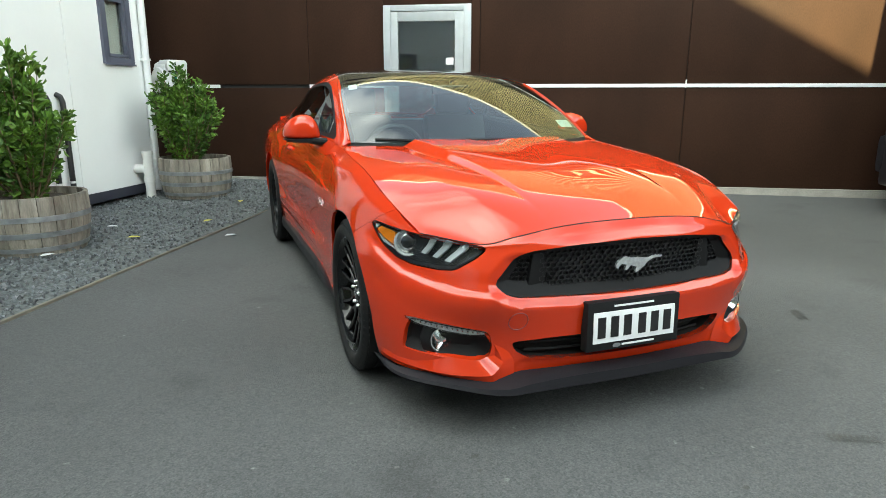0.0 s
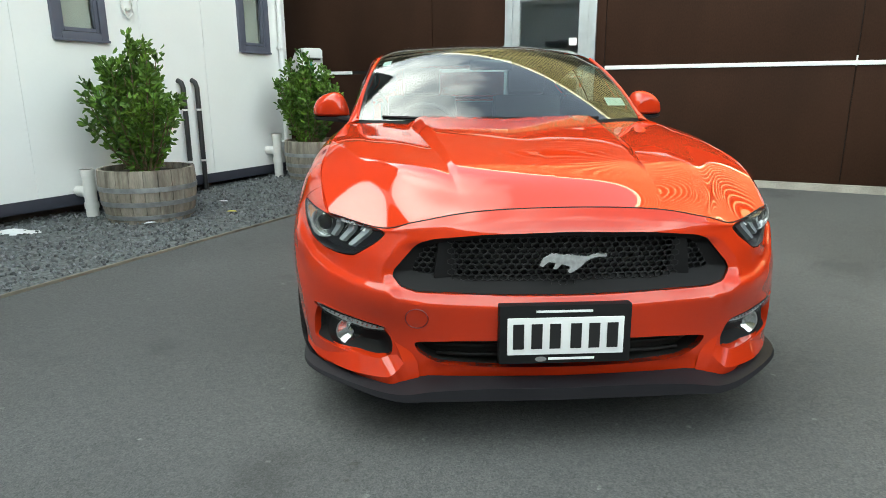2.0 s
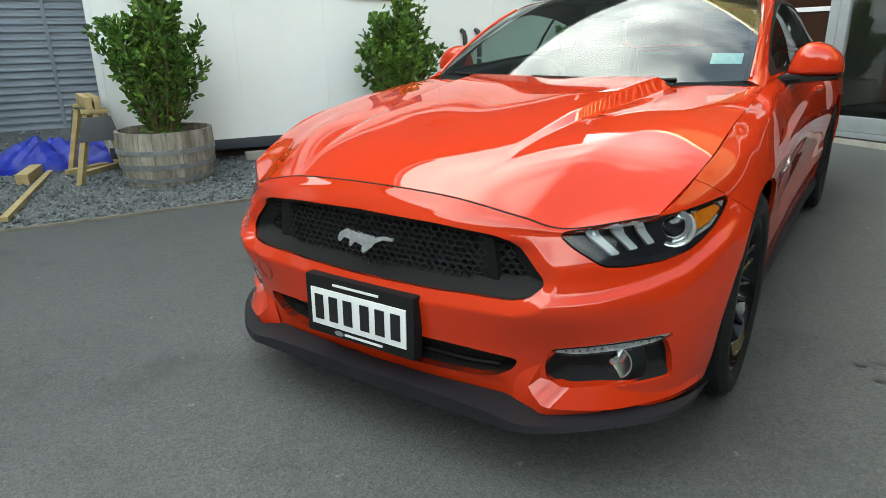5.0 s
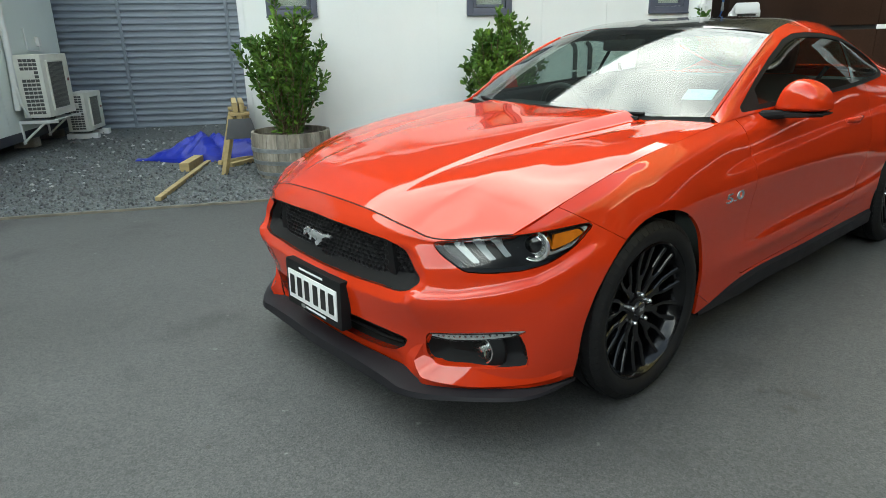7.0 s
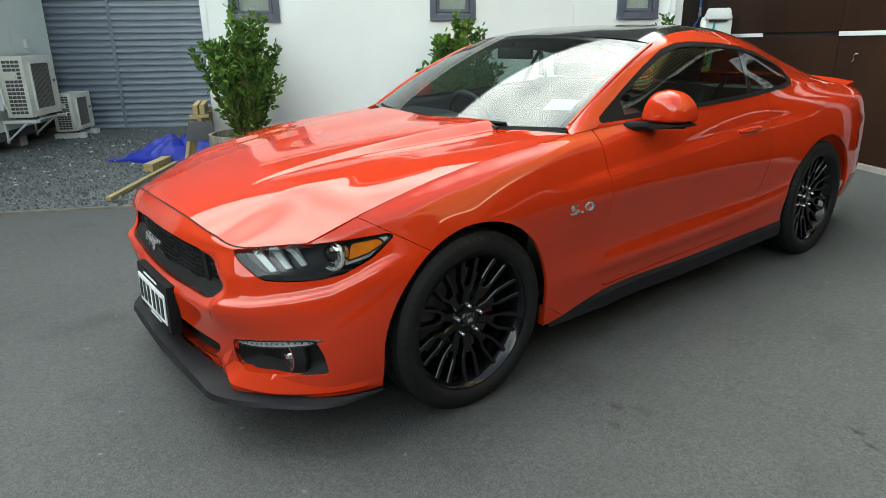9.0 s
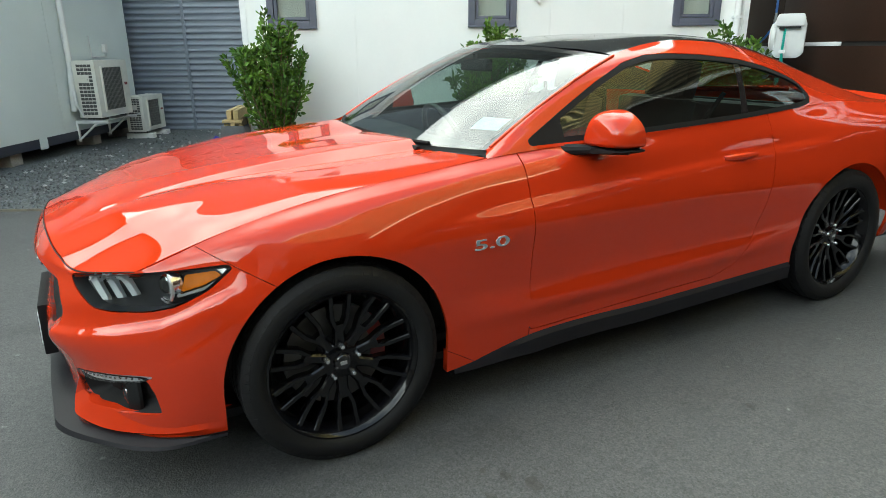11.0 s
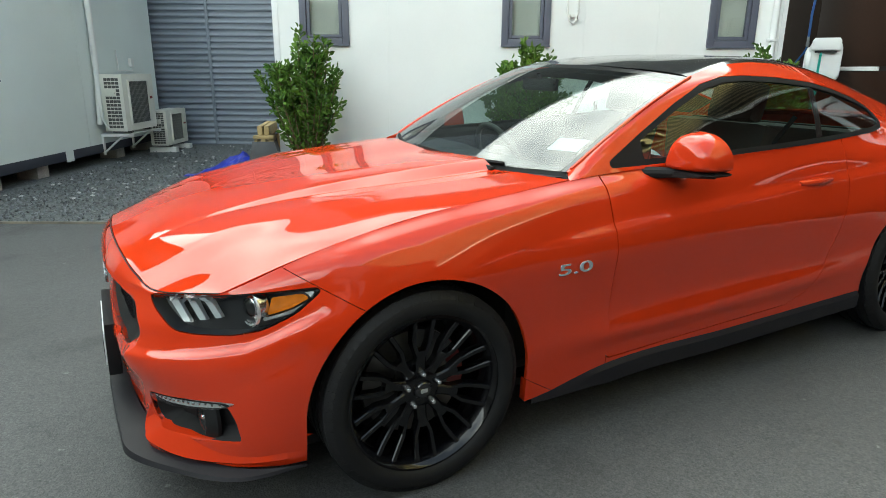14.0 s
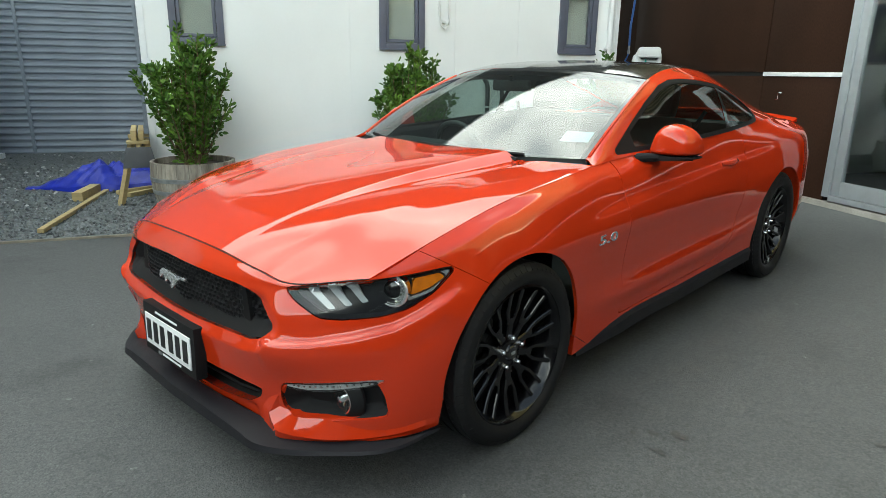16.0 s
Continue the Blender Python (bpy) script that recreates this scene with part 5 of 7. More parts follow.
def poly_sdf(poly, round_=0.0):
    """Signed distance (positive inside) to a polygon in the plane, with rounded corners."""
    P = np.asarray(poly, float)

    def f(q):
        d = np.full(len(q), 1e9)
        inside = np.zeros(len(q), bool)
        for a, b in zip(P, np.roll(P, -1, axis=0)):
            e, w = b - a, q - a
            t = np.clip((w @ e) / (e @ e), 0, 1)
            d = np.minimum(d, np.linalg.norm(w - t[:, None] * e, axis=1))
            c = (a[1] > q[:, 1]) != (b[1] > q[:, 1])
            xx = (b[0] - a[0]) * (q[:, 1] - a[1]) / (b[1] - a[1] + 1e-12) + a[0]
            inside ^= c & (q[:, 0] < xx)
        return np.where(inside, d, -d) + round_
    return f


def soft(poly, rounds=2, cut=.13):
    """An outline with its corners cut round, twice over."""
    P = np.asarray(poly, float)
    for _ in range(rounds):
        Q = np.roll(P, -1, axis=0)
        P = np.stack([P * (1 - cut) + Q * cut, P * cut + Q * (1 - cut)], 1).reshape(-1, 2)
    return P


side_view = lambda g: (lambda p: g(p[:, 1:3]))
front_view = lambda g: (lambda p: g(np.stack([np.abs(p[:, 0]), p[:, 2]], 1)))
corner_view = lambda g: (lambda p: g(np.stack([(np.abs(p[:, 0]) + p[:, 1]) * 0.70711, p[:, 2]], 1)))
top_view = lambda g: (lambda p: g(np.stack([np.abs(p[:, 0]), p[:, 1]], 1)))


def weld(mesh, eps=1e-5):
    key, vs, mp = {}, [], []
    for p in mesh[0]:
        k = (round(p[0] / eps), round(p[1] / eps), round(p[2] / eps))
        if k not in key:
            key[k] = len(vs)
            vs.append(p)
        mp.append(key[k])
    fs = []
    for f in mesh[1]:
        g = []
        for i in f:
            if mp[i] not in g:
                g.append(mp[i])
        if len(g) >= 3:
            fs.append(tuple(g))
    return np.array(vs).reshape(-1, 3), fs


def mirrored(mesh):
    V = np.array(mesh[0], float).reshape(-1, 3) * (-1, 1, 1)
    return V, [tuple(reversed(f)) for f in mesh[1]]


def both(mesh):
    V, F = np.array(mesh[0], float).reshape(-1, 3), mesh[1]
    V[np.abs(V[:, 0]) < 2e-4, 0] = 0
    W, G = mirrored((V, F))
    return weld((np.concatenate([V, W]), list(F) + [tuple(i + len(V) for i in f) for f in G]))


def normals(V, F):
    N = np.zeros_like(V)
    for f in F:
        a, b, c = V[f[0]], V[f[1]], V[f[2]]
        n = np.cross(b - a, c - a)
        if len(f) > 3:
            n = n + np.cross(c - a, V[f[3]] - a)
        for i in f:
            N[i] += n
    return N / (np.linalg.norm(N, axis=1, keepdims=True) + 1e-12)


def border(F):
    cnt = {}
    for f in F:
        for a, b in zip(f, f[1:] + f[:1]):
            k = (min(a, b), max(a, b))
            cnt[k] = None if k in cnt else (a, b)
    return [e for e in cnt.values() if e]


def lip(mesh, depth=0.014, round_=0.0025, straight=None):
    """A panel with its rim turned in: a small rolled edge and a flange behind."""
    V, F = weld(mesh)
    N = normals(V, F)
    E = border(F)
    rim = sorted({i for e in E for i in e})
    o1, o2 = len(V), len(V) + len(rim)
    pos = {i: k for k, i in enumerate(rim)}
    D = N[rim]
    if straight is not None:
        D = np.where(straight(V[rim])[:, None], np.array((0, -1.0, 0)), D)
    V2 = np.concatenate([V, V[rim] - D * round_, V[rim] - D * depth])
    F2 = list(F) + [(b, a, o1 + pos[a], o1 + pos[b]) for a, b in E] + [(o1 + pos[b], o1 + pos[a], o2 + pos[a], o2 + pos[b]) for a, b in E]
    return V2, F2


def recess(mesh, move):
    """The floor of an opening, set back by move, with walls from the rim."""
    V, F = weld(mesh)
    E = border(F)
    rim = sorted({i for e in E for i in e})
    pos = {i: k for k, i in enumerate(rim)}
    mv = np.array(move, float) if not callable(move) else move(V)
    V2 = np.concatenate([V + mv, V[rim]])
    o = len(V)
    return V2, list(F) + [(a, b, o + pos[b], o + pos[a]) for a, b in E]


def shifted(mesh, depth):
    V, F = weld(mesh)
    return V - normals(V, F) * depth, F


# outlines on the body
GAP = 0.0020
sd_arch_f = lambda p: np.hypot(p[:, 1] - 0.012, np.maximum(p[:, 2] - 0.338, 0)) - 0.386
sd_arch_r = lambda p: np.hypot(p[:, 1] - 2.720, p[:, 2] - 0.350) - 0.388
sd_lamp = corner_view(poly_sdf(soft([(-.112, .697), (-.085, .668), (-.012, .620), (.05, .614), (.17, .616), (.25, .632), (.335, .676), (.400, .738), (.27, .728), (.13, .722), (.0, .706)]), 0.004))
sd_grille = front_view(poly_sdf(soft([(-.2, .712), (.0, .712), (.25, .706), (.405, .688), (.45, .672), (.525, .588), (.530, .570), (.505, .545), (.46, .532), (.25, .521), (0, .517), (-.2, .517)]), 0.005))
sd_intake = front_view(poly_sdf(soft([(-.2, .366), (0, .366), (.30, .362), (.47, .352), (.455, .322), (.40, .288), (.35, .279), (.2, .274), (0, .272), (-.2, .272)]), 0.004))
sd_fog = front_view(poly_sdf(soft([(.556, .388), (.60, .396), (.70, .408), (.785, .414), (.797, .405), (.808, .365), (.812, .300), (.79, .297), (.74, .292), (.65, .282), (.572, .287), (.547, .306), (.543, .338)]), 0.004))
sd_drl = front_view(poly_sdf(soft([(.560, .384), (.565, .397), (.70, .415), (.78, .423), (.812, .421), (.78, .404), (.70, .390), (.62, .380)]), 0.003))
sd_door = side_view(poly_sdf([(.767, 1.3), (.762, .70), (.757, .30), (.775, .283), (1.80, .300), (1.92, .335), (2.02, .43), (2.085, .60), (2.115, .74), (2.135, .88), (2.13, 1.0), (2.10, 1.3)], 0.0))
fender_line = lambda p: (p[:, 1] + .32) * .54 + (p[:, 2] - .752) * .84      # positive towards the fender
behind_door = lambda p: p[:, 1] - 0.762
before_tail = lambda p: 3.36 - p[:, 1] - 0.25 * (p[:, 2] - .6)

def sculpt(V):
    """Ledge round the grille, crease along the doors."""
    V = np.array(V)
    sm = lambda t: np.clip(t, 0, 1) ** 2 * (3 - 2 * np.clip(t, 0, 1))
    x, y, z = np.abs(V[:, 0]), V[:, 1].copy(), V[:, 2].copy()
    nose = sm((-.45 - y) / .15)
    out = -sd_grille(V)
    V[:, 1] += nose * .022 * np.clip((.036 - out) / .036, 0, 1) * sm((.69 - z) / .04)
    # crisp ledge from the grille's corner, under the lamp and up to the wheel arch
    zc = np.interp(x, [.45, .53, .59, .66, .743, .807, .845, .876, .90], [.530, .540, .542, .546, .562, .582, .615, .655, .70])
    push = .0085 * np.tanh((z - zc) / .006) * sm((zc + .090 - z) / .07) * sm((z - zc + .13) / .10) * sm((x - .50) / .04) * sm((-.27 - y) / .12)
    way = np.stack([x - .25, y + .15], 1)
    way /= np.linalg.norm(way, axis=1, keepdims=True) + 1e-9
    V[:, 0] -= np.sign(V[:, 0]) * push * way[:, 0]
    V[:, 1] -= push * way[:, 1]
    V[:, 1] += nose * .012 * sm((.45 - x) / .05) * sm((.30 - z) / .04)
    line = .786 + .050 * (y - .76)
    V[:, 0] += np.sign(V[:, 0]) * .0055 * np.tanh((line - z) / .011) * sm((y - .35) / .35) * sm((2.75 - y) / .5) * sm((z - .55) / .15)
    return V


BODY = grid_mesh(body_grid())
BODY = (sculpt(BODY[0]), BODY[1])
FULL = BODY
BODY = clip(BODY, sd_arch_f)
BODY = clip(BODY, sd_arch_r)

FLANKS = FULL[0][(FULL[0][:, 1] > .3) & (FULL[0][:, 1] < 3.2)]
side_x = lambda y, z: float(np.sort(FLANKS[np.argsort((FLANKS[:, 1] - y) ** 2 + (FLANKS[:, 2] - z) ** 2)[:4], 0]).mean())

car = thing("car", "glossy orange two-door coupe with black roof and wheels", "car", Matrix.Translation((0, 0.012, 0.005)) @ Matrix.Rotation(math.atan(0.0132), 4, "X"))

front_half = clip(BODY, lambda p: -p[:, 1] + 0.9)
bumper = clip(front_half, lambda p: -fender_line(p) - 0.0010)
bumper = clip(bumper, lambda p: -sd_lamp(p) - GAP)
fog_zone, intake_zone, grille_zone = clip(bumper, lambda p: sd_fog(p)), clip(bumper, sd_intake), clip(bumper, sd_grille)
drl_zone = clip(clip(front_half, lambda p: sd_drl(p)), lambda p: -p[:, 1] - .3)
drl_zone = clip(drl_zone, lambda p: sd_drl(p) - 0.001)
for s in (sd_fog, sd_intake, sd_grille, sd_drl):
    bumper = clip(bumper, lambda p, s=s: -s(p))
part("front_bumper", lip(both(bumper), 0.03, 0.004, lambda p: (p[:, 2] > .26) & (np.abs(p[:, 0]) < .56) & (p[:, 2] < .725)), M_PAINT, car, "glossy orange front bumper")

lamp_zone = clip(front_half, lambda p: sd_lamp(p) - GAP)
fender = clip(clip(front_half, lambda p: fender_line(p) - 0.0010), lambda p: -sd_lamp(p) - GAP)
fender = clip(fender, lambda p: -behind_door(p) - GAP)
fender_l = lip(fender)
rear_half = clip(BODY, lambda p: p[:, 1] - 0.70)
door_skin = clip(rear_half, lambda p: sd_door(p) - GAP)
quarter = clip(clip(rear_half, lambda p: -sd_door(p) - GAP), lambda p: behind_door(p) - GAP)
quarter = clip(quarter, lambda p: before_tail(p))
tail = clip(BODY, lambda p: -before_tail(p) - 2 * GAP)
part("rear_bumper", lip(both(tail)), M_PAINT, car)
for flip in (False, True):
    fx = (lambda q: mirrored(q)) if flip else (lambda q: q)
    part("front_fender", fx(fender_l), M_PAINT, car)
    dr = part("door", fx(lip(door_skin)), M_PAINT, car)
    part("rear_quarter", fx(lip(quarter)), M_PAINT, car)
    sx = -1 if flip else 1
    # handle: a cupped recess and a bar
    hv = [(sx * (side_x(1.805 + .205 * t, .842) - .004 + .014 * math.sin(math.pi * t)), 1.805 + .205 * t, .842 + .004 * t) for t in [i / 10 for i in range(11)]]
    part("handle", tube(hv, [.010 + .007 * math.sin(math.pi * i / 10) for i in range(11)], 10), M_PAINT, dr)
    cup = [(sx * (side_x(1.91 + .085 * math.cos(a), .836 + .022 * math.sin(a)) + .0015), 1.91 + .085 * math.cos(a), .836 + .022 * math.sin(a)) for a in [2 * math.pi * k / 20 for k in range(20)]]
    cup.append((sx * (side_x(1.91, .836) + .0015), 1.91, .836))
    part("handle_cup", (cup, [(k, (k + 1) % 20, 20) for k in range(20)]), M_PAINT, dr, "shallow painted hollow behind the handle", smooth=False)


# hood: between the nose's edge, the fenders' edges and the cowl
def hood_mesh(na=180, nb=130):
    fr = mspline(chord[:5], np.array(EDGE[:5]), np.linspace(0, chord[4], na + 1))
    sd_k = chord[4:9]
    sd_p = np.array(EDGE[4:8] + [(.786, .630, .950)])
    kk = np.concatenate([[0], np.cumsum(np.linalg.norm(np.diff(sd_p, axis=0), axis=1))])
    side = spline(kk, sd_p, np.linspace(0, kk[-1], nb + 1))
    cp = np.array([(0, -.790, .783), (0, -.62, .848), (0, -.35, .899), (0, 0, .931), (0, .25, .944), (0, .475, .951)])
    ck = np.concatenate([[0], np.cumsum(np.linalg.norm(np.diff(cp, axis=0), axis=1))])
    mid = spline(ck, cp, np.linspace(0, ck[-1], nb + 1))
    rp = np.array([(0, .475, .951), (.25, .483, .951), (.45, .515, .949), (.66, .575, .950), (.786, .630, .950)])
    rk = np.concatenate([[0], np.cumsum(np.linalg.norm(np.diff(rp, axis=0), axis=1))])
    rear = mspline(rk, rp, np.linspace(0, rk[-1], na + 1))
    a, b = np.linspace(0, 1, na + 1)[None, :, None], np.linspace(0, 1, nb + 1)[:, None, None]
    P = (1 - b) * fr[None] + b * rear[None] + (1 - a) * mid[:, None] + a * side[:, None]
    P -= (1 - a) * (1 - b) * fr[0] + a * (1 - b) * fr[-1] + (1 - a) * b * rear[0] + a * b * rear[-1]
    x, y = P[..., 0], P[..., 1]
    sm = lambda t: np.clip(t, 0, 1) ** 2 * (3 - 2 * np.clip(t, 0, 1))
    aa = np.broadcast_to(a[..., 0], x.shape)
    # crown of the outer parts, then the raised middle with its two creases
    P[..., 2] += 0.036 * (np.sqrt(aa ** 2 + .02) - .1414) * (1 - aa) * sm((y + .76) / .40)
    line = .285 + .102 * (y + .80)
    grow = sm((y + .70) / 1.15)
    wide = .022 + .034 * grow
    P[..., 2] += .032 * grow * np.clip((line + wide - x) / wide, 0, 1)
    # the soft crest of each outer part, rising from the dome's foot and rolling off to the fender
    crest = .60 + .27 * (y + .20) - .14 * (y + .20) ** 2
    edge = P[:, -1:, 0]
    foot = line + wide
    t = np.clip(np.where(x < crest, (x - foot) / (crest - foot), (edge - x) / (edge - crest)), 0, 1)
    bb = np.broadcast_to(b[..., 0], x.shape)
    high = .026 * sm(bb / .30) * (1 - .55 * sm((y + .15) / .6)) * (1 - bb ** 6)
    P[..., 2] += high * (1 - (1 - t) ** np.where(x < crest, 1.35, 1.8))
    P[..., 2] -= .004 * sm((y + .40) / .7) * np.exp(-((x - line - wide - .02) / .05) ** 2)
    P[..., 2] -= .004 * grow * np.exp(-(x / .14) ** 2)
    return grid_mesh(P)


HOOD = hood_mesh()
HV, HF = HOOD
# leave a thin gap to the fenders and to the nose
shrink = np.array(HV)
nuh = 181
HOOD_REAR = np.array(HV).reshape(-1, nuh, 3)[-1].copy()
g3 = shrink.reshape(-1, nuh, 3)
g3[:, -1] += (g3[:, -2] - g3[:, -1]) * 0.55
g3[0] += (g3[1] - g3[0]) * 0.62
part("hood", lip(both((g3.reshape(-1, 3), HF)), 0.02, 0.004), M_PAINT, car, "glossy orange hood with two raised creases")
front_edge = np.array(HV).reshape(-1, nuh, 3)[0]
seal = [tuple(p) for p in front_edge[::-6]] + [(-p[0], p[1], p[2]) for p in front_edge[6::6]]
part("hood_seal", tube([(x, y + .001, z + .0008) for x, y, z in seal],   .0019, 6), M_DARK, car, "dark gap along the hood's front edge")
gapv, gapf = shifted(both(HOOD), 0.022)
part("hood_inner", (gapv, gapf), M_DARK, car)

# glasshouse: stations from the cowl to the tail, each from the belt over the roof's rail to the middle
GH = [
    [(.786, .630, .947), (.776, .632, .951), (.757, .642, .957), (.724, .662, .966), (.38, .510, .970), (0, .465, .968)],
    [(.786, .770, .956), (.774, .788, .982), (.753, .800, 1.018), (.722, .798, 1.046), (.38, .665, 1.056), (0, .615, 1.072)],
    [(.796, 1.02, .965), (.758, 1.045, 1.055), (.726, 1.055, 1.122), (.690, 1.035, 1.164), (.36, .890, 1.194), (0, .840, 1.208)],
    [(.812, 1.30, .975), (.758, 1.33, 1.13), (.696, 1.362, 1.243), (.634, 1.335, 1.282), (.33, 1.205, 1.322), (0, 1.165, 1.333)],
    [(.828, 1.65, .990), (.768, 1.66, 1.15), (.698, 1.67, 1.275), (.598, 1.66, 1.335), (.33, 1.60, 1.368), (0, 1.58, 1.376)],
    [(.834, 2.00, 1.004), (.776, 2.02, 1.13), (.704, 2.04, 1.245), (.590, 2.03, 1.322), (.33, 2.00, 1.358), (0, 2.00, 1.367)],
    [(.820, 2.35, 1.022), (.768, 2.37, 1.10), (.696, 2.38, 1.175), (.575, 2.38, 1.262), (.32, 2.38, 1.305), (0, 2.38, 1.315)],
    [(.790, 2.72, 1.030), (.745, 2.70, 1.06), (.680, 2.70, 1.100), (.565, 2.72, 1.175), (.31, 2.74, 1.215), (0, 2.75, 1.225)],
    [(.770, 3.08, 1.000), (.730, 3.08, 1.015), (.670, 3.08, 1.035), (.580, 3.10, 1.068), (.31, 3.12, 1.10), (0, 3.13, 1.11)],
    [(.755, 3.32, .985), (.720, 3.34, .988), (.660, 3.36, .995), (.580, 3.38, 1.000), (.31, 3.41, 1.01), (0, 3.42, 1.012)],
    [(.720, 3.48, .975), (.690, 3.54, .977), (.630, 3.58, .980), (.540, 3.62, .985), (.30, 3.68, .99), (0, 3.70, .99)],
]
GH = np.array(GH, float)


def gh_grid(s0, s1, k0, k1, ns, nk):
    ss, ks = np.linspace(s0, s1, ns + 1), np.linspace(k0, k1, nk + 1)
    sk = np.array([0, .16, .44, .80, 1.15, 1.50, 1.85, 2.22, 2.62, 2.92, 3.25])
    kk = np.array([0, .12, .23, .35, .63, .95])
    rows = spline(sk, GH, np.interp(ss, range(11), sk))
    return np.stack([spline(kk, r, np.interp(ks, range(6), kk)) for r in rows])


dlo = poly_sdf([(.835, .988), (1.02, .990), (1.3, .994), (1.65, 1.006), (2.0, 1.018), (2.30, 1.032), (2.42, 1.042), (2.475, 1.052), (2.497, 1.070), (2.497, 1.100), (2.478, 1.128),
                (2.40, 1.160), (2.25, 1.200), (2.03, 1.239), (1.80, 1.262), (1.60, 1.272), (1.48, 1.268), (1.36, 1.243), (1.20, 1.175), (1.0, 1.075)], 0.006)
sd_dlo = side_view(dlo)
side_top = grid_mesh(gh_grid(0.01, 10, 0, 3, 172, 30))
side_top = side_top[0], [tuple(reversed(f)) for f in side_top[1]]
frame_side = clip(side_top, lambda p: -sd_dlo(p) - 0.009)
trim_side = clip(clip(side_top, lambda p: sd_dlo(p) + 0.0085), lambda p: 0.012 - sd_dlo(p))
glass_side = clip(side_top, lambda p: sd_dlo(p) - 0.008)
pillar_line = lambda p: p[:, 1] - (1.985 + 0.20 * (p[:, 2] - 1.02))
for flip in (False, True):
    fx = (lambda q: mirrored(q)) if flip else (lambda q: q)
    part("roof_frame", fx(lip(frame_side, 0.012)), M_PAINT, car, "orange pillar and roof rail")
    part("pillar_lining", fx(shifted(clip(frame_side, lambda p: 3.0 - p[:, 1]), 0.017)), M_DASH, car, "dark inner pillar and rail lining")
    part("window_trim", fx(lip(shifted(trim_side, 0.002), 0.01)), M_PLASTIC, car, "black window trim")
    front_pane = clip(glass_side, lambda p: -pillar_line(p) - .030)
    rear_pane = clip(glass_side, lambda p: pillar_line(p) - .012)
    mid_post = clip(clip(glass_side, lambda p: pillar_line(p) + .030), lambda p: .012 - pillar_line(p))
    for pn in (front_pane, rear_pane):
        o = part("side_window", fx(shifted(pn, 0.006)), M_SIDEGLASS, car, "dark tinted side glass")
        o.visible_shadow = False
    part("centre_post", fx(shifted(mid_post, 0.004)), M_BLACKGLOSS, car)
    quad = clip(glass_side, lambda p: .985 - p[:, 1])
    part("mirror_patch", fx(shifted(quad, 0.003)), M_PLASTIC, car)

def screen(t0, t1, a0, a1, nt, na):
    """The windscreen: t from its foot to its head, a from the middle to the pillar."""
    t, a = np.linspace(t0, t1, nt + 1)[:, None, None], np.linspace(a0, a1, na + 1)[None, :, None]
    edge = (1 - t) * np.array((.724, .662, .967)) + t * np.array((.634, 1.335, 1.282)) + 4 * t * (1 - t) * np.array((.010, -.004, .022))
    mid = (1 - t) * np.array((0, .482, .962)) + t * np.array((0, 1.165, 1.333)) + 4 * t * (1 - t) * np.array((0, -.012, .024))
    w = 1 - a ** 2.2
    P = edge * (1 - w) + mid * w
    P[..., 0] = edge[..., 0] * a[..., 0]
    return P


ws_edge = both(grid_mesh(screen(0, 1, .975, 1.0, 50, 3)))
ws_head = both(grid_mesh(screen(.95, 1, 0, .975, 6, 40)))
ws_main = both(grid_mesh(screen(0, .95, 0, .975, 60, 50)))
o = part("windscreen", ws_main, M_GLASS, car, "laminated glass that mirrors the sky")
o.visible_shadow = False
part("windscreen_border", join(ws_edge, ws_head), M_BLACKGLOSS, car, "black ceramic border")
for sx in (-1, 1):
    pillar = screen(.02, 1, 1, 1, 24, 1)[:, 0] * np.array((sx, 1, 1)) + np.array((sx * .008, .004, .001))
    part("pillar_edge", tube([tuple(p) for p in pillar], .007, 8), M_PAINT, car, "orange edge of the windscreen pillar")
part("cowl", both(grid_mesh(np.stack([HOOD_REAR - np.array((0, .03, .03)), HOOD_REAR - np.array((0, -.02, .035)), screen(0, 1, 0, 1, 1, 180)[0] - np.array((0, .0, .012)), screen(.02, 1, 0, 1, 1, 180)[0] - np.array((0, 0, .004))]))), M_PLASTIC, car, "black plastic cowl")
part("roof", both(grid_mesh(gh_grid(3.012, 6.1, 3.0, 5, 60, 40))), M_BLACKGLOSS, car, "gloss black roof panel")
o = part("rear_window", both(grid_mesh(gh_grid(6.12, 8.7, 3.0, 5, 50, 36))), M_SIDEGLASS, car, "dark rear glass")
o.visible_shadow = False
part("deck_lid", both(grid_mesh(gh_grid(8.72, 10, 3.0, 5, 24, 36))), M_PAINT, car)
spv = [(x, 3.63 - .20 * (abs(x) / .76) ** 2.4, 1.005 - .03 * (abs(x) / .76) ** 2) for x in np.linspace(-.76, .76, 31)]
part("spoiler", join(*[([(x, y - .13, z - .012), (x, y + .05, z + .018), (x, y + .055, z - .01), (x2, y2 - .13, z2 - .012), (x2, y2 + .05, z2 + .018), (x2, y2 + .055, z2 - .01)],
                        [(0, 1, 4, 3), (1, 2, 5, 4), (2, 0, 3, 5)]) for (x, y, z), (x2, y2, z2) in zip(spv[:-1], spv[1:])]), M_PAINT, car, "low orange tail spoiler")

# ---------------------------------------------------------------- the car: nose details
nose_y = lambda x, z: float(np.interp(abs(x), [0, .30, .54, .71, .85], np.array([np.interp(z, [.228, .275, .375, .5, .59, .7], [LINES[k, j, 1] for k in range(6)]) for j in range(5)])))
gz = both(grille_zone)
grille = part("grille", recess(gz, (0, 0.090, 0)), M_DARK, car, "deep black grille opening")
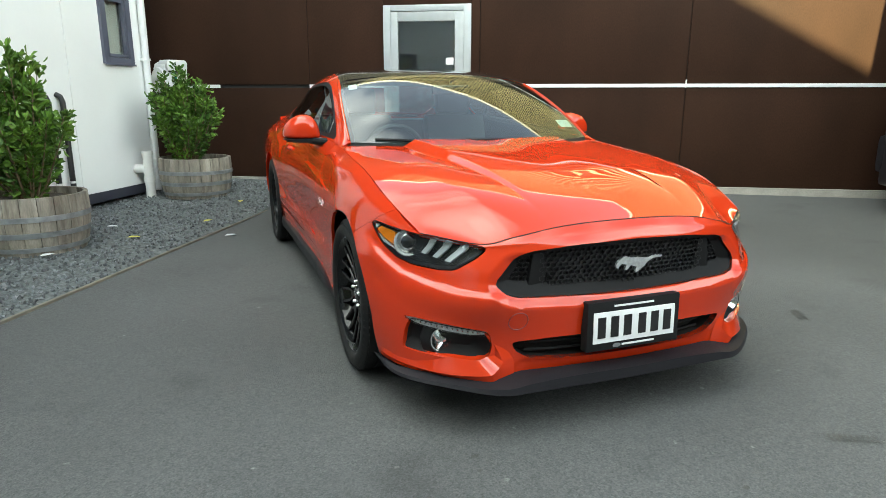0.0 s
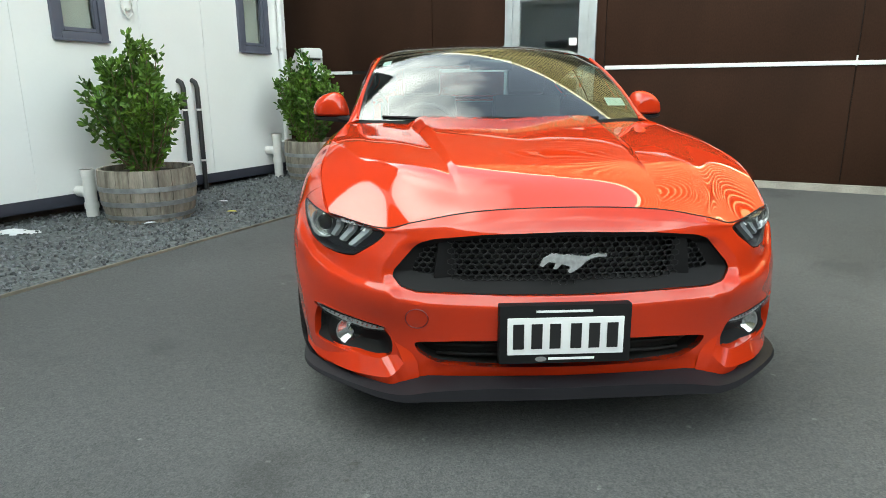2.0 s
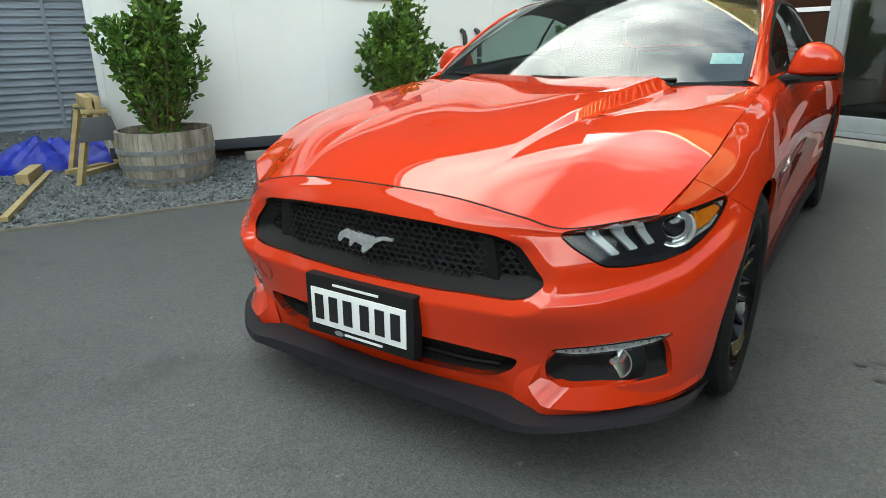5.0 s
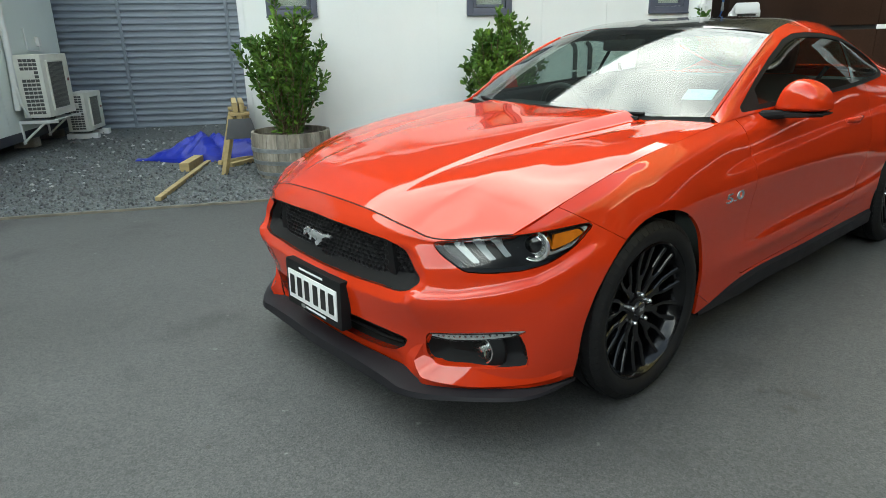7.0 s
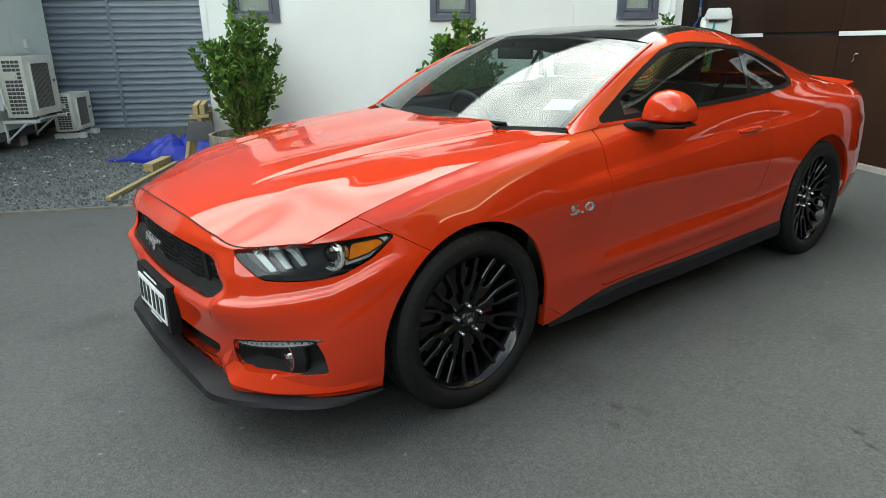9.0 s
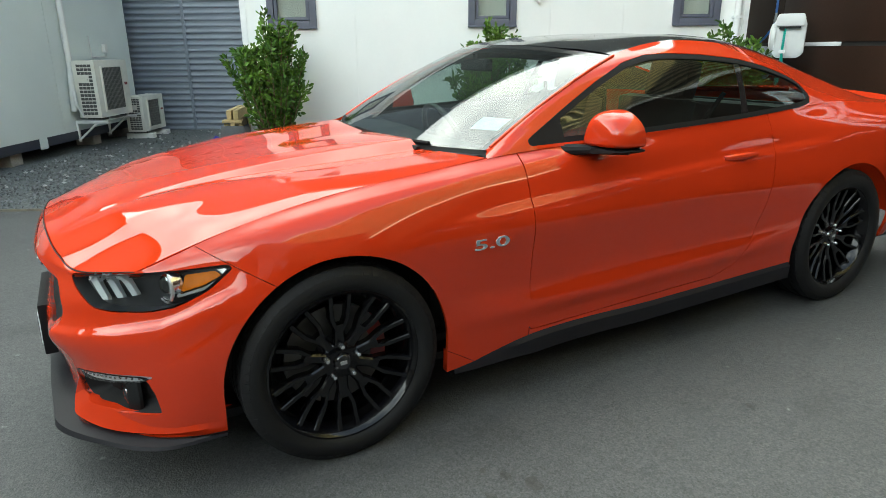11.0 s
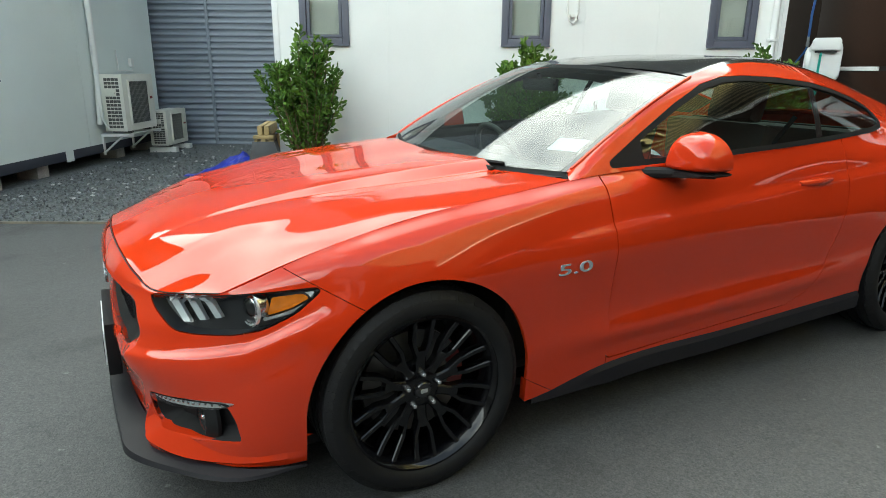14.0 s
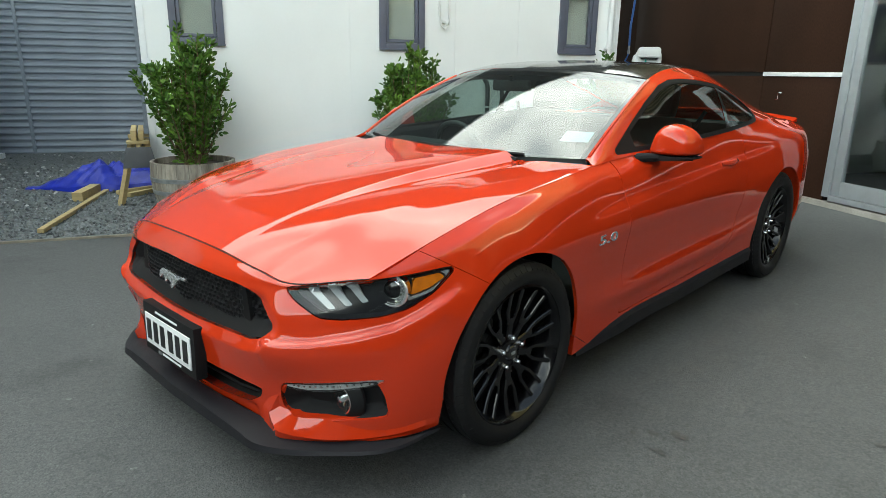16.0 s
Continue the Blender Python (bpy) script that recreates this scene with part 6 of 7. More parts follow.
# rim of the grille: a sloping dark frame inside the opening
inner_g = front_view(poly_sdf([(-.2, .697), (.0, .697), (.25, .692), (.37, .680), (.405, .665), (.47, .590), (.47, .580), (.43, .574), (.25, .566), (0, .563), (-.2, .563)], 0.002))
rim_zone = clip(both(clip(FULL, lambda p: sd_grille(p) - 0.001)), lambda p: -inner_g(p))
rim_zone = clip(rim_zone, lambda p: -p[:, 1])


def rim_move(V):
    t = np.clip(-sd_grille(V) * -1 / 0.045, 0, 1)
    return np.stack([0 * t, 0.012 + 0.034 * t, 0 * t], 1)


rv2, rf2 = weld(rim_zone)
part("grille_frame", lip((rv2 + rim_move(rv2), rf2), 0.02), M_PLASTIC, grille, "satin dark grey grille frame")
for sx in (-1, 1):
    bar = [(sx * .388, .696), (sx * .350, .696), (sx * .332, .564), (sx * .408, .556)]
    bar = bar if sx > 0 else bar[::-1]
    part("grille_bar", bevelled(prism(bar, .03), .006), M_PLASTIC, grille, m=pose(0, -.760, 0))


def honeycomb():
    vs, fs, r = [], [], 0.0112
    dx, dz = r * math.sqrt(3) * 1.28, r * 1.5
    row = 0
    z = .545
    inside = poly_sdf([(-.48, .575), (-.40, .69), (0, .708), (.40, .69), (.48, .575), (.44, .56), (0, .548), (-.44, .56)])
    while z < .72:
        x = -.50 + (dx / 2 if row % 2 else 0)
        while x < .5:
            if inside(np.array([[x, z]]))[0] > -0.004:
                y = nose_y(x, .6) + 0.052 + (0.004 if abs(x) > .36 else 0)
                o = len(vs)
                for rr, dy in ((1.0, 0), (0.84, 0), (0.84, .012)):
                    for k in range(6):
                        a = math.pi / 6 + k * math.pi / 3
                        vs.append((x + rr * r * 1.28 * math.cos(a), y + dy, z + rr * r * math.sin(a)))
                for k in range(6):
                    k2 = (k + 1) % 6
                    fs += [(o + k, o + k2, o + 6 + k2, o + 6 + k), (o + 6 + k, o + 6 + k2, o + 12 + k2, o + 12 + k)]
            x += dx
        z += dz
        row += 1
    return vs, fs


part("honeycomb", honeycomb(), M_MESH, grille, "black honeycomb mesh", smooth=False)

# bright emblem: a plain swept shape in chrome
emb = [(-.098, .618), (-.088, .640), (-.060, .655), (-.030, .650), (.010, .648), (.045, .644), (.075, .652), (.108, .650), (.106, .642), (.070, .640), (.045, .628), (.030, .612),
       (.010, .598), (-.004, .590), (-.012, .598), (-.004, .612), (-.030, .620), (-.045, .604), (-.056, .606), (-.050, .624), (-.070, .628), (-.088, .612)]
part("emblem", bevelled(prism(emb, .010), .002), M_SILVER, car, "chrome emblem on the grille", m=pose(0.008, -.832, -.003))

# lower intake, fog lamp pockets
intake = part("lower_intake", recess(both(intake_zone), (0, 0.09, 0)), M_DARK, car, "black lower air intake")
for z in (.300, .332):
    part("intake_slat", tube([(x, nose_y(x, z) + .045, z) for x in np.linspace(-.40, .40, 25)], .006, 6), M_PLASTIC, intake)


def pocket_move(V):
    return np.stack([np.zeros(len(V)), 0.012 + 0.050 * np.clip(sd_fog(V) / .035, 0, 1), np.zeros(len(V))], 1)


BARS = ([(-.046, .696), (-.022, .700), (.036, .644), (.016, .642)], [(.012, .704), (.034, .708), (.086, .653), (.067, .650)], [(.070, .712), (.090, .715), (.134, .662), (.117, .658)])
AMBER = poly_sdf([(.276, .716), (.350, .724), (.364, .714), (.325, .691), (.267, .673)], .003)
BRACKET = poly_sdf([(.266, .724), (.385, .733), (.366, .708), (.328, .673), (.256, .653), (.252, .660), (.272, .690)], -.0005)
for flip in (False, True):
    fx = (lambda q: mirrored(q)) if flip else (lambda q: q)
    sx = -1 if flip else 1
    pk = part("fog_pocket", fx(recess(fog_zone, pocket_move)), M_PLASTIC, car, "black fog lamp pocket")
    back = nose_y(.682, .338) + .062
    cen = Vector((sx * .682, back - .020, .338))
    m = look(cen, cen + Vector((sx * .10, -1, 0.02)))
    lens = part("fog_lamp", lathe([(0, .016), (.016, .012), (.032, .004), (.046, -.006), (.050, -.006), (.050, .030), (0, .030)], 28), M_CHROME, car, "round silver fog lamp", m=m)
    part("lamp_ring", lathe([(.050, -.005), (.054, -.007), (.064, .000), (.082, .020), (.082, .03), (.050, .03)], 28), M_PLASTIC, lens)
    part("bulb_cap", lathe([(0, -.008), (.010, -.006), (.013, .002), (.013, .014)], 16), M_CHROME, lens)
    part("lens", lathe([(0, -.016), (.022, -.014), (.040, -.009), (.048, -.003)], 28), M_LAMPGLASS, lens)
    dz = part("marker_lamp", fx(lip(shifted(drl_zone, -.003), .02)), M_LAMPGLASS, car, "clear slim marker lamp")
    part("marker_reflector", fx(shifted(drl_zone, .008)), M_CLEARGREY, dz)
    dv = np.asarray(drl_zone[0], float)
    for bx in np.linspace(dv[:, 0].min() + .03, dv[:, 0].max() - .03, 13):
        near = dv[np.abs(dv[:, 0] - bx) < .012]
        if len(near):
            bc = near.mean(0)
            part("reflector_bead", lathe([(0, -.0035), (.0025, -.0025), (.0042, 0), (.0042, .004)], 10), M_CHROME, dz, m=pose(sx * bx, bc[1] + .006, bc[2]))
    # headlamp: dark bowl, three pale bars, projector, bright ring, amber corner, clear cover
    hl = part("headlamp", fx(recess(lamp_zone, (-.022, .036, 0))), M_LAMPBOX, car, "dark headlamp housing")
    cov = part("lens_cover", fx(lip(shifted(lamp_zone, -.001), .01)), M_LAMPGLASS, hl, "clear cover")
    cov.visible_shadow = False
    cc = Vector((sx * .768, -.478, .686))
    cm = look(cc, cc + Vector((sx * .42, -1, 0)))
    part("projector", lathe([(0, -.012), (.018, -.010), (.030, -.002), (.034, .010), (.042, .010), (.044, -.003), (.048, -.003), (.048, .03), (0, .03)], 30), M_CHROME, hl, "round chrome projector", m=cm)
    part("projector_lens", lathe([(0, -.015), (.015, -.0135), (.027, -.006), (.031, .005)], 24), M_BLACKGLOSS, hl, "dark glass projector lens", m=cm)
    for bar in BARS:
        patch = clip(lamp_zone, corner_view(poly_sdf(bar, .001)))
        part("light_bar", fx(lip(shifted(patch, .006), .016, .004)), M_LENSGREY, hl, "pale slanted light bar")
    amb = clip(lamp_zone, corner_view(AMBER))
    part("amber_reflector", fx(lip(shifted(amb, .008), .014, .002)), M_AMBER, hl, "amber corner reflector")
    ring = clip(clip(lamp_zone, corner_view(BRACKET)), corner_view(lambda q: -AMBER(q) - .0055))
    part("light_line", fx(lip(shifted(ring, .005), .014, .002)), M_SILVER, hl, "white light line round the amber corner")
    sweep = [radians(50 - 165 * k / 20) for k in range(21)]
    part("light_arc", tube([(-sx * .050 * math.cos(a), .050 * math.sin(a) - .002, -.006) for a in sweep], [.0022 + .0042 * math.sin(math.pi * k / 20) for k in range(21)], 8), M_SILVER, hl, "bright arc round the projector", m=cm)

# the fin under each fog lamp: a shelf, a sharp ridge and the facets at its inner end
def fin():
    ks = np.linspace(0, 6, 49)
    shelf = spline(range(7), [(.539, -.733, .312), (.560, -.736, .291), (.604, -.728, .284), (.700, -.655, .289), (.775, -.570, .297), (.828, -.482, .300), (.870, -.382, .296)], ks)
    ridge = spline(range(7), [(.505, -.776, .282), (.530, -.782, .256), (.570, -.776, .236), (.695, -.695, .229), (.800, -.572, .230), (.852, -.468, .234), (.871, -.382, .240)], ks)
    foot = spline(range(7), [(.485, -.772, .224), (.515, -.772, .214), (.560, -.770, .206), (.680, -.675, .204), (.785, -.557, .206), (.842, -.458, .209), (.862, -.382, .212)], ks)
    k3 = np.linspace(0, 2, 13)
    brow = spline(range(3), [(.505, -.776, .282), (.530, -.757, .340), (.566, -.744, .392)], k3)
    pocket = spline(range(3), [(.539, -.733, .312), (.541, -.737, .345), (.568, -.742, .388)], k3)
    inner = spline(range(3), [(.462, -.772, .286), (.503, -.760, .348), (.561, -.742, .401)], k3)
    low = np.array([(.462, -.772, .286), (.505, -.776, .282)]), np.array([(.455, -.768, .228), (.485, -.772, .224)])
    over = shelf + np.array((0, .03, .004))
    return weld(join(grid_mesh(np.stack([foot, ridge])), grid_mesh(np.stack([ridge, shelf])), grid_mesh(np.stack([shelf, over])), grid_mesh(np.stack([brow, pocket])[:, ::-1]), grid_mesh(np.stack([inner, brow])[:, ::-1]), grid_mesh(np.stack([low[1], low[0]]))))


for fm in (fin(), mirrored(fin())):
    part("bumper_fin", fm, M_PAINT, car, "sharp orange fin under the fog lamp")

# splitter along the bottom of the nose
SPX = [(0, -.800, -.872), (.30, -.785, -.862), (.46, -.758, -.852), (.52, -.742, -.838), (.70, -.655, -.700), (.84, -.510, -.545), (.885, -.37, -.37)]


def splitter():
    kx = [0, .30, .46, .53, .75, .96, 1.10]
    inner = [(x, yi, z) for (x, yi, yo), z in zip(SPX, (.236, .236, .230, .222, .216, .214, .214))]
    outer = [(0, -.868, .226), (.30, -.858, .224), (.440, -.850, .214), (.495, -.846, .206), (.690, -.728, .203), (.850, -.545, .206), (.876, -.378, .214)]
    low = [(0, -.872, .188), (.30, -.862, .186), (.445, -.854, .184), (.500, -.850, .182), (.695, -.732, .190), (.854, -.548, .196), (.878, -.378, .204)]
    back = [(0, -.76, .180), (.30, -.75, .180), (.46, -.72, .180), (.52, -.70, .180), (.68, -.62, .185), (.81, -.49, .190), (.86, -.36, .200)]
    ks = samples(kx, .02)
    rows = np.stack([spline(kx, np.array(c), ks) for c in (inner, outer, low, back)])
    return grid_mesh(rows)


part("splitter", both(splitter()), M_SPLIT, car, "dark grey plastic front splitter")
sv2 = []
for y in np.linspace(.43, 2.33, 40):
    x, _, z = spline(chord, LINES[0], [np.interp(y, LINES[0][5:13, 1], chord[5:13])])[0]
    taper = min(1, (y - .43) / .35)
    sv2.append([(x - .004, y, z + .012), (x + .014 * taper, y, z - .012), (x + .010 * taper, y, z - .02 - .055 * taper), (x - .06, y, z - .03 - .055 * taper)])
skirt = grid_mesh(np.array(sv2).transpose(1, 0, 2))
part("side_skirt", skirt, M_SPLIT, car, "dark plastic side skirt"), part("side_skirt", mirrored(skirt), M_SPLIT, car, "dark plastic side skirt")
part("underbody", boxes((-.72, .72, -.36, 3.66, .17, .20), (-.50, .50, -.70, -.36, .185, .205), (-.60, .60, -.36, 3.6, .20, .30)), M_DARK, car, smooth=False)
for y, r, wide in ((0.012, .398, .862), (2.72, .400, .90)):
    for sx in (-1, 1):
        lin = [(sx * x, y + r * math.cos(a), .345 + r * math.sin(a)) for x in (.55, wide) for a in np.linspace(-.45, math.pi + .45, 28)]
        lv = join((lin, [(i, i + 1, 29 + i - 1 + 0, 28 + i) for i in range(27)]), ([(sx * .55, y + r * math.cos(a), .345 + r * math.sin(a)) for a in np.linspace(-.45, math.pi + .45, 28)], [tuple(range(28))]))
        part("wheel_liner", lv, M_DARK, car)


# ---------------------------------------------------------------- number plate, badges
plate = part("plate_holder", boxes((-.204, .204, -.012, .03, -.094, .094), bevel=.006), M_PLASTIC, car, "black plastic number plate surround", m=pose(-.008, -.848, .402, -2, 0, 0))
pl = part("number_plate", boxes((-.180, .180, -.017, -.0125, -.0625, .0555), bevel=.002), M_WHITEP, plate, "white number plate with black bars")
for k in range(6):
    x = -.142 + .0565 * k + (.004 if k > 2 else -.004)
    part("bar", boxes((x - .017, x + .017, -.0195, -.0172, -.043, .037), bevel=.001), M_INK, pl, smooth=False)
part("text_bar", boxes((-.092, .082, -.0145, -.0122, .071, .078)), M_WHITEP, plate, smooth=False)
part("text_bar", boxes((-.052, .092, -.0145, -.0122, -.081, -.074)), M_WHITEP, plate, smooth=False)
part("oval_mark", lathe([(0, 0), (.014, 0), (.014, .002), (0, .002)], 20), M_CHROME, plate, m=pose(-.075, -.0122, -.078, 90, 0, 0) @ Matrix.Diagonal((1.3, .6, 1, 1)))
NOSE = FULL[0][FULL[0][:, 1] < -.5]
skin_y = lambda x, z: float(NOSE[np.argmin((NOSE[:, 0] - abs(x)) ** 2 + (NOSE[:, 2] - z) ** 2), 1])
tow_y = [skin_y(-.462 + .035 * math.cos(a), .442 + .035 * math.sin(a)) for a in np.linspace(0, 2 * math.pi, 41)]
tow_y = [(tow_y[i - 1] + tow_y[i] + tow_y[(i + 1) % 41]) / 3 for i in range(41)]
tow = [(-.462 + .035 * math.cos(a), y - .0004, .442 + .035 * math.sin(a)) for a, y in zip(np.linspace(0, 2 * math.pi, 41), tow_y)]
part("tow_cover", tube(tow, .0020, 6, cap=False), M_RED, car, "thin joint of the round tow eye cover")


def lettering(text, size, depth):
    cu = bpy.data.curves.new("badge_text", "FONT")
    cu.body, cu.size, cu.extrude, cu.bevel_depth, cu.resolution_u = text, size, depth, depth * 0.35, 3
    cu.align_x, cu.align_y = "CENTER", "CENTER"
    ob = bpy.data.objects.new("badge_text", cu)
    scene.collection.objects.link(ob)
    me = bpy.data.meshes.new_from_object(ob.evaluated_get(bpy.context.evaluated_depsgraph_get()))
    bpy.data.objects.remove(ob)
    me.materials.clear()
    me.materials.append(M_CHROME)
    return me


badge_me = lettering("5.0", .084, .005)
for sx in (1, -1):
    bmx = Matrix.Translation((sx * .907, .572, .672)) @ Matrix.Rotation(radians(90 * sx), 4, "Z") @ Matrix.Rotation(radians(88), 4, "X") @ Matrix.Diagonal((1.48, .64, 1, 1))
    part("badge", badge_me, M_CHROME, car, "chrome 5.0 badge on the fender", m=bmx)

# mirrors
def mirror_loft(outline, stations, centre):
    ring = soft(outline, 2, .25)
    rows = [[((x - centre[0]) * k + centre[0] + .012 * (1 - k), y, (z - centre[1]) * k + centre[1]) for x, z in ring] for y, k in stations]
    n = len(ring)
    vs = [p for r in rows for p in r]
    fs = [(j * n + i, j * n + (i + 1) % n, (j + 1) * n + (i + 1) % n, (j + 1) * n + i) for j in range(len(rows) - 1) for i in range(n)]
    return vs, fs + [tuple(range(n))[::-1], tuple(range((len(rows) - 1) * n, len(rows) * n))]


CAP = [(-.104, -.048), (-.098, .0), (-.078, .058), (-.046, .090), (.0, .094), (.055, .076), (.098, .036), (.112, -.012), (.108, -.044), (.0, -.050)]
SHELL = [(-.100, -.046), (.106, -.043), (.112, -.056), (.040, -.070), (-.090, -.078)]
DEEP = [(-.078, .45), (-.072, .66), (-.060, .80), (-.040, .905), (-.010, .97), (.025, 1.0), (.042, .985)]
for sx in (1, -1):
    place_at = lambda g: ([(sx * (.908 + x), 1.112 + y + .16 * x, 1.006 + z) for x, y, z in g[0]], g[1] if sx > 0 else [tuple(reversed(f)) for f in g[1]])
    mi = part("mirror_cap", place_at(mirror_loft(CAP, DEEP, (-.01, -.01))), M_PAINT, car, "orange wing mirror")
    part("mirror_shell", place_at(mirror_loft(SHELL, DEEP[1:], (-.01, -.05))), M_PLASTIC, mi, "black lower mirror shell")
    part("mirror_arm", tube([(sx * .755, .95, .945), (sx * .81, 1.005, .948), (sx * .87, 1.055, .951), (sx * 1.0, 1.107, .953)], [.022, .022, .018, .011], 10), M_PLASTIC, mi, "black mirror arm")
    part("mirror_glass", lathe([(0, 0), (.07, 0), (.07, .004), (0, .004)], 24), M_CHROME, mi, m=Matrix.Translation((sx * .911, 1.150, 1.011)) @ Matrix.Rotation(radians(-90), 4, "X") @ Matrix.Diagonal((1.15, .68, 1, 1)))

# wipers, stickers, aerial fin
for x0, x1 in ((.48, -.12), (-.12, -.60)):
    n = 12
    pts = []
    for i in range(n + 1):
        t = i / n
        x = x0 + (x1 - x0) * t
        q = screen(.012 + .020 * t, .5, abs(x) / .70, 1, 1, 1)[0, 0]
        pts.append((x, q[1] - .010, q[2] + .004))
    wp = part("wiper", tube(pts, .0075, 6), M_PLASTIC, car, "black wiper blade")
    part("wiper_arm", tube([(x0, pts[0][1] - .05, pts[0][2] - .02), (x0 * .7 + x1 * .3, pts[4][1] - .016, pts[4][2] + .004), pts[6]], [.012, .008, .006], 6), M_PLASTIC, wp)


def screen_patch(s0, s1, k0, k1, sx, mat, label):
    g = grid_mesh(screen(s0, s1, k0, k1, 4, 6))
    g = shifted(g, .0015)
    part("sticker", mirrored(g) if sx < 0 else g, mat, car, label)


screen_patch(.155, .255, .795, .950, 1, M_STICKER, "pale blue paper sticker on the glass")
screen_patch(.80, .90, .865, .935, -1, M_WHITEP, "small white sticker on the glass")


# ---------------------------------------------------------------- wheels
def wheel(parent, x, y, z, r_out, width, sx):
    w = part("wheel", lathe([(.205, -.10), (.232, -.105), (.236, -.02), (.250, .055), (.265, .100), (.267, .108), (.256, .111), (.244, .098), (.232, .05), (.222, -.02), (.215, -.10)], 64, axis="x", closed=True),
             M_RIM, parent, "gloss black alloy wheel", m=Matrix.Translation((x, y, z)) @ (Matrix.Rotation(math.pi, 4, "Z") if sx < 0 else Matrix.Identity(4)))
    hw = width / 2
    ro = r_out
    tp = [(.240, -hw * .80), (.266, -hw * .96), (ro - .045, -hw * 1.0), (ro - .014, -hw * .90)]
    for k in range(4):
        c = -hw * .66 + k * hw * .44
        tp += [(ro - .002, c - .028), (ro, c - .020), (ro, c + .016), (ro - .009, c + .0165), (ro - .009, c + .0245)]
    tp += [(ro - .002, hw * .82), (ro - .014, hw * .90), (ro - .030, hw * .985), (ro - .050, hw * 1.0), (.282, hw * .985), (.275, hw * .955), (.270, hw * .93), (.262, hw * .86), (.256, hw * .80)]
    tyre = part("tyre", lathe(tp, 96, axis="x"), M_TYRE, w, "black low-profile tyre")
    tv_, tf_ = [], []
    for k in range(64):
        a0, a1 = 2 * math.pi * k / 64, 2 * math.pi * (k + .62) / 64
        for x0_, x1_, r0_, r1_ in ((hw * .50, hw * .84, ro + .0015, ro - .004), (hw * .84, hw * .97, ro - .004, ro - .024), (-hw * .84, -hw * .50, ro - .004, ro + .0015)):
            o = len(tv_)
            for xx, rr in ((x0_, r0_), (x1_, r1_), (x1_, r1_ - .02), (x0_, r0_ - .02)):
                tv_ += [(xx, rr * math.cos(a0), rr * math.sin(a0)), (xx, rr * math.cos(a1), rr * math.sin(a1))]
            tf_ += [(o, o + 1, o + 3, o + 2), (o, o + 2, o + 4, o + 6), (o + 1, o + 7, o + 5, o + 3)]
    part("tread", (tv_, tf_), M_TYRE, tyre, smooth=False, kind="stuff")
    for k in range(10):
        base = 2 * math.pi * (k + .5) / 10
        ca, sa = math.cos(base), math.sin(base)
        sv_, sf_ = [], []
        arms = [[(.050, 0, .063, .0185), (.085, 0, .0655, .0165), (.118, 0, .069, .0165), (.134, 0, .071, .0135)]]
        for sgn in (-1, 1):
            arms.append([(.108, .0080 * sgn, .0672, .0082), (.136, .0185 * sgn, .0715, .0085), (.158, .0265 * sgn, .0755, .0086), (.205, .0300 * sgn, .0845, .0088), (.262, .0325 * sgn, .1000, .0092)])
        for arm in arms:
            o = len(sv_)
            for rr, off, h, w_ in arm:
                for e, hx in ((-1.08, h - .030), (-1.0, h - .0045), (-.66, h), (.66, h), (1.0, h - .0045), (1.08, h - .030)):
                    t_ = off + e * w_
                    sv_.append((hx, rr * ca - t_ * sa, rr * sa + t_ * ca))
            for i in range(len(arm) - 1):
                for j in range(5):
                    sf_.append((o + i * 6 + j, o + i * 6 + j + 1, o + (i + 1) * 6 + j + 1, o + (i + 1) * 6 + j))
            e_ = o + (len(arm) - 1) * 6
            sf_ += [tuple(range(o + 5, o - 1, -1)), tuple(range(e_, e_ + 6))]
        part("spoke", (sv_, sf_), M_RIM, w, smooth=False)
    hub = part("hub", lathe([(0, .078), (.030, .077), (.034, .070), (.052, .068), (.066, .060), (.075, .040), (.075, 0)], 36, axis="x"), M_RIM, w)
    part("centre_cap", lathe([(0, .081), (.024, .0805), (.028, .077)], 28, axis="x"), M_BLACKGLOSS, hub)
    part("cap_mark", boxes((.0808, .0822, -.012, .012, -.007, .007), bevel=.001), M_CHROME, hub, smooth=False)
    for k in range(5):
        a = 2 * math.pi * (k + .25) / 5
        part("lug_nut", lathe([(0, .086), (.006, .0855), (.0095, .080), (.0105, .060)], 12, axis="x"), M_CHROME, hub, m=pose(0, .0573 * math.cos(a), .0573 * math.sin(a)))
    part("brake_disc", lathe([(.07, -.03), (.178, -.03), (.178, -.002), (.07, -.002)], 48, axis="x", closed=True), M_STEEL, w, "steel brake disc")
    cal = []
    for a in np.linspace(-.42, .42, 9):
        for rr, hx in ((.130, -.05), (.184, -.05), (.184, .004), (.130, .004)):
            ang = a + (math.pi + .15 if sx < 0 else 0.15)
            cal.append((hx, rr * math.cos(ang), rr * math.sin(ang)))
    cf = [(i * 4 + j, i * 4 + (j + 1) % 4, (i + 1) * 4 + (j + 1) % 4, (i + 1) * 4 + j) for i in range(8) for j in range(4)] + [(0, 1, 2, 3), (32, 33, 34, 35)]
    part("brake_caliper", (cal, cf), M_RED, w, "red brake caliper")
    part("barrel_back", lathe([(0, -.098), (.21, -.098)], 32, axis="x"), M_DARK, w)
    return w


for sx in (1, -1):
    wheel(car, sx * .787, 0.014, .340, .342, .250, sx)
    wheel(car, sx * .812, 2.72, .348, .350, .262, sx)

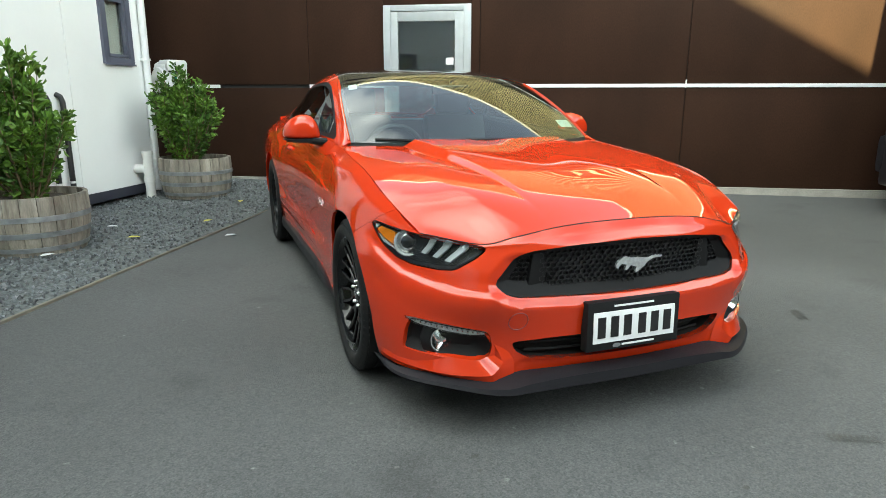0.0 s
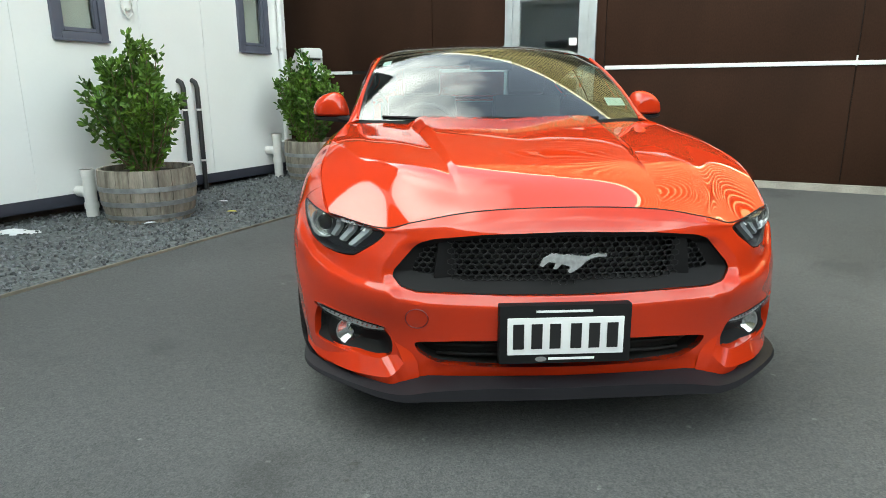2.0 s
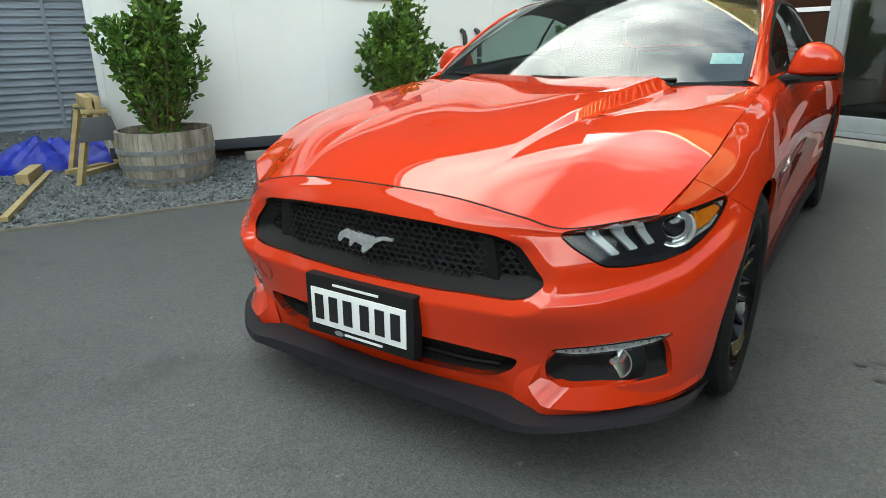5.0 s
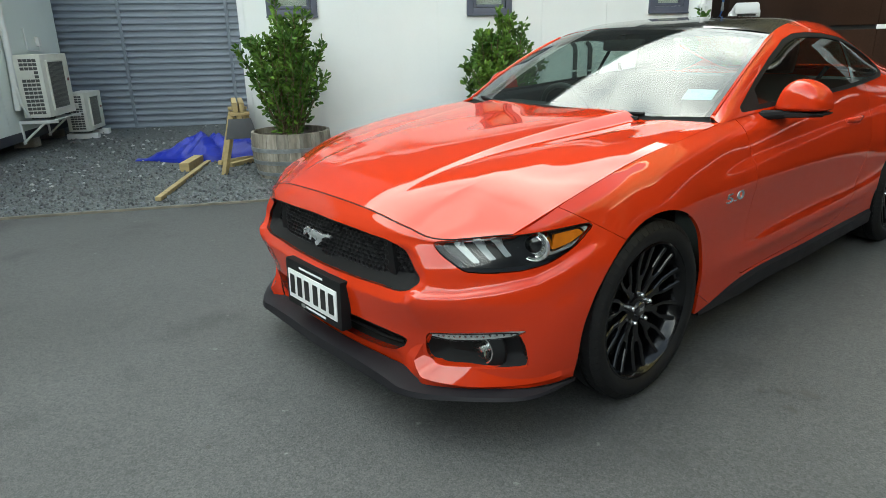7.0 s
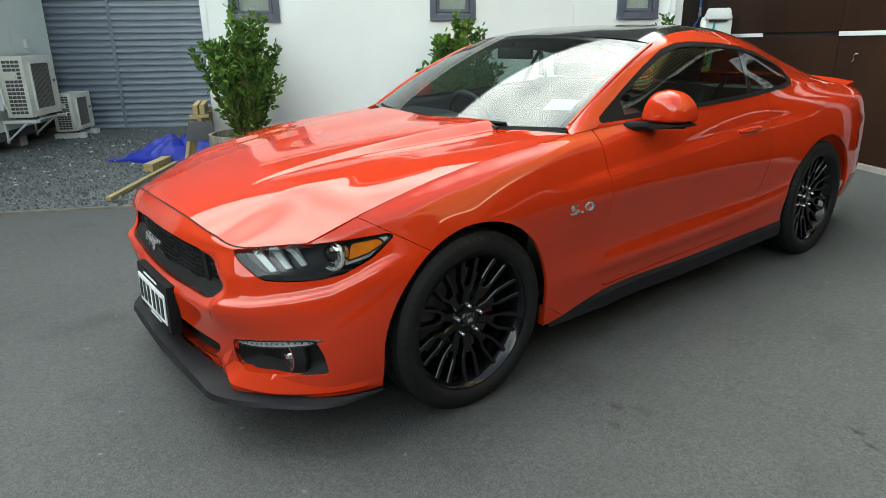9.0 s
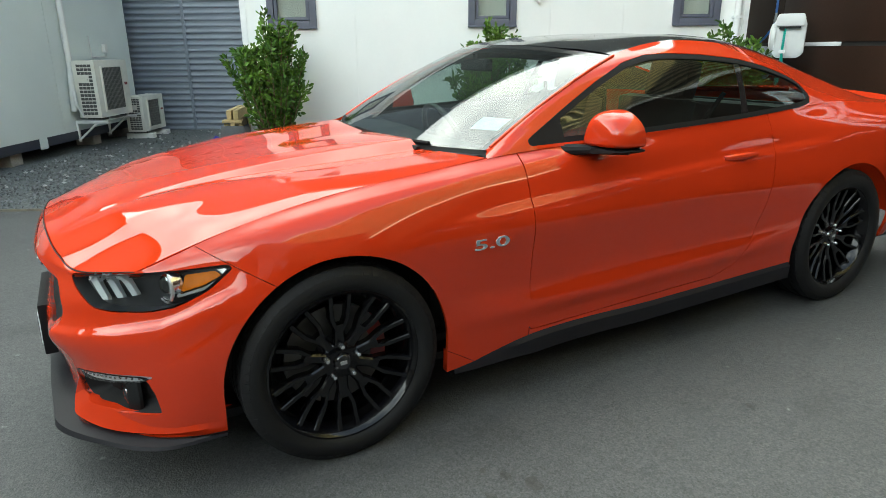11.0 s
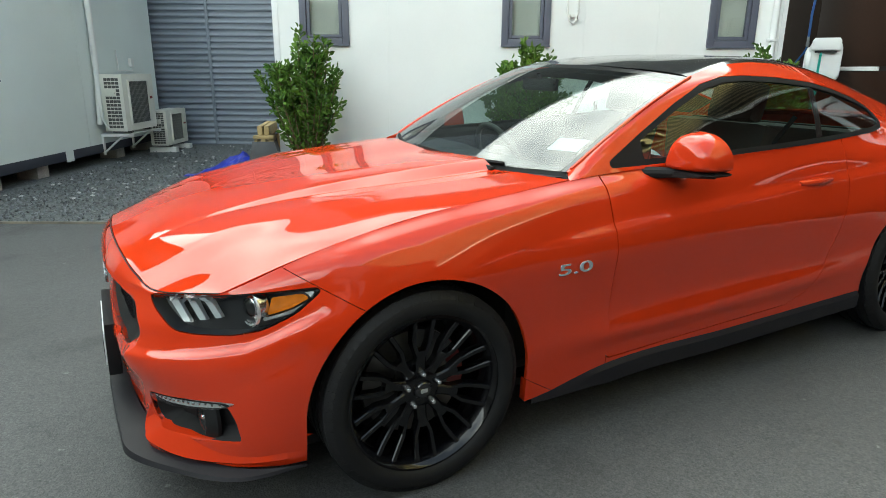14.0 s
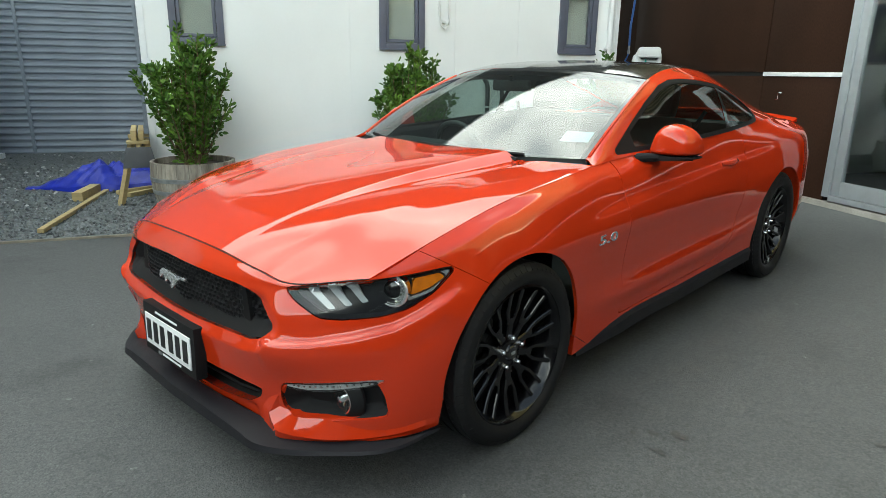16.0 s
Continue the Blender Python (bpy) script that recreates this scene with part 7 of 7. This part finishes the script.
# ---------------------------------------------------------------- cabin inside
part("cabin_floor", boxes((-.78, .78, .35, 3.2, .28, .31)), M_DARK, car, smooth=False)
part("bulkhead", boxes((-.72, .72, .42, .46, .3, .92)), M_DARK, car, smooth=False)
part("rear_bulkhead", boxes((-.70, .70, 2.95, 3.0, .3, .98)), M_DARK, car, smooth=False)
for sx in (-1, 1):
    lin_y = np.linspace(.70, 2.62, 25)
    lin_b = spline(BELT_Y, BELT, lin_y)
    lining = grid_mesh(np.array([[(sx * (bx - inn), y, bz + up if up is not None else .32) for y, (bx, bz) in zip(lin_y, lin_b)]
                                 for inn, up in ((.008, .006), (.034, .010), (.050, -.01), (.056, -.10), (.056, None))]))
    part("door_lining", lining, M_DASH, car)
dsh = [(-.72, .46, .93), (-.72, .62, .95), (-.72, .82, .945), (-.72, .93, .90), (-.72, .95, .70), (-.72, .90, .55)]
dv = [(x, y + .03 * (1 - (x / .72) ** 2) * -1.2, z + (.018 if -.58 < x < -.16 and k in (2, 3) else 0)) for x in np.linspace(-.72, .72, 33) for k, (_, y, z) in enumerate(dsh)]
part("dashboard", (dv, [(i * 6 + j, (i + 1) * 6 + j, (i + 1) * 6 + j + 1, i * 6 + j + 1) for i in range(32) for j in range(5)]), M_DASH, car, "dark vinyl dashboard")
wc = Vector((-.37, 1.10, .86))
wheel_m = look(wc, wc + Vector((0, 1, .42)))
ringv = [(.183 * math.cos(a), .183 * math.sin(a), 0) for a in np.linspace(0, 2 * math.pi, 41)]
stw = part("steering_wheel", tube(ringv, .015, 10, cap=False), M_SEAT, car, "black steering wheel", m=wheel_m)
part("wheel_spokes", boxes((-.17, .17, -.02, .02, -.012, .012), (-.055, .055, -.05, .05, -.03, .012), (-.02, .02, -.17, 0, -.012, .012), bevel=.006), M_SEAT, stw)
for x in (-.37, .37):
    st = part("front_seat", boxes((x - .25, x + .25, 1.28, 1.80, .42, .58), bevel=.05), M_SEAT, car, "black leather seat")
    bk = boxes((-.24, .24, -.06, .07, 0, .56), bevel=.05)
    part("backrest", bk, M_SEAT, st, m=pose(x, 1.80, .52, -18, 0, 0))
    part("headrest", boxes((-.13, .13, -.05, .05, .0, .19), bevel=.04), M_SEAT, st, m=pose(x, 1.985, 1.06, -14, 0, 0))
    part("seat_belt", tube([(x + math.copysign(.30, x), 2.02, 1.10), (x + math.copysign(.20, x), 1.95, .9), (x + math.copysign(.22, x), 1.8, .5)], .012, 6), M_DASH, st)
part("rear_seat", boxes((-.60, .60, 2.2, 2.62, .42, .60), bevel=.05), M_SEAT, car)
part("rear_backrest", boxes((-.60, .60, 2.58, 2.72, .55, 1.0), bevel=.05), M_SEAT, car)
rvm = part("rear_view_mirror", boxes((-.12, .12, 1.06, 1.095, 1.215, 1.272), bevel=.014), M_BLACKGLOSS, car)
part("stalk", tube([(0, 1.075, 1.262), (0, 1.07, 1.296)], .012, 8), M_PLASTIC, rvm)
hv = gh_grid(3.0, 6.1, 2.2, 5, 24, 16) - np.array([0, 0, .035])
part("headlining", both(grid_mesh(hv)), M_DASH, car)
